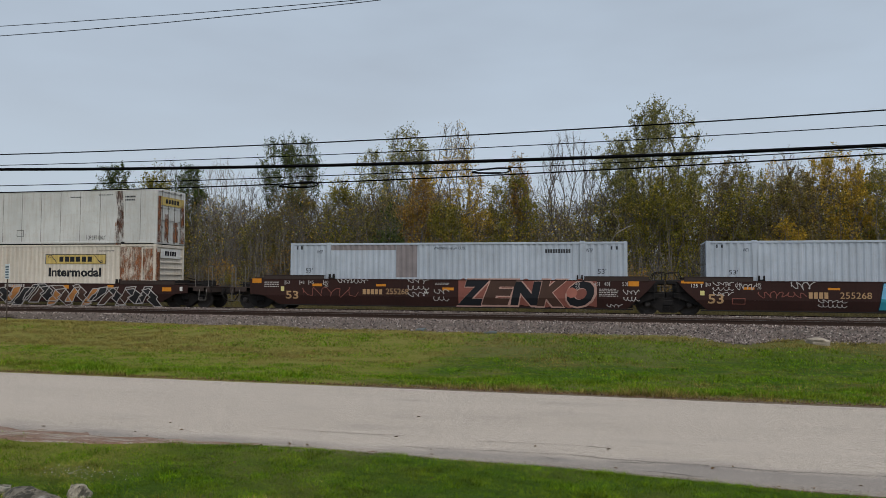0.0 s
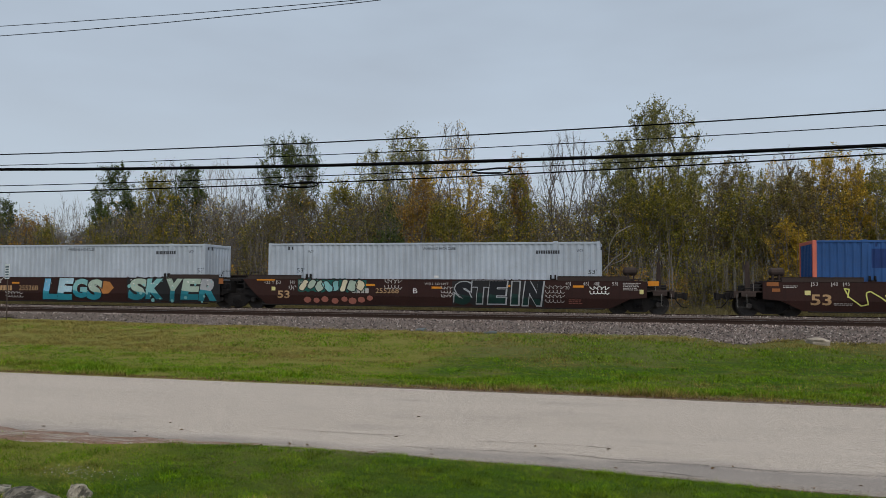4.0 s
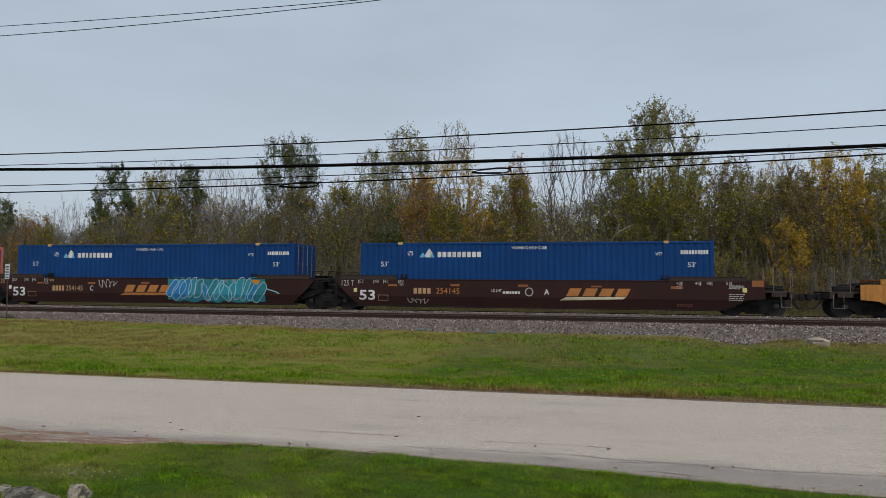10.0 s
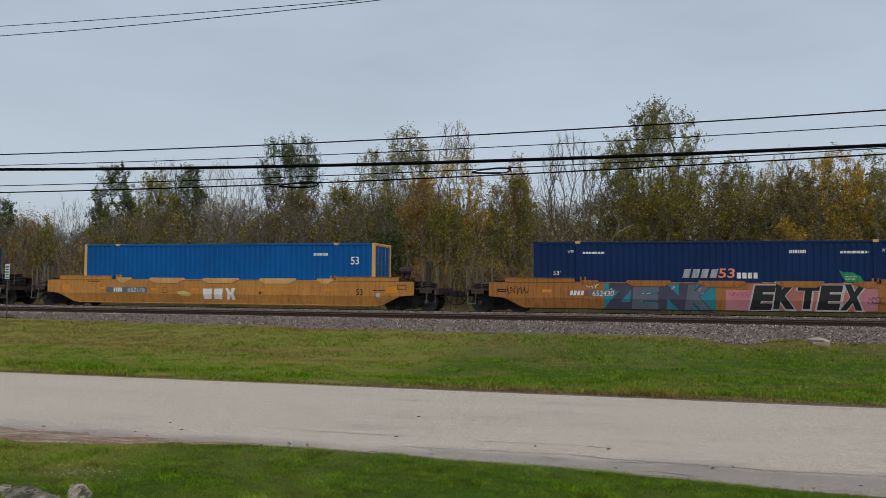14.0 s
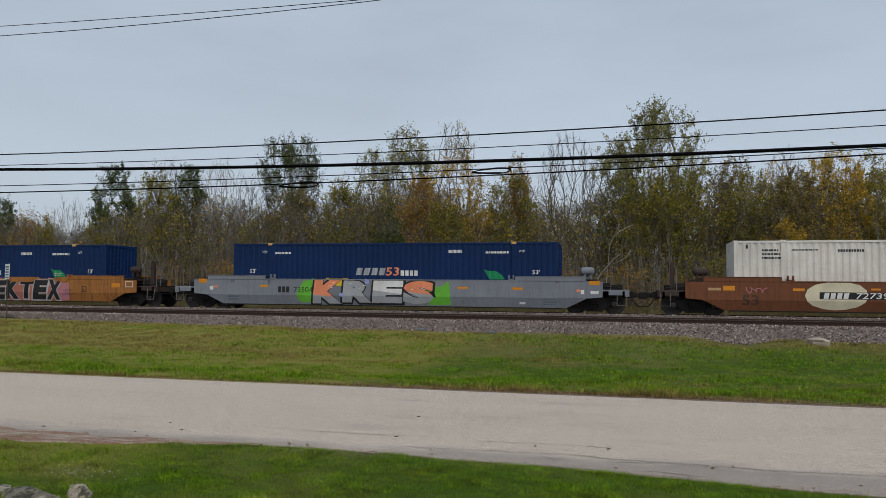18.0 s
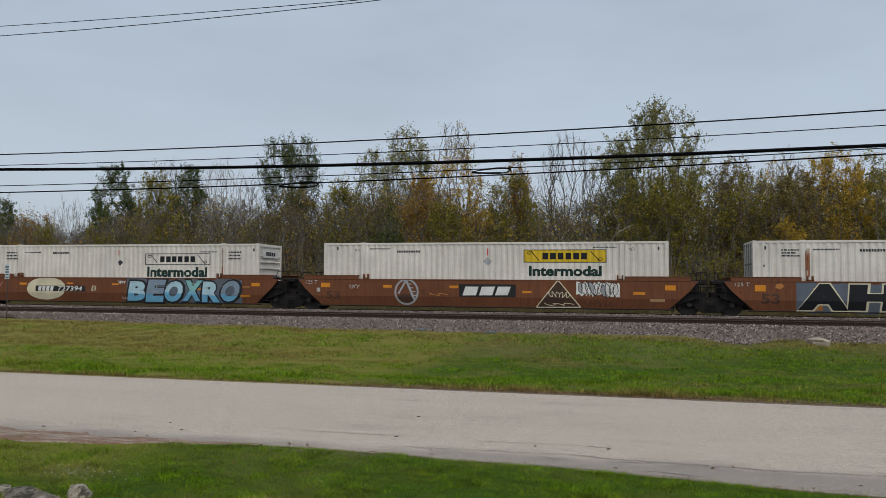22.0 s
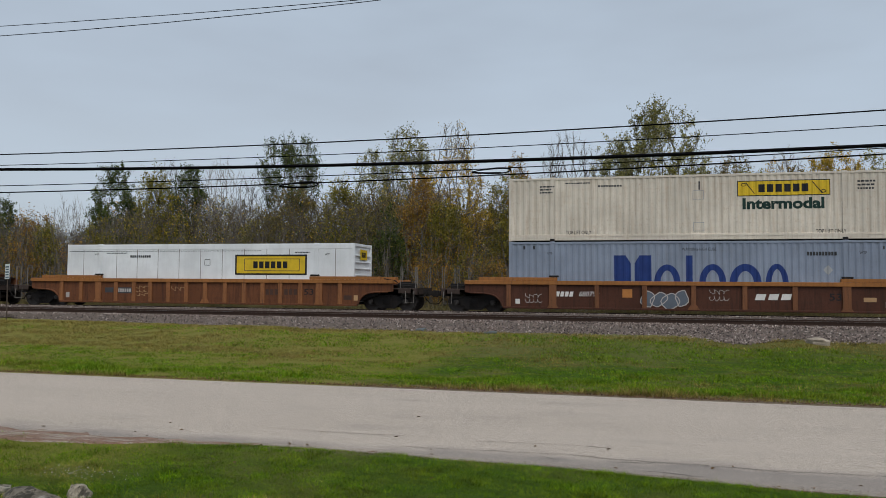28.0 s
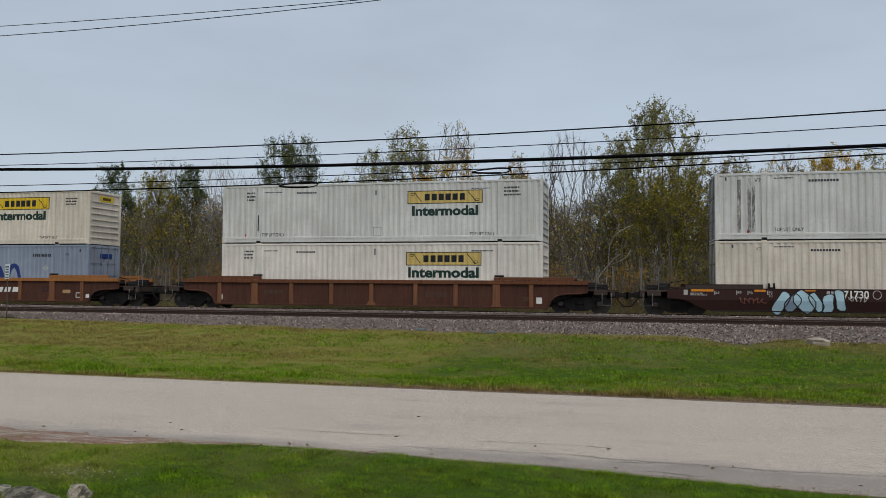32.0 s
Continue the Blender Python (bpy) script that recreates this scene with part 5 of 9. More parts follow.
                    for z in (0.12, 0.9, 1.9, H - 0.12):
                        box(bm, min(e * (L - 0.03), e * (L + 0.035)), max(e * (L - 0.03), e * (L + 0.035)), s * y - 0.045, s * y + 0.045, z - 0.035, z + 0.035)
                    tube(bm, [(e * (L + 0.02), s * y, 1.25), (e * (L + 0.03), s * (y - 0.25), 1.27)], 0.014, 5)
                    part("lock_rod", bm, rod_mat or GALV, door, "steel locking rod")
        else:
            bm = bmesh.new()
            if e == door_end and end_style == "slats":
                box(bm, min(e * (L - 0.10), e * (L - 0.05)), max(e * (L - 0.10), e * (L - 0.05)), -W + 0.12, W - 0.12, 0.14, H - 0.1)
                for k in range(7):
                    z = 0.35 + k * 0.32
                    slat = bmesh.new()
                    box(slat, min(e * (L - 0.05), e * (L + 0.005)), max(e * (L - 0.05), e * (L + 0.005)), -W + 0.16, W - 0.16, z, z + 0.07, 0.01)
                    part("slat", slat, mat, box_ob)
            else:
                ys = wave_breaks(-W + 0.14, W - 0.14)
                v = [(bm.verts.new((e * (L - 0.012 - d), y, 0.15)), bm.verts.new((e * (L - 0.012 - d), y, H - 0.12))) for y, d in ys]
                for p, q in zip(v, v[1:]):
                    bm.faces.new((p[0], q[0], q[1], p[1]))
            part("end_wall", bm, mat, box_ob)
        for name, z0, z1 in (("end_header", H - 0.15, H - 0.01), ("end_sill", 0.02, 0.17)):
            bm = bmesh.new()
            box(bm, min(e * (L - 0.12), e * L), max(e * (L - 0.12), e * L), -W + 0.16, W - 0.16, z0, z1, 0.01)
            part(name, bm, post_mat, box_ob)
    return box_ob


BOX = {
    "pale": painted("box_pale_grey", (0.42, 0.465, 0.525), (0.24, 0.22, 0.20), 0.3, 0.5, 0.3),
    "off_white": painted("box_off_white", (0.55, 0.55, 0.53), (0.30, 0.21, 0.14), 0.4, 0.55, 0.35),
    "white": painted("box_white", (0.67, 0.63, 0.575), (0.30, 0.22, 0.15), 0.4, 0.55, 0.3),
    "cream": painted("box_cream", (0.61, 0.555, 0.475), (0.30, 0.19, 0.11), 0.45, 0.6, 0.4),
    "bright": painted("box_bright_white", (0.72, 0.74, 0.76), (0.4, 0.4, 0.4), 0.15, 0.5, 0.15),
    "blue": painted("box_mid_blue", (0.03, 0.088, 0.24), (0.05, 0.06, 0.10), 0.3, 0.5, 0.3),
    "royal": painted("box_royal_blue", (0.004, 0.047, 0.175), (0.008, 0.025, 0.07), 0.15, 0.42, 0.2),
    "vivid": painted("box_vivid_blue", (0.0, 0.088, 0.30), (0.01, 0.04, 0.14), 0.15, 0.42, 0.2),
    "navy": painted("box_navy", (0.004, 0.021, 0.082), (0.006, 0.014, 0.04), 0.15, 0.42, 0.2),
    "steel_blue": painted("box_steel_blue", (0.23, 0.27, 0.345), (0.13, 0.13, 0.14), 0.3, 0.55, 0.3),
    "coral": painted("post_coral", (0.62, 0.16, 0.11), (0.3, 0.12, 0.08), 0.3, 0.6, 0.3),
    "post_yellow": painted("post_yellow", (0.60, 0.36, 0.12), (0.3, 0.16, 0.07), 0.3, 0.6, 0.3),
}

CARS, BOXES = {}, {}


def place(ob, s, z=0.0):
    """Sets a thing on the train: s is its middle's place along the track when the clip starts."""
    ob.location = (s, TRACK_Y, RAIL_Z + z)
    ROLLING.append((ob, s, z))
    return ob


def roll_out():
    M, B, Y, G, R = PAINT["maroon"], PAINT["brown"], PAINT["yellow"], PAINT["grey"], PAINT["rusty"]
    half = CONT_L / 2
    lefts = {"jb": -39.86, "g1": -16.2, "g2": 3.27, "g3": 22.92, "n": 47.85, "m1": 67.38, "m2": 86.99, "y": 110.85, "u1": 134.62, "u2": 158.15, "h1": 181.85, "h2": 201.47, "h3": 221.08,
             "i": 244.93, "d": 268.6, "e": 292.55, "f": 316.15}
    mid = {k: v + half for k, v in lefts.items()}
    CARS["jb"] = smooth_car("jb", M, "dark maroon well car with sprayed lettering along its side", top=1.20)
    CARS["g1"] = smooth_car("g1", M, "maroon articulated well car with pink and white spray painting", ("c", "a"), (True, True))
    CARS["g2"] = smooth_car("g2", M, "maroon articulated well car with teal spray painting", ("a", "a"), (False, True))
    CARS["g3"] = smooth_car("g3", M, "maroon articulated well car with black and white spray painting", ("a", "c"), (False, True), tanks=(False, True), brakes=(False, True))
    CARS["n"] = smooth_car("n", M, "maroon articulated well car with blue spray painting", ("c", "a"), (True, True), tanks=(True, False), brakes=(True, False))
    CARS["m1"] = smooth_car("m1", M, "maroon articulated well car with turquoise spray painting", ("a", "a"), (False, True))
    CARS["m2"] = smooth_car("m2", M, "maroon articulated well car with an orange railway emblem", ("a", "c"), (False, True))
    CARS["y"] = smooth_car("y", Y, "yellow well car with clean sides", tanks=(False, True), brakes=(False, True), pads=True, top=1.44, guard=Y)
    CARS["u1"] = smooth_car("u1", PAINT["ochre"], "dull yellow well car covered in dark spray painting", tanks=(False, True), brakes=(False, True), pads=True, top=1.44, guard=PAINT["ochre"])
    CARS["u2"] = smooth_car("u2", G, "grey well car with green and orange spray painting", tanks=(False, True), top=1.50, guard=G)
    CARS["h1"] = smooth_car("h1", B, "rust-brown articulated well car with pale blue spray painting", ("c", "a"), (True, True), tanks=(True, False), brakes=(True, False), guard=B)
    CARS["h2"] = smooth_car("h2", B, "rust-brown articulated well car with outlined emblems", ("a", "a"), (False, True), guard=B)
    CARS["h3"] = smooth_car("h3", B, "rust-brown articulated well car with huge dark sprayed letters", ("a", "c"), (False, True), guard=B)
    CARS["i"] = ribbed_car(R, "rusty orange-brown well car with many upright side posts", (-8.21, -7.03, -5.97, -4.92, -3.86, -2.9, -1.86, -0.83, 0.22, 1.32, 2.37, 3.38, 4.32, 5.39, 6.36, 7.44))
    CARS["d"] = ribbed_car(PAINT["rusty_dark"], "rusty brown well car with upright side posts", (-8.05, -6.05, -4.1, -2.05, 0.0, 2.08, 4.06, 6.05, 7.9))
    CARS["e"] = ribbed_car(PAINT["rusty_dark"], "dark rusty brown well car with upright side posts", (-8.05, -6.13, -4.17, -2.08, -0.05, 2.13, 4.06, 5.97, 7.57), chord=R)
    CARS["f"] = smooth_car("f", M, "dark maroon low-sided well car", top=1.20)
    for k, ob in CARS.items():
        place(ob, mid[k])
    up, lift = 0.37, 0.37 + CONT_H + 0.022

    def put(key, ob, s, z):
        BOXES[key] = place(ob, s, z)

    put("jb", container(BOX["cream"], "cream container with rust stains in a well car", end_style="slats"), mid["jb"], up)
    put("jb_up", container(BOX["off_white"], "smooth off-white container stacked on another, rust-stained post", smooth=True), mid["jb"], lift)
    put("g1", container(BOX["pale"], "pale grey container with patched panels in a well car", door_end=-1), mid["g1"], up)
    put("g2", container(BOX["pale"], "pale grey corrugated container in a well car", door_end=-1), mid["g2"], up)
    put("g3", container(BOX["pale"], "pale grey corrugated container in a well car", door_end=-1), mid["g3"], up)
    put("n", container(BOX["blue"], "faded blue container with coral end posts", BOX["coral"]), mid["n"], up)
    put("m1", container(BOX["royal"], "royal blue container with a white mountain emblem", cap_mat=BOX["post_yellow"]), mid["m1"], up)
    put("m2", container(BOX["royal"], "royal blue container with a white mountain emblem", cap_mat=BOX["post_yellow"]), mid["m2"], up)
    put("y", container(BOX["vivid"], "bright blue container with yellow end posts", BOX["post_yellow"], cap_mat=BOX["post_yellow"]), mid["y"], up)
    put("u1", container(BOX["navy"], "navy blue container with a green leaf emblem", door_end=-1, cap_mat=BOX["post_yellow"]), mid["u1"], up)
    put("u2", container(BOX["navy"], "navy blue container with a green leaf emblem", door_end=-1, cap_mat=BOX["post_yellow"]), mid["u2"], up)
    put("h1", container(BOX["white"], "dirty white container with a worn panel and green word", end_style="slats"), mid["h1"], up)
    put("h2", container(BOX["white"], "white container with a yellow panel and green word", end_style="slats"), mid["h2"], up)
    put("h3", container(BOX["white"], "white container with a faded panel and green word", door_end=-1), mid["h3"], up)
    put("i", container(BOX["bright"], "smooth bright white container with a yellow panel", smooth=True, end_style="slats", tall_rail=0.28), mid["i"], up)
    put("d", container(BOX["steel_blue"], "grey-blue container with huge dark blue lettering"), mid["d"], up)
    put("d_up", container(BOX["cream"], "cream container stacked on a grey-blue one, yellow panel", lower_band=True, end_style="slats"), mid["d"], lift)
    put("e", container(BOX["white"], "white container with a yellow panel in a well car", end_style="slats"), mid["e"], up)
    put("e_up", container(BOX["off_white"], "white container stacked on another, yellow panel", lower_band=True, end_style="slats"), mid["e"], lift)
    put("f", container(BOX["cream"], "cream corrugated container in a well car", door_end=-1), mid["f"], up)
    put("f_up", container(BOX["off_white"], "off-white container stacked on another with grey streaks", lower_band=True, door_end=-1), mid["f"], lift)


roll_out()


# ---------- lettering, marks and spray paint on the train ----------
def flat_paint(name, c, rough=0.6, worn=0.12):
    m, n, l, b = nodes_of("mark_" + name)
    col = mixed(n, l, remap(n, l, noise_node(n, l, 1.6, 4), 0.3, 0.7), shade(c, 0.86), shade(c, 1.12))
    col = mixed(n, l, remap(n, l, noise_node(n, l, 16.0, 5, (1, 1, 0.4)), 0.55, 0.8, 0.0, worn * 3), col, shade(c, 0.45))
    l.new(col, b.inputs["Base Color"])
    b.inputs["Roughness"].default_value = rough
    b.inputs["Specular IOR Level"].default_value = 0.3
    return m


INK = {k: flat_paint(k, c) for k, c in {
    "white": (0.66, 0.65, 0.62), "dull_white": (0.40, 0.37, 0.35), "tan": (0.42, 0.26, 0.13), "gold": (0.42, 0.17, 0.045), "orange": (0.60, 0.22, 0.015), "dim_orange": (0.28, 0.10, 0.03),
    "yellow": (0.62, 0.42, 0.02), "pale_yellow": (0.62, 0.55, 0.22), "faded_yellow": (0.52, 0.38, 0.12), "black": (0.015, 0.015, 0.016), "ink": (0.008, 0.009, 0.012), "green": (0.006, 0.03, 0.024), "teal_green": (0.008, 0.09, 0.075),
    "grey_text": (0.035, 0.037, 0.042), "dark_grey": (0.05, 0.05, 0.055), "navy": (0.012, 0.035, 0.16), "deep_blue": (0.01, 0.032, 0.13), "sky": (0.16, 0.42, 0.62), "pale_blue": (0.38, 0.55, 0.62),
    "teal": (0.02, 0.19, 0.235), "turquoise": (0.025, 0.25, 0.32), "aqua": (0.20, 0.42, 0.42), "mint": (0.35, 0.43, 0.35), "pink": (0.36, 0.13, 0.095), "rose": (0.42, 0.17, 0.19), "dusty_pink": (0.44, 0.27, 0.22), "cream": (0.60, 0.54, 0.38),
    "lime": (0.13, 0.42, 0.04), "leaf": (0.01, 0.22, 0.08), "salmon": (0.72, 0.24, 0.12), "lilac": (0.28, 0.31, 0.55), "purple": (0.055, 0.05, 0.085), "slate": (0.10, 0.12, 0.15), "brick": (0.22, 0.075, 0.055),
    "rust": (0.20, 0.07, 0.025), "primer": (0.23, 0.20, 0.20), "neon": (0.60, 0.58, 0.16), "azure": (0.02, 0.19, 0.42), "blue_grey": (0.20, 0.26, 0.33), "red": (0.5, 0.05, 0.04), "dark_rust": (0.06, 0.03, 0.02), "silver": (0.33, 0.34, 0.35)}.items()}


def lay(owner, name, bm, ink, lift=0.004, label=""):
    """Lays a flat drawing (x along, z up) on the near side of a car or box, following its relief."""
    bmesh.ops.triangulate(bm, faces=bm.faces)
    kind = owner["side"]
    us = [v.co.x for v in bm.verts]
    if kind == "wave":
        cuts = [p[0] for w in WAVE for p in w if min(us) < p[0] < max(us)]
        for u in cuts:
            bmesh.ops.bisect_plane(bm, geom=bm.verts[:] + bm.edges[:] + bm.faces[:], plane_co=(u, 0, 0), plane_no=(1, 0, 0))
    elif kind == "crease":
        bmesh.ops.bisect_plane(bm, geom=bm.verts[:] + bm.edges[:] + bm.faces[:], plane_co=(0, 0, 0.71), plane_no=(0, 0, 1))
    for v in bm.verts:
        u, _, z = v.co
        y = {"wave": lambda: CONT_W / 2 - 0.012 - wave_y(u), "smooth": lambda: CONT_W / 2 - 0.006, "crease": lambda: side_y(z), "rib": lambda: 1.47}[kind]()
        v.co = (u, -(y + lift + v.co.y), z)
    me = bpy.data.meshes.new(name)
    bm.to_mesh(me)
    bm.free()
    me.materials.append(INK[ink])
    ob = new(name, me)
    ob.parent = owner
    return tagged(ob, label, kind="stuff" if name.startswith(("mural", "small_print", "sprayed_tag", "wordmark")) else "")


def flat(bm, pts, y=0.0):
    f = bm.faces.new([bm.verts.new((u, y, z)) for u, z in pts])
    if f.calc_area() and f.normal.length == 0:
        f.normal_update()
    return f


def rect(owner, ink, u0, u1, z0, z1, name="marking", lift=0.004, label=""):
    bm = bmesh.new()
    flat(bm, [(u0, z0), (u1, z0), (u1, z1), (u0, z1)])
    return lay(owner, name, bm, ink, lift, label)


def poly(owner, ink, pts, name="emblem", lift=0.004, label=""):
    bm = bmesh.new()
    flat(bm, pts)
    return lay(owner, name, bm, ink, lift, label)


def outline(owner, ink, u0, u1, z0, z1, w=0.03, name="panel_border", lift=0.008):
    bm = bmesh.new()
    for a, b, c, d in ((u0, u1, z0, z0 + w), (u0, u1, z1 - w, z1), (u0, u0 + w, z0 + w, z1 - w), (u1 - w, u1, z0 + w, z1 - w)):
        flat(bm, [(a, c), (b, c), (b, d), (a, d)])
    return lay(owner, name, bm, ink, lift)


LETTERS = {}


def font_shape(text, bold):
    """Points and faces of a text in the built-in font."""
    key = (text, bold)
    if key not in LETTERS:
        cu = bpy.data.curves.new("letters", "FONT")
        cu.body, cu.offset, cu.resolution_u = text, bold, 3
        tmp = bpy.data.objects.new("letters", cu)
        me = bpy.data.meshes.new_from_object(tmp)
        LETTERS[key] = ([(v.co.x, v.co.y) for v in me.vertices], [tuple(p.vertices) for p in me.polygons])
        bpy.data.objects.remove(tmp)
        bpy.data.curves.remove(cu)
        bpy.data.meshes.remove(me)
    return LETTERS[key]


def words(owner, ink, text, u0, u1, z0, z1, slant=0.0, bold=0.0, lift=0.006, name="lettering"):
    """Letters of the built-in font, fitted into a field."""
    vs, fs = font_shape(text, bold)
    xa, xb = min(v[0] for v in vs), max(v[0] for v in vs)
    ya, yb = min(v[1] for v in vs), max(v[1] for v in vs)
    bm = bmesh.new()
    k = [bm.verts.new((u0 + (x - xa) / (xb - xa) * (u1 - u0) + slant * (y - ya) / (yb - ya) * (z1 - z0), 0, z0 + (y - ya) / (yb - ya) * (z1 - z0))) for x, y in vs]
    for f in fs:
        try:
            bm.faces.new([k[i] for i in f])
        except ValueError:
            pass
    return lay(owner, name, bm, ink, lift)


def bars(owner, ink, n, u0, u1, z0, z1, slant=0.0, lift=0.006, name="wordmark", rings=True):
    """A row of n plain blocks in place of a mark."""
    bm = bmesh.new()
    cell = (u1 - u0) / n
    for i in range(n):
        a, b = u0 + i * cell + cell * 0.13, u0 + (i + 1) * cell - cell * 0.13
        k = slant * (z1 - z0)
        flat(bm, [(a, z0), (b, z0), (b + k, z1), (a + k, z1)])
    return lay(owner, name, bm, ink, lift)


def ribbon(bm, pts, w, y=0.0, climb=0.00003):
    """A painted stroke of even width through the points, laid piece over piece. Returns the height it has reached."""
    pts = [Vector((p[0], p[1])) for p in pts]
    for i in range(len(pts) - 1):
        p, q = pts[i], pts[i + 1]
        d = q - p
        if d.length < 1e-5:
            continue
        n = Vector((-d.y, d.x)).normalized() * w / 2
        y += climb
        bm.faces.new([bm.verts.new((c.x, y, c.y)) for c in (p - n, q - n, q + n, p + n)])
        if i < len(pts) - 2:
            y += climb
            disc(bm, q.x, q.y, w / 2, y, 8)
    return y


def disc(bm, u, z, r, y=0.0, seg=14, squash=1.0):
    flat(bm, [(u + r * math.cos(2 * math.pi * k / seg), z + squash * r * math.sin(2 * math.pi * k / seg)) for k in range(seg)], y)


def hoop(bm, u, z, ru, rz, w, y=0.0, a0=0.0, a1=360.0, seg=24):
    ribbon(bm, [(u + ru * math.cos(radians(a0 + (a1 - a0) * k / seg)), z + rz * math.sin(radians(a0 + (a1 - a0) * k / seg))) for k in range(seg + 1)], w, y)


def letter(owner, ink, c, u0, u1, z0, z1, slant, bold, lift, name, low=0.0):
    """One sprayed capital that fills its field; with low, only its lower share."""
    vs, fs = font_shape(c, bold)
    xa, xb = min(v[0] for v in vs), max(v[0] for v in vs)
    ya, yb = min(v[1] for v in vs), max(v[1] for v in vs)
    bm = bmesh.new()
    k = [bm.verts.new((u0 + (x - xa) / (xb - xa) * (u1 - u0) + slant * (y - ya) / (yb - ya) * (z1 - z0), 0, z0 + (y - ya) / (yb - ya) * (z1 - z0))) for x, y in vs]
    for f in fs:
        if len(set(f)) == len(f):
            bm.faces.new([k[i] for i in f])
    if low:
        bmesh.ops.bisect_plane(bm, geom=bm.verts[:] + bm.edges[:] + bm.faces[:], plane_co=((u0 + u1) / 2, 0, z0 + low * (z1 - z0)), plane_no=(0.12, 0, 1), clear_outer=True)
    lay(owner, name, bm, ink, lift)


def spray(owner, u0, u1, z0, z1, n, edge, fills, seed, back="", shine="", rim=0.06, lean=0.15, dots="", curl=0.0, text="", fat=1.0, inner=""):
    """A sprayed mural: thick strokes where it can be read, else interlocked shards, with an edge colour, fills and highlights."""
    rnd = random.Random(seed)
    layer = [0.0]

    def up(y=None):
        layer[0] = (layer[0] if y is None else y) + 0.00003
        return layer[0]

    h = z1 - z0
    if back:
        bm = bmesh.new()
        m = 26
        top = [(u0 - 0.1 + (u1 - u0 + 0.2) * k / m, min(z1 + 0.02, z1 - 0.03 + 0.08 * rnd.uniform(-1, 1))) for k in range(m + 1)]
        bot = [(u0 - 0.1 + (u1 - u0 + 0.2) * k / m, max(z0 - 0.02, z0 + 0.06 + 0.09 * rnd.uniform(-1, 1))) for k in range(m + 1)]
        for k in range(m):
            flat(bm, [bot[k], bot[k + 1], top[k + 1], top[k]])
        lay(owner, "mural_ground", bm, back, 0.003)
    if text:
        cell = (u1 - u0) / len(text)
        for i, c in enumerate(text):
            thin = 0.30 * cell if c == "I" else 0.0
            a, b = u0 + (i - 0.02) * cell + thin, u0 + (i + 1.02) * cell - thin
            lo, hi = z0 + rnd.uniform(0.0, 0.10) * h, z1 - rnd.uniform(0.0, 0.08) * h
            tilt = lean * rnd.uniform(0.5, 1.4)
            a, b = a - tilt * h * 0.5, b - tilt * h * 0.5
            letter(owner, edge, c, a - rim, b + rim * 2, lo - rim, hi + rim * 0.6, tilt, 0.085 * fat, 0.0050 + 0.0004 * (i % 2), "mural_edge")
            letter(owner, fills[i % len(fills)], c, a + rim, b - rim * 0.4, lo + rim, hi - rim, tilt, 0.06 * fat, 0.0058 + 0.0004 * (i % 2), "mural_figure")
            if inner:
                letter(owner, inner, c, a + rim, b - rim * 0.4, lo + rim, hi - rim, tilt, 0.06 * fat, 0.0066 + 0.0004 * (i % 2), "mural_shading", rnd.uniform(0.28, 0.5))
            if shine:
                bm = bmesh.new()
                for k in range(3):
                    p, q = rnd.uniform(a + 0.15 * cell, b - 0.3 * cell), rnd.uniform(lo + 0.55 * h, hi - 0.1 * h)
                    up(ribbon(bm, [(p, q), (p + 0.09 * cell, q + 0.03 * h)], 0.03, up()))
                lay(owner, "mural_highlight", bm, shine, 0.0078)
    else:
        cell = (u1 - u0) / (2 * n)
        shards = []
        for i in range(2 * n):
            c = u0 + (i + 0.5) * cell
            zc = z0 + h * (0.5 + rnd.uniform(-0.12, 0.12))
            a = cell * rnd.uniform(0.55, 0.95)
            tall = h * rnd.uniform(0.34, 0.47)
            tilt = lean * 1.5 * rnd.choice((1, 1, -1)) * tall
            if curl:
                pts = [(c + a * math.cos(t) * (0.75 + 0.3 * math.sin(2 * t + i)) + tilt * math.sin(t), zc + tall * math.sin(t)) for t in [2 * math.pi * k / 14 for k in range(14)]]
            else:
                pts = [(c - a * rnd.uniform(0.6, 1) + tilt * -1, zc - tall), (c + a * rnd.uniform(0.1, 0.8) - tilt, zc - tall * rnd.uniform(0.8, 1)), (c + a * 0.5, zc - tall * 0.1), (c + a * rnd.uniform(0.7, 1.1), zc + tall * 0.15),
                       (c + a * rnd.uniform(0.4, 1) + tilt, zc + tall), (c - a * rnd.uniform(0.2, 0.9) + tilt, zc + tall * rnd.uniform(0.75, 1)), (c - a * 0.4, zc + tall * 0.1), (c - a * 0.9, zc - tall * 0.2)]
            pts = [(p, max(z0, min(z1, q))) for p, q in pts]
            shards.append((fills[rnd.randrange(len(fills))], pts, (c, zc)))
        edge_bm, fill_bm, line_bm = bmesh.new(), {}, bmesh.new()
        for ink, pts, (c, zc) in shards:
            up(ribbon(edge_bm, pts + [pts[0]], rim * 1.4, up()))
            bm = fill_bm.setdefault(ink, bmesh.new())
            k = up()
            mid = bm.verts.new((c, k, zc))
            ring = [bm.verts.new((p, k, q)) for p, q in pts]
            for i in range(len(ring)):
                bm.faces.new((mid, ring[i], ring[(i + 1) % len(ring)]))
            if shine:
                up(ribbon(line_bm, [(p * 0.7 + c * 0.3, q * 0.7 + zc * 0.3) for p, q in pts[len(pts) // 2:len(pts) // 2 + 3]], 0.03, up()))
        for ink, bm in fill_bm.items():
            lay(owner, "mural_figure", bm, ink, 0.005)
        up()
        for v in edge_bm.verts:
            v.co.y += layer[0]
        lay(owner, "mural_edge", edge_bm, edge, 0.0055)
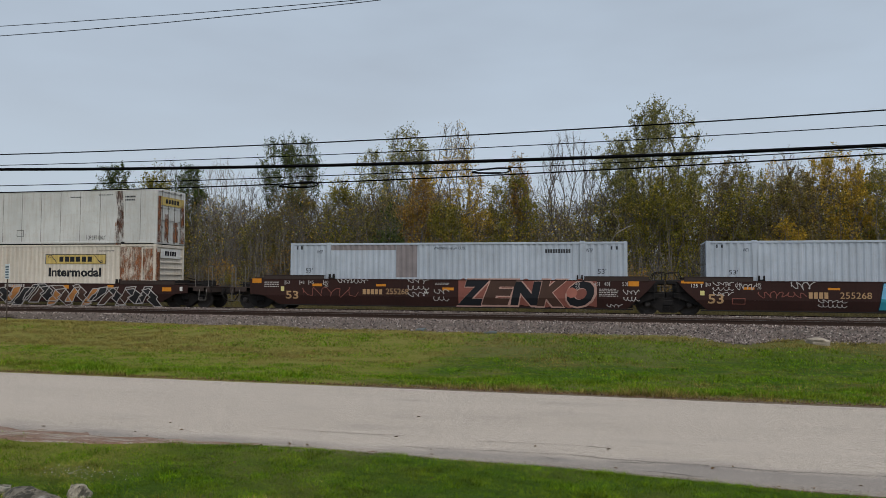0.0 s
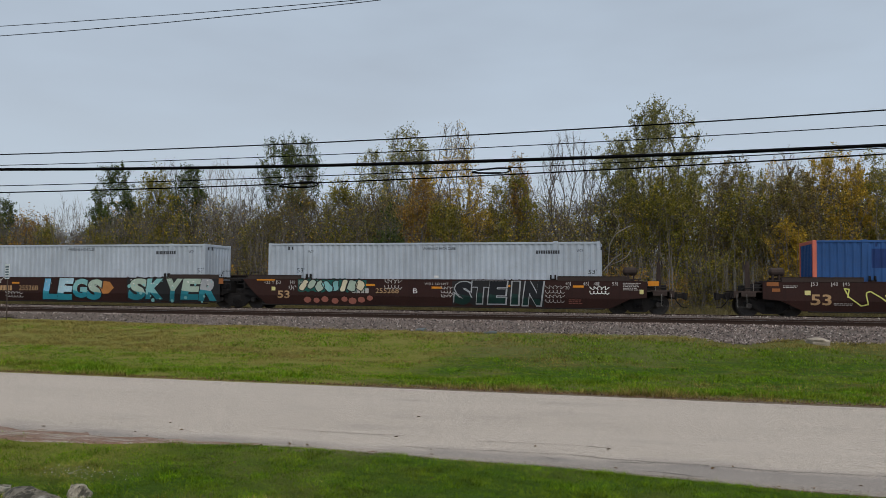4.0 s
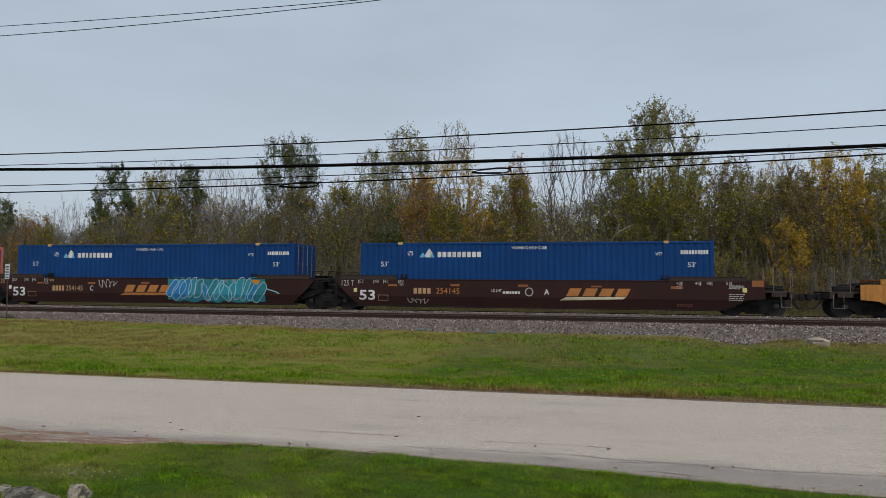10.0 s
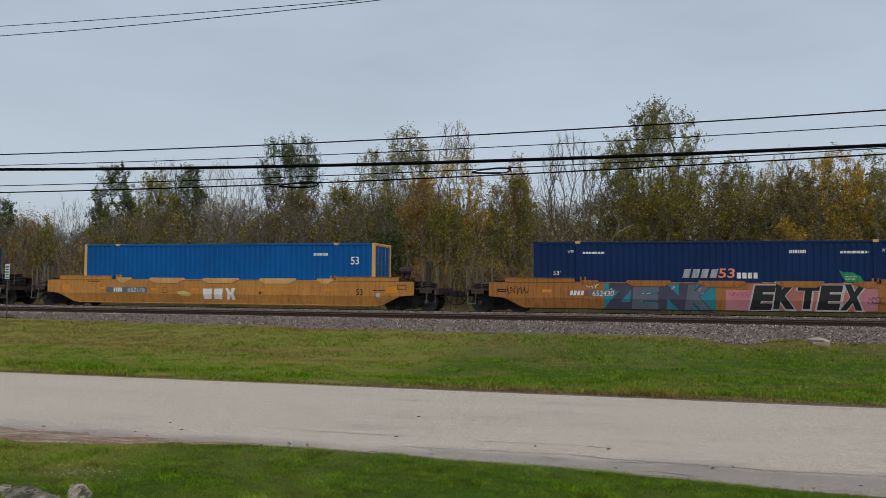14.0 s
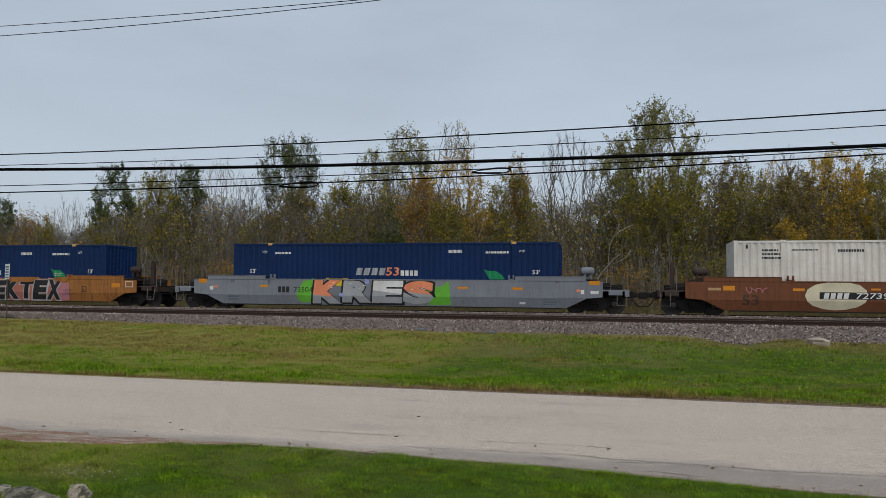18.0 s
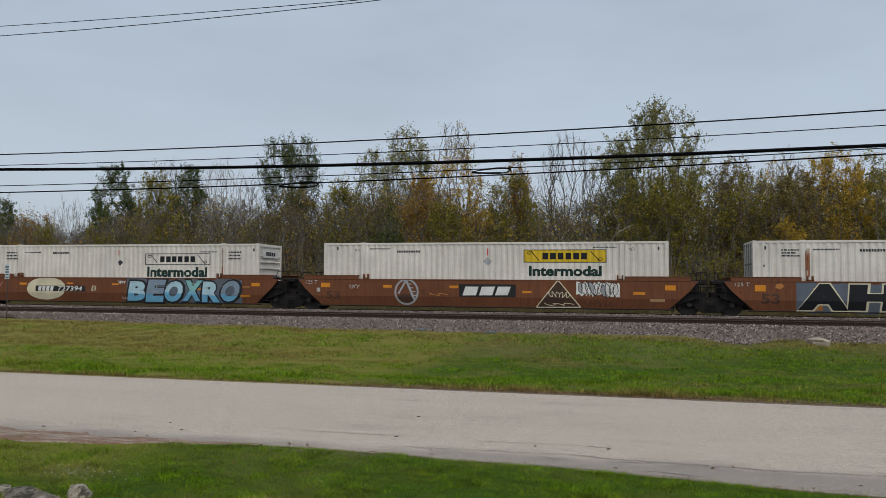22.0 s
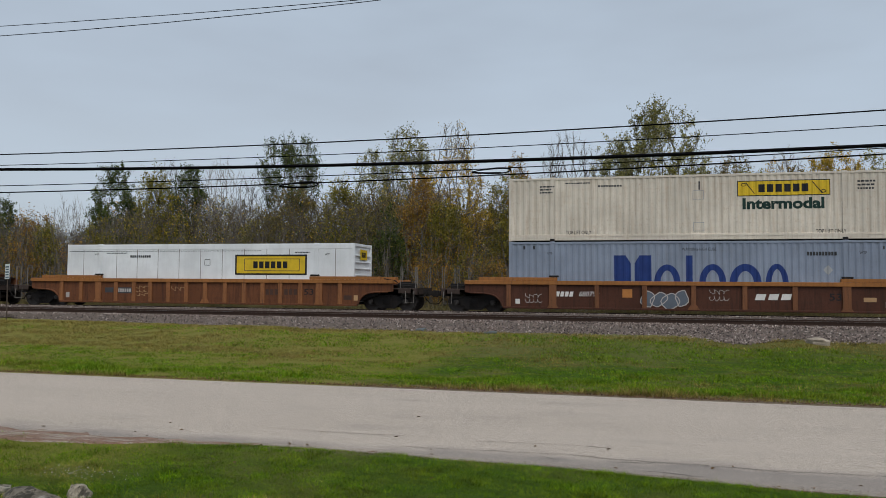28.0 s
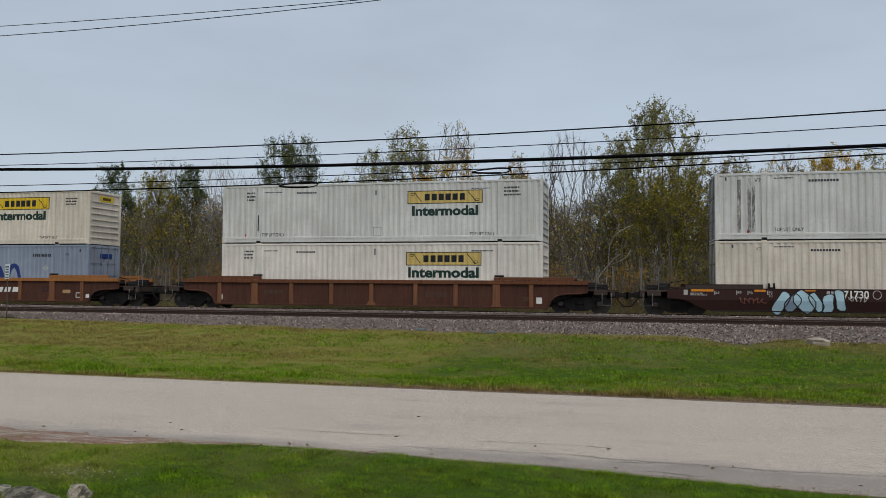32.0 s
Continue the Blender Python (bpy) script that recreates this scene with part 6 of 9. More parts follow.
        if shine:
            lay(owner, "mural_highlight", line_bm, shine, 0.009)
        else:
            line_bm.free()
    if dots:
        bm = bmesh.new()
        for k in range(n * 4):
            disc(bm, rnd.uniform(u0, u1), rnd.uniform(z0 + 0.05, z1 - 0.05), rnd.uniform(0.03, 0.10), up(), 10)
        lay(owner, "mural_dots", bm, dots, 0.012)


def scrawl(owner, ink, u0, u1, z0, z1, seed, w=0.03, lines=1, loops=7):
    """A quick sprayed scribble in one running line."""
    rnd = random.Random(seed)
    bm = bmesh.new()
    h = (z1 - z0) / lines
    for row in range(lines):
        base = z1 - (row + 1) * h
        pts = []
        m = loops * 5
        for k in range(m + 1):
            t = k / m
            a = t * loops * 2 * math.pi + rnd.uniform(-0.5, 0.5)
            pts.append((u0 + (u1 - u0) * t + 0.10 * (u1 - u0) / loops * 3 * math.cos(a), base + h * (0.5 + 0.42 * math.sin(a * (1.0 if row % 2 else 0.83)) * rnd.uniform(0.55, 1.0))))
        ribbon(bm, pts, w, 0.0002 * row)
    return lay(owner, "sprayed_tag", bm, ink, 0.016)


def panel(owner, ground, border, bar_ink, u0, u1, z0, z1, share_=(0.22, 0.78), frame_only=False):
    """The boxed maker's panel: ground, thin border, plain bars for its name, curled straps at both ends."""
    if not frame_only:
        rect(owner, ground, u0, u1, z0, z1, "name_panel", 0.004)
    outline(owner, border, u0, u1, z0, z1, 0.035)
    w, h = u1 - u0, z1 - z0
    bars(owner, bar_ink, 6, u0 + w * share_[0], u0 + w * share_[1], z0 + h * 0.25, z0 + h * 0.75, 0.0, 0.010)
    bm = bmesh.new()
    for s, a in ((1, u0), (-1, u1)):
        ribbon(bm, [(a + s * w * 0.05, z0 + h * 0.8), (a + s * w * 0.10, z0 + h * 0.86), (a + s * w * 0.13, z0 + h * 0.6), (a + s * w * 0.19, z0 + h * 0.16)] if s > 0 else
               [(a - w * 0.05, z0 + h * 0.2), (a - w * 0.09, z0 + h * 0.14), (a - w * 0.12, z0 + h * 0.4), (a - w * 0.19, z0 + h * 0.86)], 0.035)
        hoop(bm, a + s * w * 0.07, z0 + h * (0.74 if s > 0 else 0.26), 0.09, 0.06, 0.025, 0.0003)
    lay(owner, "strap_emblem", bm, border, 0.008)


def small_print(owner, ink, u0, u1, z0, z1, rows, seed):
    """Lines of print too small to read, as thin plain bars."""
    rnd = random.Random(seed)
    bm = bmesh.new()
    h = (z1 - z0) / rows
    for r in range(rows):
        u, z = u0, z1 - (r + 1) * h
        end = u1 - rnd.uniform(0, 0.3) * (u1 - u0)
        while u < end:
            w = min(rnd.uniform(0.05, 0.16), end - u)
            flat(bm, [(u, z), (u + w, z), (u + w, z + h * 0.5), (u, z + h * 0.5)])
            u += w + 0.03
    return lay(owner, "small_print", bm, ink, 0.005)


def patchy(name, c):
    """Rust that breaks up into spots and runs."""
    m, n, l, b = nodes_of("stain_" + name)
    l.new(mixed(n, l, remap(n, l, noise_node(n, l, 9.0, 6, (1, 1, 0.3), rough=0.7), 0.35, 0.65), shade(c, 0.5), shade(c, 1.7)), b.inputs["Base Color"])
    b.inputs["Roughness"].default_value = 0.9
    broad = remap(n, l, noise_node(n, l, 2.2, 3, (1, 1, 0.6)), 0.3, 0.65, -0.10, 0.14)
    fine = n.new("ShaderNodeMath")
    fine.operation = "ADD"
    l.new(broad, fine.inputs[0])
    l.new(noise_node(n, l, 6.0, 9, (4.0, 4.0, 0.5), rough=0.82), fine.inputs[1])
    f = remap(n, l, fine.outputs["Value"], 0.44, 0.64)
    clear = n.new("ShaderNodeBsdfTransparent")
    mx = n.new("ShaderNodeMixShader")
    l.new(f, mx.inputs[0])
    l.new(clear.outputs["BSDF"], mx.inputs[1])
    l.new(b.outputs["BSDF"], mx.inputs[2])
    l.new(mx.outputs["Shader"], n["Material Output"].inputs["Surface"])
    return m


INK["rust_spots"] = patchy("rust", (0.20, 0.075, 0.03))
INK["rust_dark"] = patchy("dark_rust", (0.075, 0.03, 0.016))
INK["grey_run"] = patchy("grey_run", (0.16, 0.155, 0.15))


def mark_sides():
    for k, ob in CARS.items():
        ob["side"] = "rib" if k in ("i", "d", "e") else "crease"
    for k, ob in BOXES.items():
        ob["side"] = "smooth" if k in ("i", "jb_up") else "wave"


mark_sides()


def ring_mark(owner, ink, u0, u1, z0, z1):
    bm = bmesh.new()
    hoop(bm, (u0 + u1) / 2, (z0 + z1) / 2, (u1 - u0) / 2, (z1 - z0) / 2, max(0.025, (u1 - u0) * 0.08))
    return lay(owner, "ring_mark", bm, ink, 0.005)


def arch_mark(owner, ink, u0, u1, z0, z1):
    """A thick rounded arch whose lower half is hidden by the car's side."""
    bm = bmesh.new()
    w = (u1 - u0) * 0.24
    hoop(bm, (u0 + u1) / 2, (z0 + z1) / 2, (u1 - u0 - w) / 2, (z1 - z0 - w) / 2, w, 0.0, -8, 188)
    return lay(owner, "big_emblem_shape", bm, ink, 0.006)


# first car with its stacked pair
spray(CARS["jb"], -1.15, 8.36, 0.05, 1.17, 9, "dull_white", ("black", "black", "dark_rust", "black", "gold"), 3, rim=0.035, lean=0.5)
rect(CARS["jb"], "orange", -0.51, -0.08, 0.96, 1.09, "reflector")
rect(CARS["jb"], "orange", 2.68, 3.10, 0.93, 1.11, "reflector")
rect(CARS["jb"], "orange", 5.43, 5.80, 1.01, 1.13, "reflector")
rect(CARS["jb"], "orange", 8.65, 9.17, 0.84, 1.04, "reflector")
rect(CARS["jb"], "white", 9.65, 9.81, 0.87, 1.07, "placard")
bars(CARS["jb"], "dull_white", 9, -0.95, 0.35, 0.99, 1.15)
panel(BOXES["jb"], "faded_yellow", "grey_text", "ink", 1.36, 5.09, 1.85, 2.39)
words(BOXES["jb"], "ink", "Intermodal", 1.60, 4.81, 1.19, 1.67, bold=0.035)
small_print(BOXES["jb"], "grey_text", 4.57, 5.69, 2.53, 2.62, 1, 4)
rect(BOXES["jb"], "rust_spots", 5.95, 7.22, 0.97, 2.74, "rust_stain")
rect(BOXES["jb"], "rust_spots", 7.29, 8.15, 1.04, 2.67, "rust_stain")
words(BOXES["jb_up"], "grey_text", "TOP LIFT ONLY", 3.85, 5.06, 0.24, 0.45)
poly(BOXES["jb_up"], "rust_dark", ((5.56, 2.80), (6.04, 2.79), (6.13, 0.94), (6.12, -0.06), (5.75, -0.06), (5.69, 0.95), (5.76, 1.84)), "rust_stain")
poly(BOXES["jb_up"], "rust_spots", ((5.61, 1.10), (5.68, 1.19), (5.75, -0.06), (5.68, -0.06)), "rust_stain")
small_print(BOXES["jb_up"], "grey_text", 2.84, 3.71, 2.48, 2.57, 1, 5)
small_print(BOXES["jb_up"], "grey_text", 4.57, 5.70, 2.57, 2.66, 1, 6)
small_print(BOXES["jb_up"], "grey_text", 6.18, 6.86, 2.27, 2.60, 2, 7)
outline(BOXES["jb_up"], "grey_text", -0.49, -0.05, 0.43, 0.77, 0.02)
# grey boxes on the maroon three-unit car
words(CARS["g1"], "tan", "53", -8.18, -7.52, 0.54, 0.93, bold=0.02)
rect(CARS["g1"], "orange", -9.98, -9.49, 1.30, 1.52, "reflector")
rect(CARS["g1"], "orange", -6.79, -6.29, 1.16, 1.29, "reflector")
rect(CARS["g1"], "orange", -3.54, -3.06, 1.18, 1.29, "reflector")
rect(CARS["g1"], "orange", -0.30, 0.24, 1.02, 1.15, "reflector")
rect(CARS["g1"], "orange", 2.93, 3.37, 1.20, 1.33, "reflector")
rect(CARS["g1"], "orange", 6.15, 6.55, 1.18, 1.28, "reflector")
rect(CARS["g1"], "orange", 8.12, 8.57, 1.27, 1.49, "reflector")
bars(CARS["g1"], "tan", 5, -4.24, -3.22, 0.80, 1.04)
words(CARS["g1"], "tan", "255268", -3.05, -1.94, 0.81, 1.08)
words(CARS["g1"], "white", "A", -1.20, -1.01, 0.83, 1.09)
words(CARS["g1"], "dull_white", "53", -8.19, -7.98, 1.27, 1.42)
rect(CARS["g1"], "dull_white", -8.25, -8.21, 1.23, 1.43, "length_mark")
words(CARS["g1"], "dull_white", "48", -7.41, -7.21, 1.27, 1.43)
rect(CARS["g1"], "dull_white", -7.47, -7.43, 1.23, 1.44, "length_mark")
words(CARS["g1"], "dull_white", "45", -6.94, -6.73, 1.28, 1.43)
rect(CARS["g1"], "dull_white", -7.00, -6.96, 1.24, 1.44, "length_mark")
words(CARS["g1"], "dull_white", "40", -6.18, -5.97, 1.28, 1.43)
rect(CARS["g1"], "dull_white", -6.24, -6.20, 1.24, 1.45, "length_mark")
words(CARS["g1"], "dull_white", "20", -6.18, -5.97, 1.12, 1.26)
words(CARS["g1"], "dull_white", "40", 5.81, 6.01, 1.28, 1.43)
rect(CARS["g1"], "dull_white", 6.03, 6.07, 1.25, 1.44, "length_mark")
words(CARS["g1"], "dull_white", "20", 5.81, 6.01, 1.10, 1.25)
words(CARS["g1"], "dull_white", "45", 6.63, 6.82, 1.28, 1.43)
rect(CARS["g1"], "dull_white", 6.85, 6.88, 1.26, 1.45, "length_mark")
words(CARS["g1"], "dull_white", "48", 7.07, 7.26, 1.29, 1.44)
rect(CARS["g1"], "dull_white", 7.29, 7.32, 1.26, 1.45, "length_mark")
words(CARS["g1"], "dull_white", "53", 7.85, 8.04, 1.29, 1.44)
rect(CARS["g1"], "dull_white", 8.07, 8.10, 1.27, 1.45, "length_mark")
spray(CARS["g1"], 0.56, 6.65, 0.26, 1.57, 5, "dusty_pink", ("ink", "dark_rust", "ink", "dark_rust", "ink"), 8, rim=0.04, back="brick", lean=0.3, text="ZENKO", fat=1.1)
poly(CARS["g1"], "pink", ((5.41, 0.97), (5.51, 1.15), (5.68, 1.20), (5.86, 1.12), (5.91, 0.95), (5.81, 0.77), (5.61, 0.72), (5.46, 0.79)), "sprayed_disc", 0.016)
scrawl(CARS["g1"], "dull_white", -5.51, -3.99, 1.28, 1.55, 2, loops=9)
scrawl(CARS["g1"], "dull_white", -2.02, -1.01, 0.67, 1.59, 3, lines=3, loops=4)
scrawl(CARS["g1"], "dull_white", -0.76, -0.05, 0.47, 1.12, 4, lines=2, loops=3)
scrawl(CARS["g1"], "dull_white", 7.87, 8.55, 0.57, 1.14, 5, lines=2, loops=4)
scrawl(CARS["g1"], "dull_white", 7.14, 7.82, 0.32, 0.49, 6, loops=4)
scrawl(CARS["g1"], "brick", -7.38, -4.55, 0.53, 1.22, 7, loops=6)
rect(CARS["g1"], "pale_yellow", -8.45, -8.27, 0.92, 1.14, "placard")
small_print(CARS["g1"], "dull_white", -9.33, -8.52, 1.11, 1.42, 3, 8)
small_print(CARS["g1"], "dull_white", 6.85, 7.70, 0.81, 1.19, 5, 9)
small_print(CARS["g1"], "dull_white", -0.65, 0.16, 1.28, 1.39, 2, 10)
words(BOXES["g1"], "grey_text", "53'", -7.27, -6.91, 1.45, 1.67)
words(BOXES["g1"], "grey_text", "53'", 6.79, 7.16, 1.44, 1.67)
words(BOXES["g1"], "grey_text", "WTP", -6.69, -6.39, 2.39, 2.55)
words(BOXES["g1"], "grey_text", "WTP", 6.27, 6.57, 2.41, 2.58)
words(BOXES["g1"], "grey_text", "WARNING HIGH CUBE", -0.81, 0.74, 2.56, 2.69)
bars(BOXES["g1"], "grey_text", 10, 4.42, 5.59, 2.38, 2.56)
rect(BOXES["g1"], "primer", -2.64, -1.61, 1.25, 2.81, "bare_patch")
rect(BOXES["g1"], "primer", -5.95, -2.68, 2.54, 2.79, "bare_patch")
rect(BOXES["g1"], "grey_text", -7.76, -7.67, 2.58, 2.75, "vent")
rect(BOXES["g1"], "grey_text", -7.55, -7.46, 2.58, 2.75, "vent")
rect(BOXES["g1"], "grey_text", 7.36, 7.43, 2.53, 2.68, "vent")
rect(BOXES["g1"], "grey_text", 7.58, 7.66, 2.53, 2.68, "vent")
words(CARS["g2"], "tan", "53", -8.03, -7.39, 0.55, 0.96, bold=0.02)
bars(CARS["g2"], "tan", 4, -4.06, -3.26, 0.81, 1.07)
words(CARS["g2"], "tan", "255268", -2.83, -1.64, 0.82, 1.08)
rect(CARS["g2"], "orange", -9.14, -8.21, 1.41, 1.53, "reflector")
rect(CARS["g2"], "orange", -6.61, -6.16, 1.16, 1.26, "reflector")
rect(CARS["g2"], "orange", -3.30, -2.83, 1.17, 1.26, "reflector")
words(CARS["g2"], "white", "125 T", -8.72, -8.23, 1.24, 1.39)
rect(CARS["g2"], "pale_yellow", -8.35, -8.17, 0.90, 1.10, "placard")
outline(CARS["g2"], "brick", -7.05, -6.52, 0.53, 0.80, 0.03)
words(CARS["g2"], "dull_white", "53", -8.07, -7.91, 1.30, 1.44)
rect(CARS["g2"], "dull_white", -8.12, -8.08, 1.27, 1.45, "length_mark")
words(CARS["g2"], "dull_white", "48", -7.27, -7.11, 1.31, 1.44)
rect(CARS["g2"], "dull_white", -7.31, -7.28, 1.27, 1.45, "length_mark")
words(CARS["g2"], "dull_white", "45", -6.81, -6.65, 1.31, 1.45)
rect(CARS["g2"], "dull_white", -6.86, -6.83, 1.28, 1.46, "length_mark")
words(CARS["g2"], "dull_white", "40", -6.04, -5.89, 1.32, 1.45)
rect(CARS["g2"], "dull_white", -6.09, -6.06, 1.28, 1.46, "length_mark")
words(CARS["g2"], "dull_white", "20", -6.05, -5.89, 1.18, 1.30)
scrawl(CARS["g2"], "dull_white", -7.86, -7.04, 0.86, 1.51, 11, lines=3, loops=4)
scrawl(CARS["g2"], "dull_white", -6.95, -6.16, 1.09, 1.47, 12, loops=5)
scrawl(CARS["g2"], "dull_white", -4.76, -3.84, 1.11, 1.56, 13, loops=4, w=0.04)
scrawl(CARS["g2"], "dull_white", -3.70, -2.62, 0.42, 0.79, 14, lines=2, loops=6)
scrawl(CARS["g2"], "brick", -6.05, -4.17, 0.77, 1.15, 15, loops=8)
spray(CARS["g2"], -1.28, 2.30, 0.31, 1.55, 4, "ink", ("sky", "pale_blue", "aqua", "mint"), 21, rim=0.03, text="LEGS", inner="turquoise", shine="white")
poly(CARS["g2"], "gold", ((2.05, 0.62), (2.7, 0.7), (3.0, 1.0), (2.75, 1.3), (2.3, 1.35), (2.1, 1.1)), "sprayed_patch", 0.0034)
spray(CARS["g2"], 3.89, 8.99, 0.27, 1.58, 5, "black", ("mint", "aqua", "mint", "mint", "silver"), 22, rim=0.035, back="black", dots="aqua", text="SKYER", inner="teal", shine="white")
rect(CARS["g2"], "dim_orange", 9.01, 9.27, 1.24, 1.51, "reflector")
words(BOXES["g2"], "grey_text", "53'", -7.14, -6.77, 1.44, 1.63)
words(BOXES["g2"], "grey_text", "WTP", -6.56, -6.31, 2.41, 2.56)
rect(BOXES["g2"], "grey_text", -7.66, -7.59, 2.59, 2.73, "vent")
rect(BOXES["g2"], "grey_text", -7.45, -7.38, 2.59, 2.73, "vent")
bars(BOXES["g2"], "grey_text", 10, 5.24, 6.38, 2.37, 2.54)
words(BOXES["g2"], "grey_text", "WARNING HIGH CUBE", -0.06, 1.58, 2.55, 2.70)
words(BOXES["g2"], "grey_text", "53'", 7.64, 8.03, 1.44, 1.67)
words(BOXES["g2"], "grey_text", "WTP", 7.14, 7.41, 2.42, 2.56)
rect(BOXES["g2"], "grey_text", 8.22, 8.31, 2.56, 2.72, "vent")
rect(BOXES["g2"], "grey_text", 8.43, 8.52, 2.55, 2.72, "vent")
words(CARS["g3"], "dull_white", "125 T", -8.12, -7.61, 1.26, 1.39)
rect(CARS["g3"], "orange", -8.55, -7.58, 1.42, 1.52, "reflector")
rect(CARS["g3"], "orange", -2.86, -2.41, 1.19, 1.29, "reflector")
rect(CARS["g3"], "orange", -6.09, -5.57, 1.19, 1.32, "reflector")
rect(CARS["g3"], "orange", 0.37, 0.88, 1.09, 1.19, "reflector")
rect(CARS["g3"], "orange", 3.61, 4.07, 1.19, 1.29, "reflector")
rect(CARS["g3"], "orange", 6.90, 7.37, 1.19, 1.29, "reflector")
rect(CARS["g3"], "orange", 10.14, 10.60, 1.29, 1.50, "reflector")
rect(CARS["g3"], "pale_yellow", -7.75, -7.55, 0.94, 1.12, "placard")
rect(CARS["g3"], "pale_yellow", 9.78, 9.95, 0.93, 1.12, "placard")
words(CARS["g3"], "tan", "53", -7.43, -6.79, 0.57, 0.94, bold=0.02)
bars(CARS["g3"], "dull_white", 4, -3.58, -2.70, 0.85, 1.08)
words(CARS["g3"], "tan", "255268", -2.38, -1.23, 0.86, 1.09)
words(CARS["g3"], "white", "B", -0.53, -0.32, 0.87, 1.10)
words(CARS["g3"], "dull_white", "WELL LD LMT", 0.01, 1.18, 1.26, 1.37)
spray(CARS["g3"], -6.26, -2.94, 0.88, 1.54, 4, "black", ("cream", "mint", "cream", "aqua"), 25, rim=0.03, curl=0.6, back="teal_green")
poly(CARS["g3"], "pink", ((-5.67, 0.50), (-5.73, 0.40), (-5.86, 0.35), (-6.00, 0.39), (-6.06, 0.50), (-6.00, 0.60), (-5.87, 0.65), (-5.73, 0.61)), "sprayed_disc")
poly(CARS["g3"], "pink", ((-5.23, 0.48), (-5.28, 0.39), (-5.40, 0.35), (-5.51, 0.39), (-5.56, 0.48), (-5.51, 0.57), (-5.40, 0.61), (-5.28, 0.57)), "sprayed_disc")
poly(CARS["g3"], "pink", ((-4.77, 0.54), (-4.82, 0.44), (-4.96, 0.39), (-5.09, 0.43), (-5.15, 0.54), (-5.09, 0.64), (-4.96, 0.69), (-4.83, 0.64)), "sprayed_disc")
poly(CARS["g3"], "pink", ((-4.25, 0.47), (-4.31, 0.36), (-4.44, 0.32), (-4.57, 0.36), (-4.63, 0.46), (-4.57, 0.57), (-4.44, 0.61), (-4.31, 0.57)), "sprayed_disc")
poly(CARS["g3"], "pink", ((-3.79, 0.55), (-3.84, 0.46), (-3.95, 0.42), (-4.07, 0.46), (-4.12, 0.55), (-4.07, 0.64), (-3.95, 0.68), (-3.84, 0.64)), "sprayed_disc")
poly(CARS["g3"], "pink", ((-3.34, 0.48), (-3.40, 0.36), (-3.55, 0.31), (-3.70, 0.36), (-3.76, 0.47), (-3.70, 0.59), (-3.55, 0.64), (-3.40, 0.59)), "sprayed_disc")
poly(CARS["g3"], "pink", ((-2.91, 0.54), (-2.96, 0.43), (-3.09, 0.39), (-3.23, 0.43), (-3.28, 0.53), (-3.23, 0.63), (-3.10, 0.68), (-2.97, 0.64)), "sprayed_disc")
poly(CARS["g3"], "pink", ((-2.51, 0.62), (-2.56, 0.53), (-2.67, 0.49), (-2.78, 0.53), (-2.83, 0.61), (-2.78, 0.70), (-2.67, 0.74), (-2.56, 0.71)), "sprayed_disc")
scrawl(CARS["g3"], "dull_white", -1.96, -1.12, 1.02, 1.56, 26, lines=2, loops=5)
scrawl(CARS["g3"], "dull_white", 0.80, 1.38, 0.66, 1.22, 27, lines=3, loops=4)
spray(CARS["g3"], 1.46, 5.51, 0.31, 1.54, 5, "silver", ("ink", "black"), 28, rim=0.028, lean=0.1, back="black", text="STEIN", fat=1.1, inner="green")
scrawl(CARS["g3"], "dull_white", 5.65, 6.48, 0.47, 1.31, 29, lines=4, loops=5, w=0.022)
scrawl(CARS["g3"], "white", 7.60, 8.44, 0.88, 1.27, 30, lines=2, loops=5, w=0.035)
scrawl(CARS["g3"], "dull_white", -6.85, -6.48, 0.92, 1.24, 31, loops=3)
words(CARS["g3"], "dull_white", "53", -7.47, -7.27, 1.27, 1.42)
rect(CARS["g3"], "dull_white", -7.52, -7.48, 1.23, 1.43, "length_mark")
words(CARS["g3"], "dull_white", "48", -6.71, -6.51, 1.28, 1.43)
rect(CARS["g3"], "dull_white", -6.76, -6.73, 1.24, 1.44, "length_mark")
words(CARS["g3"], "dull_white", "45", -6.26, -6.07, 1.28, 1.43)
rect(CARS["g3"], "dull_white", -6.32, -6.28, 1.24, 1.44, "length_mark")
words(CARS["g3"], "dull_white", "40", -5.51, -5.32, 1.29, 1.43)
rect(CARS["g3"], "dull_white", -5.57, -5.53, 1.25, 1.45, "length_mark")
words(CARS["g3"], "dull_white", "20", -5.51, -5.32, 1.13, 1.26)
words(CARS["g3"], "dull_white", "40", 6.55, 6.74, 1.29, 1.43)
rect(CARS["g3"], "dull_white", 6.76, 6.80, 1.26, 1.44, "length_mark")
words(CARS["g3"], "dull_white", "20", 6.55, 6.74, 1.11, 1.26)
words(CARS["g3"], "dull_white", "45", 7.34, 7.53, 1.29, 1.44)
rect(CARS["g3"], "dull_white", 7.55, 7.58, 1.27, 1.45, "length_mark")
words(CARS["g3"], "dull_white", "48", 7.81, 7.99, 1.29, 1.44)
rect(CARS["g3"], "dull_white", 8.01, 8.05, 1.27, 1.45, "length_mark")
words(CARS["g3"], "dull_white", "53", 8.61, 8.79, 1.30, 1.45)
rect(CARS["g3"], "dull_white", 8.81, 8.84, 1.28, 1.46, "length_mark")
rect(CARS["g3"], "white", 0.50, 0.70, 1.60, 1.70, "placard")
small_print(CARS["g3"], "dull_white", 9.08, 9.85, 1.09, 1.45, 5, 32)
small_print(CARS["g3"], "brick", 6.71, 7.41, 0.46, 0.70, 3, 33)
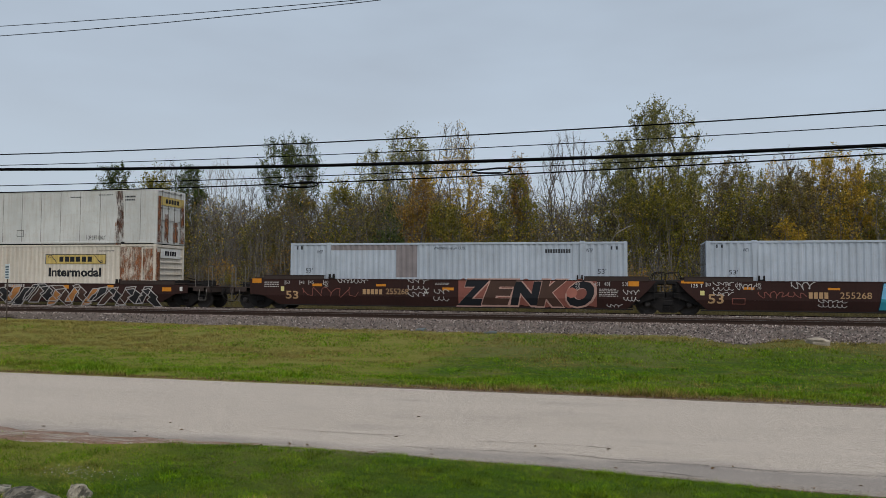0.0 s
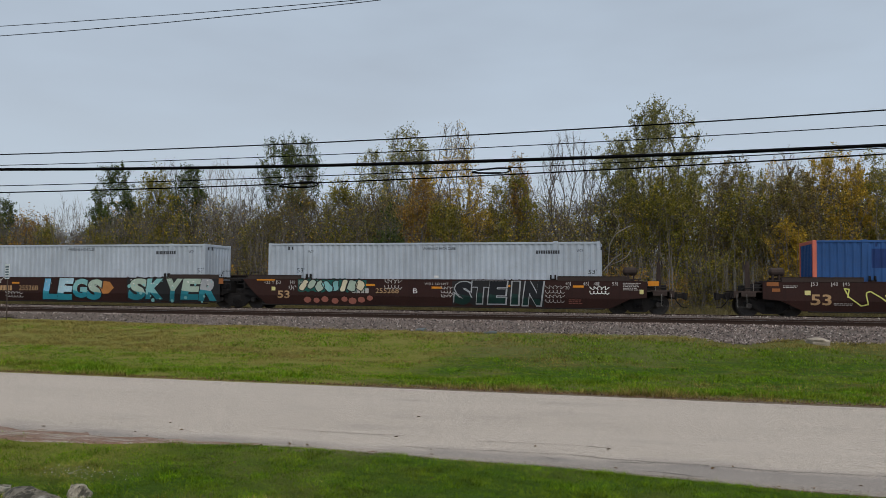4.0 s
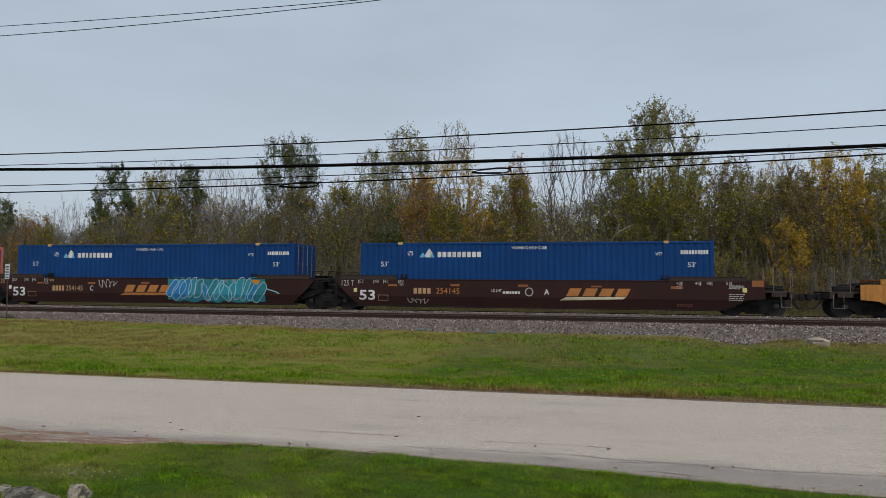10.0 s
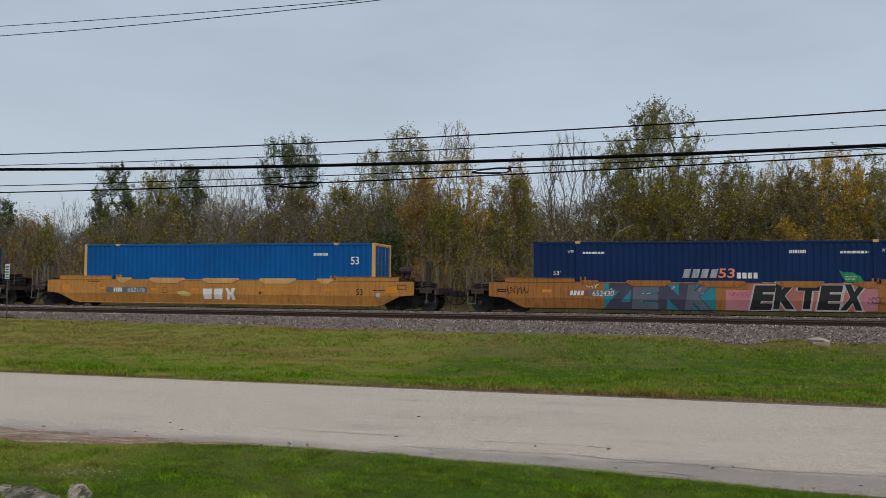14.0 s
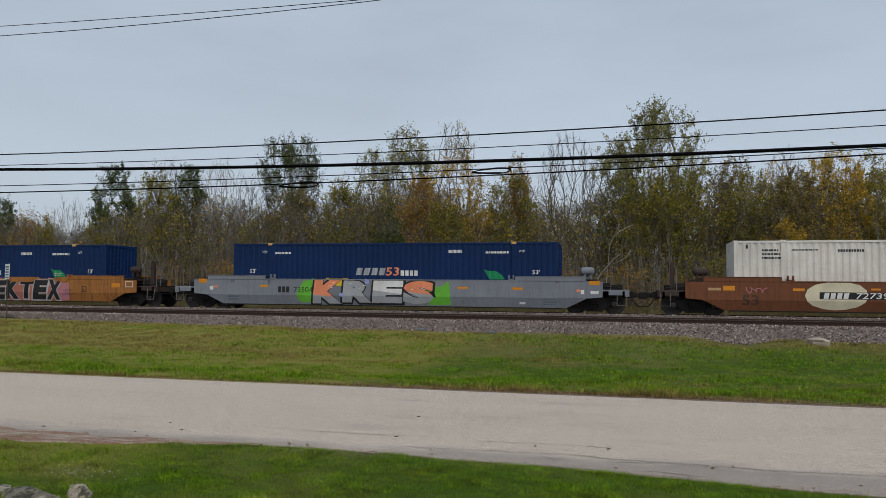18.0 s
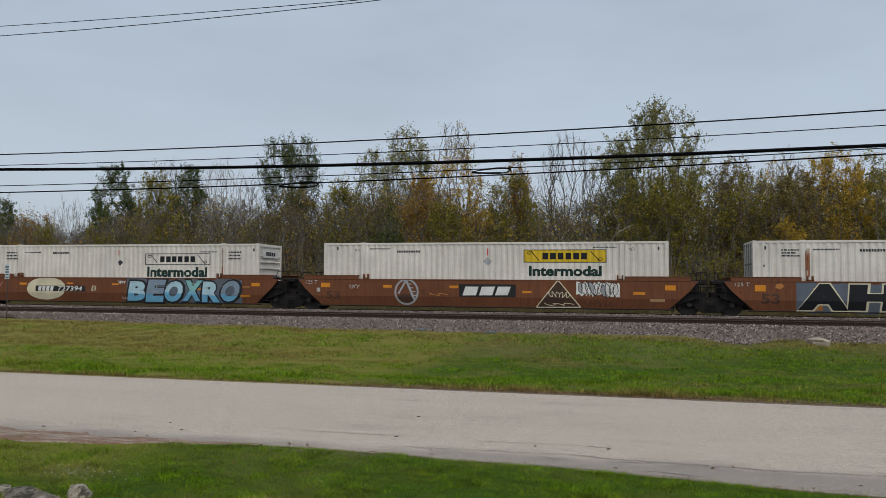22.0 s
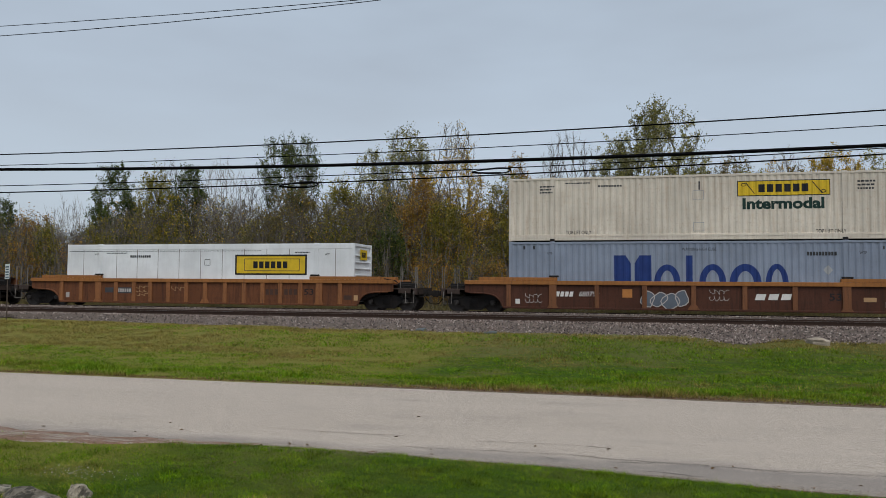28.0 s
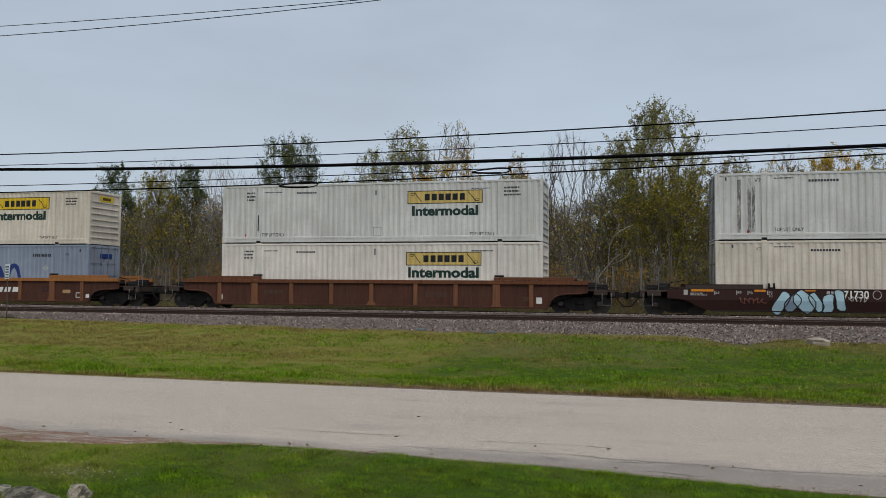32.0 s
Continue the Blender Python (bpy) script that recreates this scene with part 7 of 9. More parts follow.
words(BOXES["g3"], "grey_text", "53'", -6.54, -6.15, 1.46, 1.68)
words(BOXES["g3"], "grey_text", "53'", 7.56, 7.93, 1.44, 1.63)
words(BOXES["g3"], "grey_text", "WTP", -5.96, -5.68, 2.40, 2.54)
words(BOXES["g3"], "grey_text", "WTP", 7.05, 7.33, 2.42, 2.54)
words(BOXES["g3"], "grey_text", "WARNING HIGH CUBE", -0.15, 1.44, 2.54, 2.67)
bars(BOXES["g3"], "grey_text", 10, 5.20, 6.29, 2.35, 2.50)
rect(BOXES["g3"], "grey_text", -7.03, -6.95, 2.57, 2.73, "vent")
rect(BOXES["g3"], "grey_text", -6.83, -6.75, 2.57, 2.73, "vent")
rect(BOXES["g3"], "grey_text", 8.10, 8.17, 2.51, 2.66, "vent")
rect(BOXES["g3"], "grey_text", 8.35, 8.42, 2.51, 2.66, "vent")
# blue boxes on the second three-unit car
words(CARS["n"], "tan", "53", -8.23, -7.43, 0.53, 0.99, bold=0.02)
scrawl(CARS["n"], "neon", -7.06, -3.92, 0.32, 1.46, 41, loops=4, w=0.05)
words(CARS["n"], "neon", "WH", -5.23, -4.76, 0.80, 1.09)
bars(CARS["n"], "gold", 4, -4.14, -1.55, 0.77, 1.13, slant=0.5)
poly(CARS["n"], "gold", ((-4.51, 0.59), (-4.13, 0.73), (-1.73, 0.75), (-1.94, 0.62)), "emblem_band")
spray(CARS["n"], -1.73, 2.95, 0.30, 1.52, 4, "black", ("sky", "azure", "pale_blue", "azure"), 43, rim=0.06, back="deep_blue", shine="pale_blue", lean=0.2, text="NETO", inner="azure")
scrawl(CARS["n"], "white", -3.36, -2.34, 1.26, 1.55, 44, loops=6)
scrawl(CARS["n"], "white", 2.95, 4.85, 1.06, 1.54, 45, loops=7, w=0.045)
words(CARS["n"], "gold", "254145", 3.29, 4.39, 0.84, 1.06)
scrawl(CARS["n"], "dull_white", 3.63, 4.72, 0.40, 0.67, 46, loops=6)
rect(CARS["n"], "dim_orange", -9.94, -9.47, 1.32, 1.49, "reflector")
rect(CARS["n"], "dim_orange", -9.73, -9.41, 1.08, 1.22, "reflector")
rect(CARS["n"], "dim_orange", 6.11, 6.58, 1.18, 1.28, "reflector")
rect(CARS["n"], "dim_orange", 8.25, 8.52, 1.32, 1.49, "reflector")
rect(CARS["n"], "pale_yellow", -8.46, -8.23, 0.95, 1.14, "placard")
words(CARS["n"], "dull_white", "53", -8.15, -7.95, 1.35, 1.50)
rect(CARS["n"], "dull_white", -8.21, -8.17, 1.31, 1.51, "length_mark")
words(CARS["n"], "dull_white", "48", -7.38, -7.18, 1.35, 1.50)
rect(CARS["n"], "dull_white", -7.44, -7.40, 1.31, 1.51, "length_mark")
words(CARS["n"], "dull_white", "45", -6.93, -6.73, 1.36, 1.50)
rect(CARS["n"], "dull_white", -6.99, -6.95, 1.32, 1.52, "length_mark")
words(CARS["n"], "dull_white", "45", 4.24, 4.44, 1.32, 1.47)
rect(CARS["n"], "dull_white", 4.46, 4.50, 1.29, 1.48, "length_mark")
words(CARS["n"], "dull_white", "48", 4.73, 4.92, 1.32, 1.47)
rect(CARS["n"], "dull_white", 4.94, 4.98, 1.30, 1.48, "length_mark")
words(CARS["n"], "dull_white", "53", 5.56, 5.75, 1.33, 1.47)
rect(CARS["n"], "dull_white", 5.78, 5.81, 1.30, 1.49, "length_mark")
small_print(CARS["n"], "dull_white", 5.87, 6.98, 0.92, 1.16, 4, 47)
small_print(CARS["n"], "dull_white", -9.30, -8.60, 1.25, 1.38, 2, 48)
small_print(CARS["n"], "dull_white", -7.34, -6.61, 0.54, 0.65, 2, 49)
rect(BOXES["n"], "deep_blue", -5.81, -3.83, 1.73, 2.53, "overpainted_patch")
poly(BOXES["n"], "deep_blue", ((-3.07, 1.81), (-2.42, 1.82), (-2.42, 1.66), (-0.86, 1.66), (-0.86, 1.82), (-0.42, 1.82), (-0.42, 1.66), (2.89, 1.64), (2.89, 1.21), (-3.06, 1.24)), "overpainted_patch")
rect(BOXES["n"], "white", -0.32, 0.15, 2.34, 2.70, "placard")
rect(BOXES["n"], "deep_blue", 4.57, 5.20, 2.32, 2.55, "marking")
rect(BOXES["n"], "white", 5.10, 5.77, 2.35, 2.52, "marking")
bars(BOXES["n"], "deep_blue", 8, 5.15, 5.72, 2.39, 2.49)
words(BOXES["n"], "white", "53", 6.79, 7.22, 1.90, 2.30, bold=0.01)
rect(BOXES["n"], "dull_white", 6.77, 7.26, 1.43, 1.80, "placard")
rect(BOXES["n"], "rust_spots", 6.25, 6.51, 1.33, 2.72, "rust_stain")
rect(BOXES["n"], "deep_blue", -5.68, -5.59, 2.62, 2.78, "vent")
rect(BOXES["n"], "deep_blue", -5.12, -5.04, 2.61, 2.77, "vent")
rect(BOXES["n"], "deep_blue", 5.03, 5.10, 2.57, 2.72, "vent")
rect(BOXES["n"], "deep_blue", 5.58, 5.65, 2.57, 2.72, "vent")
words(BOXES["m1"], "white", "53'", -7.12, -6.76, 1.76, 2.00)
words(BOXES["m1"], "white", "53'", 6.93, 7.28, 1.75, 1.97)
poly(BOXES["m1"], "sky", ((-5.22, 2.19), (-5.05, 2.43), (-4.89, 2.19)), "emblem")
poly(BOXES["m1"], "white", ((-5.02, 2.19), (-4.75, 2.61), (-4.56, 2.40), (-4.72, 2.19)), "emblem")
poly(BOXES["m1"], "sky", ((-4.72, 2.19), (-4.58, 2.43), (-4.50, 2.19)), "emblem")
bars(BOXES["m1"], "white", 9, -4.36, -2.23, 2.20, 2.45)
words(BOXES["m1"], "white", "WTP", -5.80, -5.53, 2.25, 2.43)
words(BOXES["m1"], "white", "WTP", 5.57, 5.86, 2.25, 2.40)
words(BOXES["m1"], "white", "WARNING HIGH CUBE", -0.83, 0.78, 2.56, 2.70)
bars(BOXES["m1"], "white", 10, 6.62, 7.80, 2.32, 2.49)
rect(BOXES["m1"], "white", -5.75, -5.55, 2.46, 2.48, "marking")
words(BOXES["m2"], "white", "53'", -7.05, -6.68, 1.76, 2.00)
words(BOXES["m2"], "white", "53'", 6.99, 7.34, 1.75, 1.97)
poly(BOXES["m2"], "sky", ((-5.15, 2.19), (-4.98, 2.43), (-4.82, 2.19)), "emblem")
poly(BOXES["m2"], "white", ((-4.95, 2.19), (-4.68, 2.61), (-4.49, 2.40), (-4.65, 2.19)), "emblem")
poly(BOXES["m2"], "sky", ((-4.65, 2.19), (-4.52, 2.43), (-4.43, 2.19)), "emblem")
bars(BOXES["m2"], "white", 9, -4.29, -2.16, 2.20, 2.45)
words(BOXES["m2"], "white", "WTP", -5.73, -5.46, 2.25, 2.43)
words(BOXES["m2"], "white", "WTP", 5.63, 5.92, 2.25, 2.40)
words(BOXES["m2"], "white", "WARNING HIGH CUBE", -0.76, 0.85, 2.56, 2.70)
bars(BOXES["m2"], "white", 10, 6.68, 7.86, 2.32, 2.49)
rect(BOXES["m2"], "white", -5.68, -5.48, 2.46, 2.48, "marking")
words(CARS["m1"], "tan", "125 T", -9.00, -8.37, 1.19, 1.44)
words(CARS["m1"], "white", "53", -8.10, -7.31, 0.53, 1.01, bold=0.02)
bars(CARS["m1"], "tan", 4, -5.63, -4.86, 0.82, 1.09)
words(CARS["m1"], "tan", "254145", -4.78, -3.75, 0.83, 1.10)
words(CARS["m1"], "white", "C", -3.31, -3.10, 0.84, 1.10)
scrawl(CARS["m1"], "dull_white", -2.83, -1.72, 0.93, 1.50, 51, loops=5, w=0.035)
bars(CARS["m1"], "gold", 4, -1.35, 1.34, 0.80, 1.16, slant=0.5)
poly(CARS["m1"], "gold", ((-1.54, 0.63), (-1.25, 0.75), (1.22, 0.77), (1.34, 0.64)), "emblem_band")
spray(CARS["m1"], 1.37, 6.57, 0.32, 1.56, 7, "pale_blue", ("turquoise", "teal", "azure"), 52, rim=0.022, back="teal", lean=0.25, curl=0.5)
scrawl(CARS["m1"], "aqua", 6.48, 7.23, 0.70, 1.38, 53, loops=1, w=0.05)
rect(CARS["m1"], "dim_orange", -6.58, -6.13, 1.19, 1.27, "reflector")
rect(CARS["m1"], "dim_orange", -3.45, -2.99, 1.18, 1.29, "reflector")
rect(CARS["m1"], "dim_orange", -0.26, 0.20, 1.21, 1.31, "reflector")
rect(CARS["m1"], "orange", 5.96, 6.39, 1.28, 1.45, "reflector")
rect(CARS["m1"], "white", -8.36, -8.19, 0.90, 1.09, "placard")
outline(CARS["m1"], "tan", -7.14, -6.63, 0.51, 0.78, 0.02)
words(CARS["m1"], "dull_white", "53", -8.08, -7.88, 1.32, 1.47)
rect(CARS["m1"], "dull_white", -8.14, -8.10, 1.28, 1.48, "length_mark")
words(CARS["m1"], "dull_white", "48", -7.31, -7.12, 1.33, 1.47)
rect(CARS["m1"], "dull_white", -7.37, -7.33, 1.29, 1.49, "length_mark")
words(CARS["m1"], "dull_white", "45", -6.83, -6.64, 1.33, 1.48)
rect(CARS["m1"], "dull_white", -6.89, -6.85, 1.29, 1.49, "length_mark")
words(CARS["m1"], "dull_white", "40", -6.08, -5.88, 1.33, 1.48)
rect(CARS["m1"], "dull_white", -6.13, -6.10, 1.29, 1.49, "length_mark")
words(CARS["m1"], "dull_white", "20", -6.08, -5.88, 1.17, 1.31)
words(CARS["m1"], "dull_white", "45", 4.36, 4.55, 1.32, 1.47)
rect(CARS["m1"], "dull_white", 4.58, 4.61, 1.29, 1.48, "length_mark")
words(CARS["m1"], "dull_white", "48", 4.84, 5.03, 1.32, 1.47)
rect(CARS["m1"], "dull_white", 5.06, 5.09, 1.30, 1.48, "length_mark")
words(CARS["m1"], "dull_white", "53", 5.63, 5.82, 1.33, 1.47)
rect(CARS["m1"], "dull_white", 5.85, 5.88, 1.30, 1.49, "length_mark")
small_print(CARS["m1"], "dull_white", 4.86, 5.82, 0.88, 1.15, 4, 54)
small_print(CARS["m1"], "brick", 4.77, 5.51, 0.46, 0.61, 2, 55)
small_print(CARS["m1"], "tan", -5.80, -5.41, 1.32, 1.46, 2, 56)
words(CARS["m2"], "dull_white", "125 T", -8.93, -8.29, 1.20, 1.47)
words(CARS["m2"], "white", "53", -8.03, -7.24, 0.53, 1.01, bold=0.02)
outline(CARS["m2"], "tan", -7.09, -6.59, 0.51, 0.78, 0.02)
bars(CARS["m2"], "tan", 4, -5.37, -4.49, 0.85, 1.12)
words(CARS["m2"], "gold", "254145", -4.25, -3.14, 0.86, 1.13)
words(CARS["m2"], "white", "LD LMT", -1.63, -1.16, 0.96, 1.09)
small_print(CARS["m2"], "white", -1.11, -0.20, 0.89, 1.10, 1, 61)
ring_mark(CARS["m2"], "white", -0.07, 0.26, 0.80, 1.16)
words(CARS["m2"], "white", "A", 0.77, 1.00, 0.86, 1.11, bold=0.02)
bars(CARS["m2"], "gold", 4, 1.66, 4.49, 0.81, 1.16, slant=0.5)
poly(CARS["m2"], "cream", ((1.46, 0.61), (1.76, 0.77), (4.37, 0.79), (4.25, 0.69)), "emblem_band")
scrawl(CARS["m2"], "dull_white", -5.67, -4.65, 0.35, 0.69, 62, loops=5)
rect(CARS["m2"], "dim_orange", -6.59, -6.15, 1.19, 1.29, "reflector")
rect(CARS["m2"], "dim_orange", -3.57, -3.14, 1.21, 1.31, "reflector")
rect(CARS["m2"], "dim_orange", -0.41, 0.03, 1.21, 1.31, "reflector")
rect(CARS["m2"], "dim_orange", 6.26, 6.77, 1.16, 1.28, "reflector")
rect(CARS["m2"], "dim_orange", 9.57, 10.05, 1.28, 1.55, "reflector")
rect(CARS["m2"], "dim_orange", 2.85, 3.32, 1.21, 1.28, "reflector")
rect(CARS["m2"], "pale_yellow", 9.19, 9.37, 1.04, 1.23, "placard")
words(CARS["m2"], "dull_white", "53", -8.04, -7.84, 1.35, 1.50)
rect(CARS["m2"], "dull_white", -8.09, -8.05, 1.31, 1.51, "length_mark")
words(CARS["m2"], "dull_white", "48", -7.27, -7.07, 1.35, 1.50)
rect(CARS["m2"], "dull_white", -7.33, -7.29, 1.31, 1.51, "length_mark")
words(CARS["m2"], "dull_white", "45", -6.79, -6.60, 1.36, 1.50)
rect(CARS["m2"], "dull_white", -6.85, -6.81, 1.32, 1.52, "length_mark")
words(CARS["m2"], "dull_white", "40", -6.04, -5.84, 1.36, 1.51)
rect(CARS["m2"], "dull_white", -6.09, -6.05, 1.32, 1.52, "length_mark")
words(CARS["m2"], "dull_white", "20", -6.04, -5.84, 1.20, 1.33)
words(CARS["m2"], "dull_white", "40", 6.49, 6.68, 1.33, 1.48)
rect(CARS["m2"], "dull_white", 6.70, 6.74, 1.31, 1.49, "length_mark")
words(CARS["m2"], "dull_white", "20", 6.49, 6.68, 1.16, 1.31)
words(CARS["m2"], "dull_white", "45", 7.26, 7.45, 1.34, 1.48)
rect(CARS["m2"], "dull_white", 7.47, 7.51, 1.31, 1.50, "length_mark")
words(CARS["m2"], "dull_white", "48", 7.73, 7.91, 1.34, 1.49)
rect(CARS["m2"], "dull_white", 7.94, 7.97, 1.32, 1.50, "length_mark")
words(CARS["m2"], "dull_white", "53", 8.53, 8.71, 1.35, 1.49)
rect(CARS["m2"], "dull_white", 8.74, 8.77, 1.32, 1.50, "length_mark")
small_print(CARS["m2"], "white", 8.64, 9.28, 1.18, 1.35, 4, 63)
small_print(CARS["m2"], "dull_white", 8.64, 9.37, 0.68, 1.01, 4, 64)
small_print(CARS["m2"], "brick", 6.51, 7.26, 0.41, 0.53, 2, 65)
rect(CARS["m2"], "pale_yellow", -8.32, -8.15, 0.90, 1.09, "placard")
# single yellow and grey cars
rect(CARS["y"], "slate", -6.50, -4.10, 0.76, 1.04, "number_board")
bars(CARS["y"], "white", 4, -6.08, -5.55, 0.80, 1.01, lift=0.009)
words(CARS["y"], "white", "652176", -5.25, -4.25, 0.80, 1.00, slant=0.15, lift=0.009)
words(CARS["y"], "ink", "53", 7.23, 7.56, 0.74, 1.04, bold=0.01)
poly(CARS["y"], "white", ((-0.93, 1.00), (-0.40, 1.00), (-0.45, 0.47), (-0.86, 0.46)), "emblem")
poly(CARS["y"], "white", ((-0.31, 1.00), (0.19, 1.01), (0.14, 0.47), (-0.28, 0.47)), "emblem")
poly(CARS["y"], "white", ((0.32, 1.03), (0.46, 1.03), (0.66, 0.77), (0.52, 0.45), (0.39, 0.45), (0.46, 0.77)), "emblem")
poly(CARS["y"], "white", ((0.68, 1.04), (0.87, 1.04), (0.77, 0.77), (0.88, 0.46), (0.69, 0.45), (0.60, 0.77)), "emblem", 0.008)
rect(CARS["y"], "orange", -9.20, -8.76, 0.87, 1.12, "reflector")
rect(CARS["y"], "orange", 8.73, 9.27, 0.88, 1.16, "reflector")
rect(CARS["y"], "orange", -6.90, -6.56, 0.92, 1.03, "reflector")
rect(CARS["y"], "orange", -3.87, -3.43, 0.89, 1.00, "reflector")
rect(CARS["y"], "orange", -1.57, -1.15, 0.91, 1.02, "reflector")
rect(CARS["y"], "orange", 2.15, 2.61, 0.92, 1.02, "reflector")
rect(CARS["y"], "orange", 5.58, 6.09, 0.95, 1.05, "reflector")
outline(CARS["y"], "ink", -3.20, -2.94, 0.76, 1.03, 0.02)
rect(CARS["y"], "dull_white", 8.23, 8.43, 0.65, 0.85, "placard")
outline(CARS["y"], "ink", 9.29, 9.73, 1.04, 1.26, 0.03)
small_print(CARS["y"], "dark_rust", -7.60, -6.84, 1.30, 1.41, 1, 71)
rect(CARS["y"], "dark_rust", 2.15, 2.29, 0.74, 0.87, "stain")
rect(CARS["y"], "dark_rust", 8.06, 8.68, 0.95, 1.00, "stain")
poly(CARS["y"], "faded_yellow", ((-2.43, 0.82), (-2.00, 0.88), (-1.71, 0.80), (-1.57, 0.69), (-1.71, 0.59), (-2.14, 0.63)), "stain")
words(BOXES["y"], "white", "53", 6.85, 7.26, 1.85, 2.23, bold=0.01)
bars(BOXES["y"], "white", 10, 4.91, 5.67, 2.28, 2.41)
bars(CARS["u1"], "white", 4, -6.45, -5.81, 0.85, 1.06, slant=0.2)
rect(CARS["u1"], "brick", -6.53, -5.62, 0.82, 1.08, "number_board")
rect(CARS["u1"], "slate", -5.60, -4.50, 0.83, 1.09, "number_board")
words(CARS["u1"], "white", "652430", -5.44, -4.52, 0.83, 1.07, slant=0.15, lift=0.009)
scrawl(CARS["u1"], "ink", -9.28, -8.32, 0.82, 1.30, 72, loops=6, w=0.025)
scrawl(CARS["u1"], "cream", -5.73, -5.20, 1.14, 1.40, 73, loops=4)
spray(CARS["u1"], -4.84, -0.32, 0.17, 1.42, 7, "purple", ("purple", "slate", "purple", "slate"), 74, rim=0.05, back="teal", shine="silver", lean=0.1, text="ZENK")
rect(CARS["u1"], "rose", 0.17, 1.31, 0.25, 1.14, "mural_ground")
rect(CARS["u1"], "rose", 5.17, 6.08, 0.32, 1.23, "mural_ground")
spray(CARS["u1"], 1.24, 5.58, 0.24, 1.48, 6, "dull_white", ("black", "black", "ink"), 75, rim=0.045, back="pink", text="EKTEX", fat=1.1)
scrawl(CARS["u1"], "red", 0.27, 1.14, 0.84, 1.09, 76, loops=5, w=0.02)
scrawl(CARS["u1"], "purple", 5.67, 6.26, 0.59, 0.92, 77, lines=2, loops=4, w=0.02)
words(CARS["u1"], "ink", "53", 6.84, 7.15, 0.74, 1.07, bold=0.01)
rect(CARS["u1"], "orange", -7.66, -7.23, 0.97, 1.10, "reflector")
rect(CARS["u1"], "orange", 8.64, 9.14, 1.02, 1.23, "reflector")
outline(CARS["u1"], "white", 9.46, 9.89, 1.03, 1.33, 0.03)
rect(CARS["u1"], "orange", -4.31, -3.90, 0.95, 1.07, "reflector")
rect(CARS["u1"], "orange", -1.69, -1.26, 0.95, 1.07, "reflector")
rect(CARS["u1"], "orange", 2.15, 2.57, 0.93, 1.03, "reflector")
outline(CARS["u1"], "ink", -9.70, -9.31, 0.97, 1.11, 0.05)
bars(BOXES["u1"], "silver", 4, -1.63, -0.13, 1.29, 1.67, slant=0.25)
words(BOXES["u1"], "salmon", "53", -0.10, 0.56, 1.29, 1.70, slant=0.1, bold=0.02)
bars(BOXES["u1"], "white", 4, 0.63, 1.53, 1.27, 1.52)
poly(BOXES["u1"], "leaf", ((4.68, 1.63), (4.89, 1.54), (5.21, 1.54), (5.49, 1.39), (5.64, 1.15), (4.96, 1.12), (4.82, 1.34)), "leaf_emblem")
words(BOXES["u1"], "white", "53'", -7.18, -6.86, 1.39, 1.58, bold=0.01)
words(BOXES["u1"], "white", "53'", 6.96, 7.27, 1.37, 1.59, bold=0.01)
words(BOXES["u1"], "white", "WTP", -6.54, -6.27, 2.37, 2.50)
words(BOXES["u1"], "white", "WTP", 6.32, 6.59, 2.39, 2.53)
small_print(BOXES["u1"], "white", -5.87, -4.73, 2.34, 2.52, 1, 81)
small_print(BOXES["u1"], "white", 4.74, 5.86, 2.34, 2.54, 1, 82)
bars(BOXES["u1"], "white", 10, 2.76, 3.43, 2.35, 2.49)
small_print(BOXES["u1"], "dull_white", 4.93, 5.44, 1.24, 1.44, 2, 83)
bars(BOXES["u2"], "silver", 4, -1.64, -0.10, 1.34, 1.69, slant=0.25)
words(BOXES["u2"], "salmon", "53", -0.08, 0.57, 1.32, 1.72, slant=0.1, bold=0.02)
bars(BOXES["u2"], "white", 4, 0.64, 1.55, 1.32, 1.57)
poly(BOXES["u2"], "leaf", ((4.69, 1.63), (4.93, 1.56), (5.23, 1.56), (5.50, 1.41), (5.69, 1.17), (4.97, 1.17), (4.83, 1.39)), "leaf_emblem")
words(BOXES["u2"], "white", "53'", -7.18, -6.85, 1.42, 1.63, bold=0.01)
words(BOXES["u2"], "white", "53'", 6.94, 7.28, 1.42, 1.61, bold=0.01)
words(BOXES["u2"], "white", "WTP", -6.50, -6.26, 2.40, 2.53)
words(BOXES["u2"], "white", "WTP", 6.32, 6.59, 2.41, 2.53)
small_print(BOXES["u2"], "white", -5.83, -4.76, 2.37, 2.55, 1, 84)
small_print(BOXES["u2"], "white", 4.77, 5.91, 2.37, 2.56, 1, 85)
bars(BOXES["u2"], "white", 10, 3.00, 3.64, 2.40, 2.54)
bars(CARS["u2"], "black", 3, -5.53, -4.89, 0.85, 1.14)
words(CARS["u2"], "black", "73504", -4.68, -3.69, 0.86, 1.12)
poly(CARS["u2"], "lime", ((-4.52, 0.89), (-4.18, 1.40), (-3.66, 1.54), (-3.40, 1.15), (-3.27, 0.39), (-4.31, 0.37), (-4.52, 0.63)), "mural_ground")
poly(CARS["u2"], "lime", ((1.72, 1.54), (2.20, 1.32), (2.67, 1.15), (3.10, 1.45), (3.19, 0.35), (2.19, 0.31)), "mural_ground")
spray(CARS["u2"], -3.66, 2.38, 0.27, 1.53, 5, "black", ("salmon", "silver", "white", "salmon", "silver"), 91, rim=0.05, lean=0.1, shine="white", text="KRES", fat=1.2, inner="silver")
poly(CARS["u2"], "yellow", ((-3.02, 1.57), (-1.87, 1.55), (-1.99, 1.11), (-2.76, 1.26)), "mural_ground")
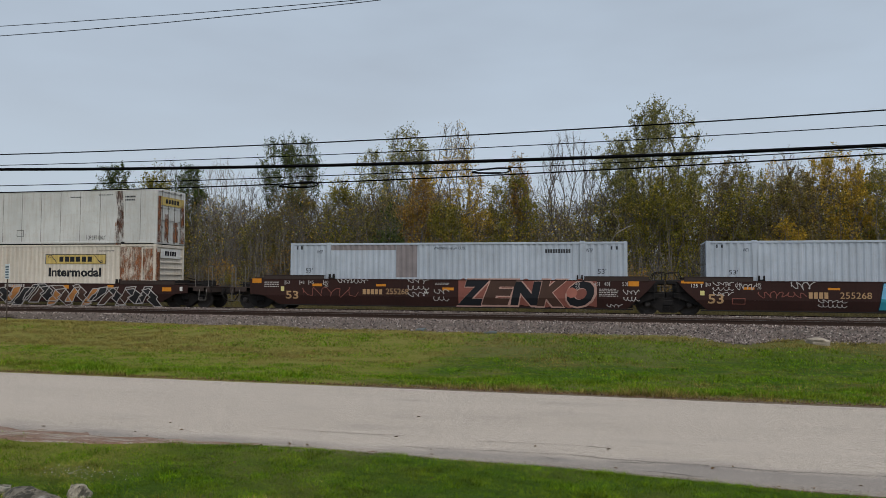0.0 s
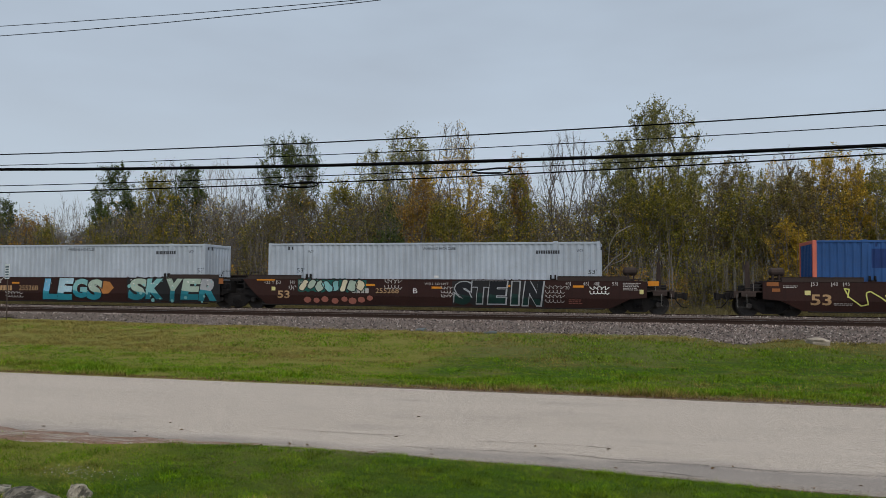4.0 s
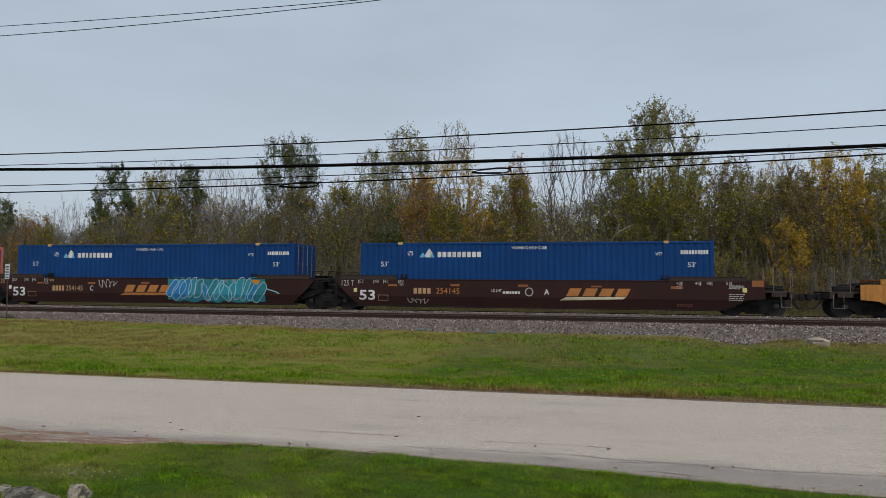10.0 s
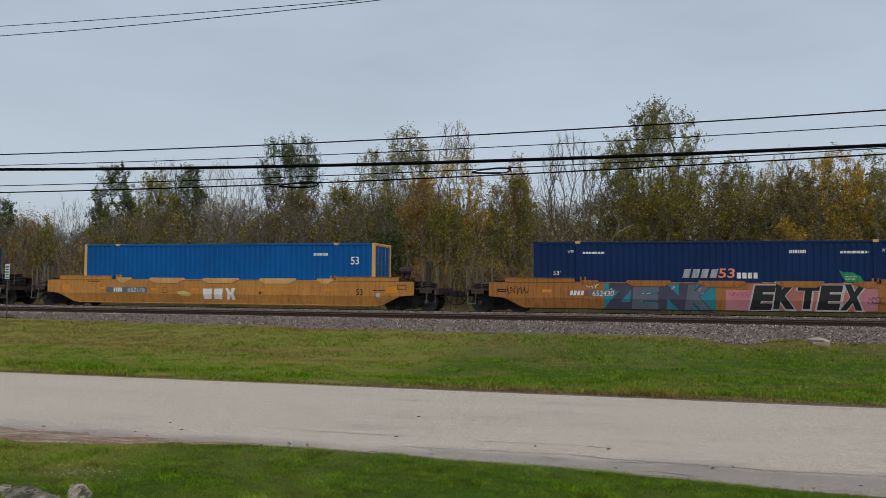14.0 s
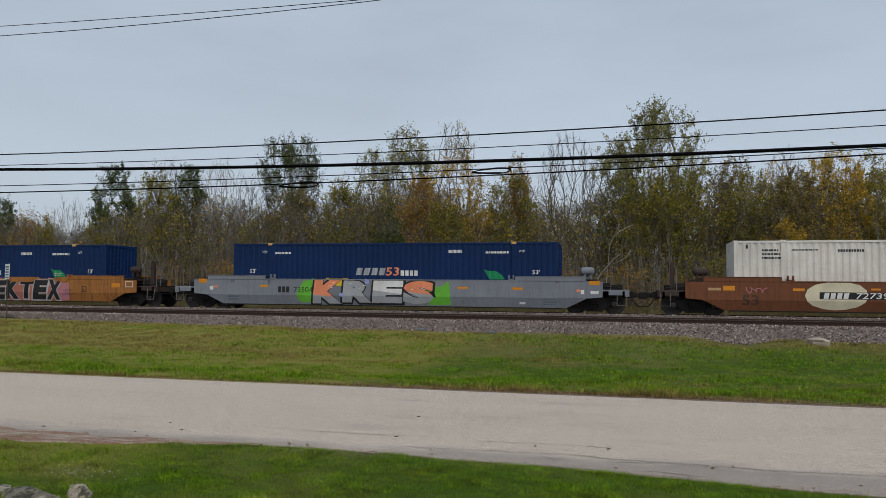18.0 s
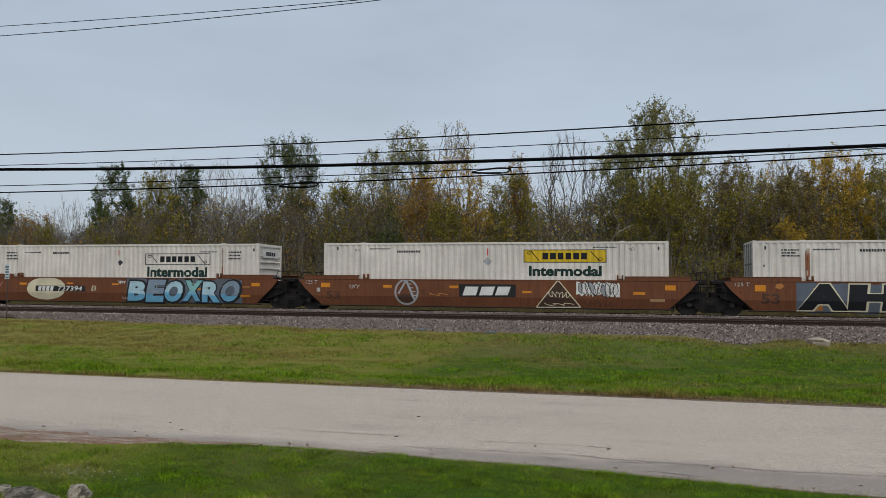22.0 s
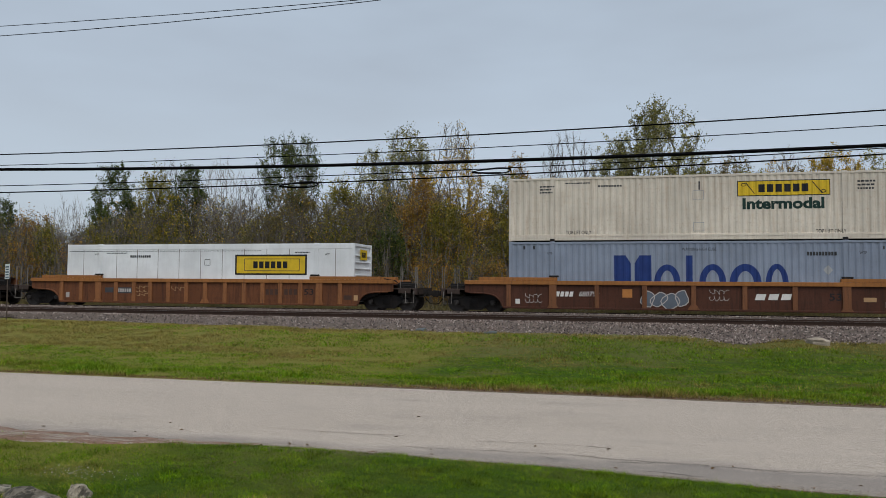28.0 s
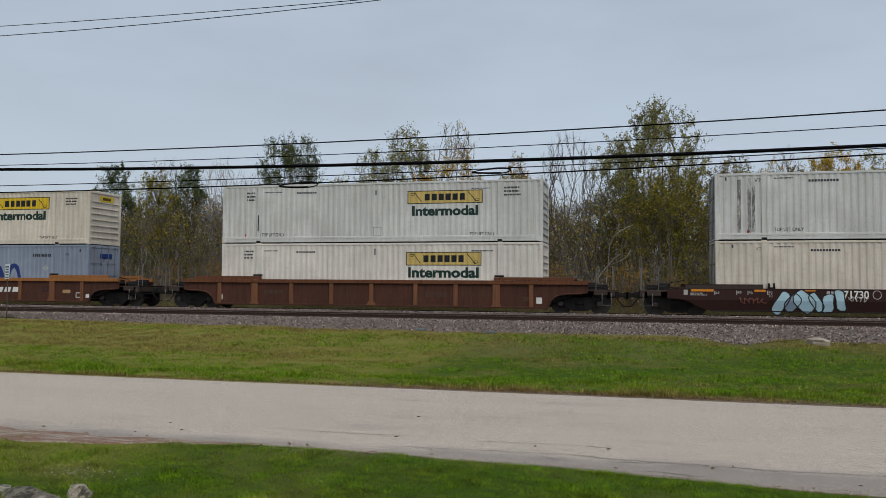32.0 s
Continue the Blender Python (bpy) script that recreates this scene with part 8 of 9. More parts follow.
poly(CARS["u2"], "lilac", ((-0.99, 1.55), (-0.79, 1.48), (-0.84, 1.27), (-1.04, 1.32)), "sprayed_disc", 0.016)
poly(CARS["u2"], "lilac", ((-2.30, 0.86), (-2.05, 0.81), (-2.10, 0.65), (-2.32, 0.70)), "sprayed_disc", 0.016)
rect(CARS["u2"], "orange", -9.85, -9.40, 1.29, 1.50, "reflector")
rect(CARS["u2"], "orange", -6.49, -6.03, 1.10, 1.21, "reflector")
rect(CARS["u2"], "orange", 3.50, 3.99, 1.09, 1.19, "reflector")
rect(CARS["u2"], "orange", 6.04, 6.54, 1.06, 1.18, "reflector")
rect(CARS["u2"], "orange", 9.52, 9.99, 1.31, 1.49, "reflector")
rect(CARS["u2"], "white", -9.23, -9.03, 0.95, 1.13, "placard")
rect(CARS["u2"], "salmon", -9.01, -8.78, 1.06, 1.16, "sticker")
rect(CARS["u2"], "white", 9.14, 9.29, 0.90, 1.09, "placard")
rect(CARS["u2"], "salmon", 8.95, 9.12, 0.99, 1.11, "sticker")
rect(CARS["u2"], "white", 9.57, 9.92, 0.91, 1.05, "placard")
rect(CARS["u2"], "white", 6.39, 6.66, 0.42, 0.51, "placard")
words(CARS["u2"], "black", "53", -8.07, -7.90, 1.35, 1.49)
words(CARS["u2"], "black", "53", 8.03, 8.17, 1.39, 1.53)
small_print(CARS["u2"], "slate", -8.20, -7.43, 0.43, 0.75, 4, 92)
small_print(CARS["u2"], "slate", 7.49, 8.26, 0.41, 0.70, 4, 93)
words(CARS["u2"], "black", "40", -6.06, -5.93, 1.37, 1.50)
words(CARS["u2"], "black", "20", -6.06, -5.93, 1.24, 1.37)
# rust-brown three-unit car with white boxes
words(CARS["h1"], "dark_rust", "53", -7.80, -7.13, 0.50, 0.94, bold=0.02)
scrawl(CARS["h1"], "rose", -7.69, -6.85, 0.97, 1.32, 94, loops=4, w=0.03)
poly(CARS["h1"], "cream", ((-5.32, 0.93), (-5.21, 1.20), (-4.90, 1.39), (-4.48, 1.48), (-4.06, 1.50), (-3.61, 1.48), (-3.22, 1.38), (-2.97, 1.17), (-2.92, 0.93), (-3.02, 0.66), (-3.33, 0.47), (-3.77, 0.36), (-4.16, 0.33), (-4.61, 0.38), (-5.01, 0.51), (-5.23, 0.69)), "sprayed_oval")
rect(CARS["h1"], "black", -4.76, -1.69, 0.79, 1.08, "number_board", 0.007)
bars(CARS["h1"], "white", 4, -4.64, -3.64, 0.81, 1.05, slant=0.2, lift=0.011)
words(CARS["h1"], "white", "727394", -3.39, -1.90, 0.82, 1.06, slant=0.2, bold=0.01, lift=0.011)
words(CARS["h1"], "cream", "B", -1.33, -1.04, 0.84, 1.10, slant=0.2)
spray(CARS["h1"], 0.88, 7.21, 0.21, 1.50, 6, "black", ("pale_blue", "blue_grey", "pale_blue", "aqua"), 95, rim=0.055, shine="mint", lean=0.2, text="BEOXRO", fat=1.0, inner="sky", back="slate")
scrawl(CARS["h1"], "dull_white", 0.51, 0.90, 0.37, 0.57, 96, loops=3)
scrawl(CARS["h1"], "white", 0.29, 0.72, 1.19, 1.40, 97, loops=4)
rect(CARS["h1"], "orange", -8.55, -8.08, 1.12, 1.32, "reflector")
rect(CARS["h1"], "orange", -5.78, -5.33, 1.12, 1.23, "reflector")
rect(CARS["h1"], "orange", -2.81, -2.45, 1.17, 1.25, "reflector")
rect(CARS["h1"], "orange", -0.10, 0.30, 1.14, 1.22, "reflector")
rect(CARS["h1"], "orange", 2.84, 3.35, 1.14, 1.24, "reflector")
rect(CARS["h1"], "orange", 5.40, 5.94, 1.11, 1.21, "reflector")
rect(CARS["h1"], "orange", 4.76, 5.06, 0.92, 1.00, "reflector")
rect(CARS["h1"], "orange", 7.83, 8.28, 1.13, 1.30, "reflector")
rect(CARS["h1"], "tan", -9.17, -8.64, 1.12, 1.23, "placard")
rect(CARS["h1"], "orange", 7.21, 7.76, 0.60, 0.70, "placard")
rect(CARS["h1"], "gold", 7.21, 7.76, 1.07, 1.12, "placard")
panel(BOXES["h1"], "white", "grey_text", "ink", 1.64, 5.37, 1.82, 2.41, frame_only=True)
words(BOXES["h1"], "green", "Intermodal", 1.77, 5.22, 1.20, 1.72, bold=0.04)
small_print(BOXES["h1"], "grey_text", -5.75, -4.61, 2.46, 2.57, 1, 98)
bars(BOXES["h1"], "grey_text", 10, -3.98, -2.95, 2.40, 2.51)
small_print(BOXES["h1"], "grey_text", 4.77, 5.89, 2.46, 2.56, 1, 99)
small_print(BOXES["h1"], "grey_text", 6.39, 7.17, 2.10, 2.58, 3, 100)
small_print(BOXES["h1"], "grey_text", -6.94, -6.15, 2.11, 2.60, 3, 101)
poly(BOXES["h1"], "grey_text", ((0.00, 1.95), (0.16, 2.10), (0.32, 1.95), (0.16, 1.76)), "placard")
rect(BOXES["h1"], "red", 0.03, 0.08, 2.31, 2.60, "marking")
rect(BOXES["h1"], "rust_spots", 6.04, 6.11, 1.22, 2.66, "rust_stain")
rect(BOXES["h1"], "grey_text", -7.59, -7.50, 2.55, 2.72, "vent")
rect(BOXES["h1"], "grey_text", 7.75, 7.82, 2.50, 2.65, "vent")
words(CARS["h2"], "dull_white", "125 T", -8.90, -8.29, 1.27, 1.46)
words(CARS["h2"], "dark_rust", "53", -7.82, -7.14, 0.57, 0.94, bold=0.02)
ring_mark(CARS["h2"], "silver", -4.35, -3.25, 0.35, 1.51)
poly(CARS["h2"], "dark_rust", ((-4.24, 0.68), (-4.08, 0.81), (-3.51, 0.82), (-3.33, 0.64), (-3.56, 0.43), (-4.03, 0.43)), "sprayed_emblem")
poly(CARS["h2"], "silver", ((-3.88, 1.48), (-3.77, 1.48), (-4.14, 0.84), (-4.24, 0.84)), "sprayed_emblem", 0.008)
poly(CARS["h2"], "silver", ((-3.88, 1.48), (-3.77, 1.48), (-3.36, 0.59), (-3.46, 0.54)), "sprayed_emblem", 0.0085)
poly(CARS["h2"], "silver", ((-3.77, 1.33), (-3.59, 1.33), (-3.54, 1.28), (-3.75, 1.28)), "sprayed_emblem", 0.009)
poly(CARS["h2"], "silver", ((-3.71, 1.15), (-3.49, 1.15), (-3.44, 1.10), (-3.68, 1.10)), "sprayed_emblem", 0.009)
poly(CARS["h2"], "silver", ((-3.65, 0.97), (-3.38, 0.97), (-3.33, 0.92), (-3.62, 0.92)), "sprayed_emblem", 0.009)
poly(CARS["h2"], "silver", ((-3.59, 0.79), (-3.28, 0.80), (-3.23, 0.74), (-3.56, 0.74)), "sprayed_emblem", 0.009)
rect(CARS["h2"], "black", -1.27, 1.37, 0.73, 1.31, "number_board")
poly(CARS["h2"], "white", ((-0.97, 1.20), (-0.35, 1.20), (-0.47, 0.80), (-1.10, 0.79)), "emblem", 0.009)
poly(CARS["h2"], "white", ((-0.20, 1.20), (0.42, 1.21), (0.29, 0.81), (-0.32, 0.80)), "emblem", 0.009)
poly(CARS["h2"], "white", ((0.56, 1.21), (1.15, 1.21), (1.00, 0.82), (0.42, 0.81)), "emblem", 0.009)
poly(CARS["h2"], "dark_rust", ((3.28, 1.53), (4.28, 0.32), (2.30, 0.29)), "sprayed_emblem")
poly(CARS["h2"], "cream", ((3.26, 1.51), (4.26, 0.30), (4.30, 0.33), (3.30, 1.54)), "sprayed_emblem", 0.009)
poly(CARS["h2"], "cream", ((3.26, 1.54), (2.28, 0.30), (2.32, 0.27), (3.30, 1.51)), "sprayed_emblem", 0.009)
poly(CARS["h2"], "cream", ((2.30, 0.26), (4.28, 0.29), (4.28, 0.34), (2.30, 0.31)), "sprayed_emblem", 0.009)
scrawl(CARS["h2"], "cream", 2.83, 3.77, 0.69, 1.06, 102, loops=6, w=0.03)
scrawl(CARS["h2"], "cream", 2.59, 3.86, 0.35, 0.52, 103, loops=3, w=0.03)
spray(CARS["h2"], 4.19, 5.89, 0.79, 1.44, 5, "black", ("white", "white", "silver"), 104, rim=0.02, curl=1, back="white")
scrawl(CARS["h2"], "dark_rust", 4.42, 5.77, 0.33, 0.62, 105, loops=6)
words(CARS["h2"], "dark_rust", "C", -3.05, -2.84, 0.82, 1.05)
rect(CARS["h2"], "orange", -8.10, -7.63, 1.12, 1.33, "reflector")
rect(CARS["h2"], "orange", -4.95, -4.53, 1.12, 1.25, "reflector")
rect(CARS["h2"], "orange", -1.72, -1.30, 1.12, 1.24, "reflector")
rect(CARS["h2"], "orange", 1.68, 2.09, 0.92, 1.02, "reflector")
rect(CARS["h2"], "orange", 6.57, 7.06, 0.90, 1.02, "reflector")
rect(CARS["h2"], "orange", 4.66, 5.07, 1.12, 1.22, "reflector")
rect(CARS["h2"], "orange", 7.91, 8.35, 1.10, 1.32, "reflector")
rect(CARS["h2"], "tan", 7.28, 7.90, 0.60, 0.72, "placard")
rect(CARS["h2"], "dull_white", -8.32, -8.15, 0.90, 1.09, "placard")
scrawl(CARS["h2"], "dull_white", -6.66, -6.15, 1.02, 1.31, 106, loops=4)
scrawl(CARS["h2"], "gold", -2.74, -1.90, 0.75, 0.91, 107, loops=2)
panel(BOXES["h2"], "yellow", "ink", "ink", 1.69, 5.41, 1.95, 2.54)
words(BOXES["h2"], "green", "Intermodal", 1.93, 5.20, 1.33, 1.80, bold=0.04)
poly(BOXES["h2"], "silver", ((-0.21, 2.00), (0.01, 2.20), (0.24, 2.02), (0.04, 1.80)), "placard")
rect(BOXES["h2"], "red", -0.01, 0.04, 2.28, 2.61, "marking")
small_print(BOXES["h2"], "grey_text", -5.73, -4.66, 2.58, 2.68, 1, 108)
bars(BOXES["h2"], "grey_text", 10, -4.39, -3.22, 2.42, 2.52)
small_print(BOXES["h2"], "grey_text", 4.83, 5.94, 2.61, 2.71, 1, 109)
words(BOXES["h2"], "grey_text", "WTP", -6.48, -6.24, 2.48, 2.61)
words(BOXES["h2"], "grey_text", "WTP", 6.40, 6.65, 2.46, 2.61)
rect(BOXES["h2"], "grey_text", -7.41, -7.33, 2.56, 2.72, "vent")
rect(BOXES["h2"], "grey_text", 7.62, 7.69, 2.50, 2.65, "vent")
words(CARS["h3"], "dull_white", "125 T", -8.84, -8.24, 1.30, 1.46)
words(CARS["h3"], "dark_rust", "53", -7.79, -7.06, 0.57, 0.99, bold=0.02)
spray(CARS["h3"], -6.31, 1.39, 0.17, 1.49, 4, "cream", ("ink", "ink"), 110, rim=0.03, back="slate", lean=0.12, text="AHOY", fat=1.3)
rect(CARS["h3"], "gold", -5.83, -5.38, 0.31, 0.67, "mural_ground")
poly(CARS["h3"], "gold", ((0.51, 0.24), (1.10, 0.99), (1.39, 1.19), (1.53, 0.25)), "mural_ground")
bars(CARS["h3"], "white", 4, 2.08, 3.15, 0.84, 1.11, slant=0.25)
words(CARS["h3"], "white", "727394", 3.41, 4.87, 0.83, 1.12, slant=0.25, bold=0.01)
scrawl(CARS["h3"], "gold", 0.46, 2.20, 0.47, 0.72, 111, loops=8, w=0.025)
rect(CARS["h3"], "orange", -5.75, -5.30, 1.14, 1.24, "reflector")
rect(CARS["h3"], "orange", -2.96, -2.45, 1.14, 1.24, "reflector")
rect(CARS["h3"], "orange", -0.03, 0.47, 1.13, 1.23, "reflector")
rect(CARS["h3"], "orange", 2.47, 2.94, 1.13, 1.23, "reflector")
rect(CARS["h3"], "orange", 5.72, 6.17, 1.13, 1.25, "reflector")
rect(CARS["h3"], "orange", 8.87, 9.56, 1.12, 1.21, "reflector")
rect(CARS["h3"], "orange", -8.04, -7.61, 1.09, 1.36, "reflector")
rect(CARS["h3"], "orange", 8.35, 8.82, 1.11, 1.35, "reflector")
outline(CARS["h3"], "white", 9.71, 10.18, 1.15, 1.45, 0.03)
rect(CARS["h3"], "tan", 9.62, 9.81, 0.93, 1.07, "placard")
poly(CARS["h3"], "gold", ((-7.20, 1.39), (-6.99, 1.44), (-6.88, 1.31), (-7.04, 1.18), (-7.23, 1.26)), "sprayed_disc")
poly(CARS["h3"], "gold", ((1.07, 1.24), (1.24, 1.29), (1.39, 1.14), (1.24, 0.94), (1.05, 1.04)), "sprayed_disc")
panel(BOXES["h3"], "cream", "grey_text", "ink", 1.22, 5.05, 1.80, 2.40)
words(BOXES["h3"], "teal_green", "Intermodal", 1.46, 4.83, 1.21, 1.70, bold=0.04)
small_print(BOXES["h3"], "grey_text", -5.70, -4.48, 2.47, 2.60, 1, 112)
bars(BOXES["h3"], "grey_text", 10, -3.90, -2.81, 2.41, 2.52)
small_print(BOXES["h3"], "grey_text", 4.82, 6.06, 2.51, 2.63, 1, 113)
small_print(BOXES["h3"], "grey_text", -6.92, -6.19, 2.21, 2.58, 3, 114)
small_print(BOXES["h3"], "grey_text", 6.49, 7.33, 2.19, 2.63, 3, 115)
rect(BOXES["h3"], "rust_spots", -6.00, -5.81, 1.34, 2.58, "rust_stain")
rect(BOXES["h3"], "rust_spots", 6.28, 6.38, 1.35, 2.63, "rust_stain")
rect(BOXES["h3"], "grey_text", -7.60, -7.52, 2.51, 2.66, "vent")
rect(BOXES["h3"], "grey_text", 7.89, 7.95, 2.45, 2.60, "vent")
rect(BOXES["h3"], "dark_rust", -7.65, -7.60, 1.76, 1.87, "stain")
# ribbed rusty cars
rect(CARS["i"], "dark_grey", -4.95, -3.98, 0.72, 1.02, "number_board")
words(CARS["i"], "ink", "53", 5.56, 6.06, 0.74, 1.02, bold=0.01)
bars(CARS["i"], "dull_white", 6, -4.85, -4.05, 0.78, 0.96)
rect(CARS["i"], "dark_grey", -5.60, -5.09, 0.75, 1.01, "number_board")
bars(CARS["i"], "dark_rust", 3, 3.49, 4.22, 0.72, 1.00)
bars(CARS["i"], "dark_rust", 3, 4.49, 5.23, 0.73, 1.01)
rect(CARS["i"], "dull_white", -7.96, -7.75, 0.48, 0.75, "placard")
rect(CARS["i"], "tan", 8.13, 8.33, 0.49, 0.74, "placard")
rect(CARS["i"], "dark_rust", 7.61, 8.02, 0.52, 0.73, "placard")
scrawl(CARS["i"], "tan", -3.88, -3.06, 0.56, 1.14, 121, lines=3, loops=3, w=0.02)
scrawl(CARS["i"], "tan", -1.75, -1.01, 0.84, 1.13, 122, loops=3, w=0.02)
rect(BOXES["i"], "black", 1.74, 5.61, 1.33, 2.34, "name_panel")
rect(BOXES["i"], "yellow", 1.83, 5.52, 1.41, 2.25, "name_panel", 0.008)
bars(BOXES["i"], "ink", 6, 2.70, 4.62, 1.66, 2.00, lift=0.012)
outline(BOXES["i"], "grey_text", 2.24, 5.23, 1.52, 2.14, 0.03, lift=0.012)
small_print(BOXES["i"], "grey_text", -5.68, -4.43, 2.41, 2.50, 1, 123)
bars(BOXES["i"], "grey_text", 10, -4.29, -3.06, 2.20, 2.32)
small_print(BOXES["i"], "grey_text", 4.97, 6.11, 2.42, 2.53, 1, 124)
words(BOXES["i"], "grey_text", "WTP", -6.40, -6.16, 2.33, 2.42)
words(BOXES["i"], "grey_text", "WTP", 6.55, 6.79, 2.30, 2.41)
outline(BOXES["i"], "grey_text", 0.03, 0.35, 1.80, 2.11, 0.02)
# row of dark dashes just below the top rail, nearly the full length
small_print(BOXES["i"], "grey_text", -7.93, 7.28, 2.52, 2.57, 1, 125)
bars(CARS["d"], "white", 4, -5.95, -5.14, 0.79, 1.01, slant=0.2)
words(CARS["d"], "white", "680790", -4.89, -4.02, 0.80, 1.02, slant=0.2)
spray(CARS["d"], -2.16, -0.24, 0.26, 1.15, 2, "dull_white", ("slate", "slate"), 126, rim=0.03, curl=1.2)
poly(CARS["d"], "white", ((2.56, 0.98), (2.95, 0.98), (2.87, 0.72), (2.49, 0.72)), "emblem")
poly(CARS["d"], "white", ((3.08, 0.98), (3.46, 0.99), (3.38, 0.73), (3.00, 0.73)), "emblem")
poly(CARS["d"], "white", ((3.58, 0.99), (3.96, 0.99), (3.89, 0.74), (3.51, 0.73)), "emblem")
words(CARS["d"], "ink", "53", 5.39, 5.86, 0.73, 1.03, bold=0.01)
outline(CARS["d"], "white", 7.51, 7.94, 0.46, 0.73, 0.04)
rect(CARS["d"], "white", -7.74, -7.54, 0.44, 0.66, "placard")
rect(CARS["d"], "white", 8.11, 8.32, 0.46, 0.66, "placard")
rect(CARS["d"], "gold", -2.99, -2.57, 0.77, 1.14, "placard")
scrawl(CARS["d"], "dull_white", -7.33, -6.58, 0.45, 0.92, 127, lines=2, loops=4, w=0.02)
scrawl(CARS["d"], "dull_white", 0.61, 1.40, 0.63, 1.20, 128, lines=2, loops=4, w=0.02)
rect(CARS["d"], "tan", 6.69, 7.17, 0.69, 0.87, "placard")
panel(BOXES["d_up"], "yellow", "ink", "ink", 1.85, 5.54, 1.89, 2.56)
words(BOXES["d_up"], "green", "Intermodal", 2.06, 5.31, 1.32, 1.81, bold=0.04)
words(BOXES["d_up"], "ink", "TOP LIFT ONLY", -5.47, -4.35, 0.30, 0.47)
words(BOXES["d_up"], "ink", "TOP LIFT ONLY", 4.96, 6.13, 0.27, 0.45)
small_print(BOXES["d_up"], "grey_text", -5.50, -4.26, 2.60, 2.71, 1, 131)
bars(BOXES["d_up"], "grey_text", 9, -4.06, -3.00, 2.43, 2.51)
small_print(BOXES["d_up"], "grey_text", -6.66, -5.90, 2.19, 2.60, 3, 132)
small_print(BOXES["d_up"], "grey_text", 6.58, 7.39, 2.10, 2.56, 3, 133)
outline(BOXES["d_up"], "silver", 0.02, 0.48, 1.79, 2.19, 0.02)
outline(BOXES["d_up"], "silver", 0.03, 0.48, 0.40, 0.79, 0.02)
rect(BOXES["d_up"], "grey_text", 0.26, 0.32, 2.22, 2.59, "marking")
bars(BOXES["d"], "grey_text", 10, 4.58, 5.76, 2.25, 2.41)
words(BOXES["d"], "grey_text", "WTP", -6.32, -6.09, 2.30, 2.41)
words(BOXES["d"], "grey_text", "WTP", 6.62, 6.89, 2.30, 2.43)
words(BOXES["d"], "grey_text", "WARNING HIGH CUBE", -0.45, 0.97, 2.47, 2.60)
poly(BOXES["d"], "silver", ((5.21, 1.64), (5.41, 1.85), (5.61, 1.64), (5.41, 1.44)), "placard")
rect(BOXES["d"], "grey_text", -7.41, -7.32, 2.55, 2.72, "vent")
rect(BOXES["d"], "grey_text", -6.97, -6.88, 2.55, 2.71, "vent")
rect(BOXES["d"], "grey_text", 7.50, 7.57, 2.50, 2.65, "vent")
rect(BOXES["d"], "grey_text", 7.93, 8.01, 2.50, 2.65, "vent")
poly(BOXES["d"], "navy", ((-3.36, 2.27), (-2.85, 2.27), (-2.63, 1.92), (-2.62, 1.01), (-3.34, 1.01)), "big_emblem_shape")
poly(BOXES["d"], "navy", ((-1.75, 2.27), (-2.25, 2.27), (-2.46, 1.92), (-2.46, 1.01), (-1.74, 1.02)), "big_emblem_shape")
arch_mark(BOXES["d"], "navy", -1.63, -0.52, 0.18, 1.87)
arch_mark(BOXES["d"], "navy", 1.50, 2.80, 0.19, 1.90)
arch_mark(BOXES["d"], "navy", 0.26, 1.37, 0.17, 1.89)
arch_mark(BOXES["d"], "navy", 2.95, 3.87, 0.03, 1.90)
rect(BOXES["d"], "navy", -0.28, -0.01, 1.03, 2.26, "big_emblem_shape")
words(CARS["e"], "dark_rust", "53", 5.27, 5.64, 0.75, 1.04, bold=0.01)
rect(CARS["e"], "white", -8.15, -7.90, 0.47, 0.72, "placard")
rect(CARS["e"], "white", 7.80, 8.05, 0.45, 0.73, "placard")
bars(CARS["e"], "dark_rust", 6, 2.58, 3.61, 0.70, 0.94)
bars(CARS["e"], "dark_rust", 4, -5.69, -4.60, 0.78, 0.97)
rect(CARS["e"], "dark_rust", 7.20, 7.51, 0.57, 0.75, "placard")
panel(BOXES["e_up"], "faded_yellow", "ink", "ink", 1.63, 5.27, 1.82, 2.44)
words(BOXES["e_up"], "green", "Intermodal", 1.86, 5.06, 1.24, 1.72, bold=0.04)
panel(BOXES["e"], "faded_yellow", "ink", "ink", 1.60, 5.23, 1.81, 2.45)
words(BOXES["e"], "green", "Intermodal", 1.69, 5.10, 1.23, 1.73, bold=0.04)
words(BOXES["e_up"], "ink", "TOP LIFT ONLY", -5.92, -4.70, 0.32, 0.49)
words(BOXES["e_up"], "ink", "TOP LIFT ONLY", 4.66, 5.84, 0.29, 0.45)
small_print(BOXES["e_up"], "grey_text", -5.81, -4.68, 2.49, 2.60, 1, 141)
bars(BOXES["e_up"], "grey_text", 9, -4.07, -3.02, 2.42, 2.51)
small_print(BOXES["e_up"], "grey_text", 4.73, 5.85, 2.48, 2.56, 1, 142)
small_print(BOXES["e_up"], "grey_text", -6.76, -6.17, 2.11, 2.63, 3, 143)
small_print(BOXES["e_up"], "grey_text", 6.28, 7.14, 2.13, 2.63, 3, 144)
rect(BOXES["e_up"], "grey_text", -6.14, -6.08, 0.58, 1.40, "stain")
rect(BOXES["e_up"], "grey_text", 0.01, 0.07, 2.29, 2.51, "marking")
outline(BOXES["e_up"], "grey_text", -0.08, 0.32, 0.30, 0.74, 0.02)
rect(BOXES["e_up"], "red", -6.85, -6.78, 0.33, 0.47, "sticker")
small_print(BOXES["e"], "grey_text", -5.81, -4.77, 2.50, 2.59, 1, 145)
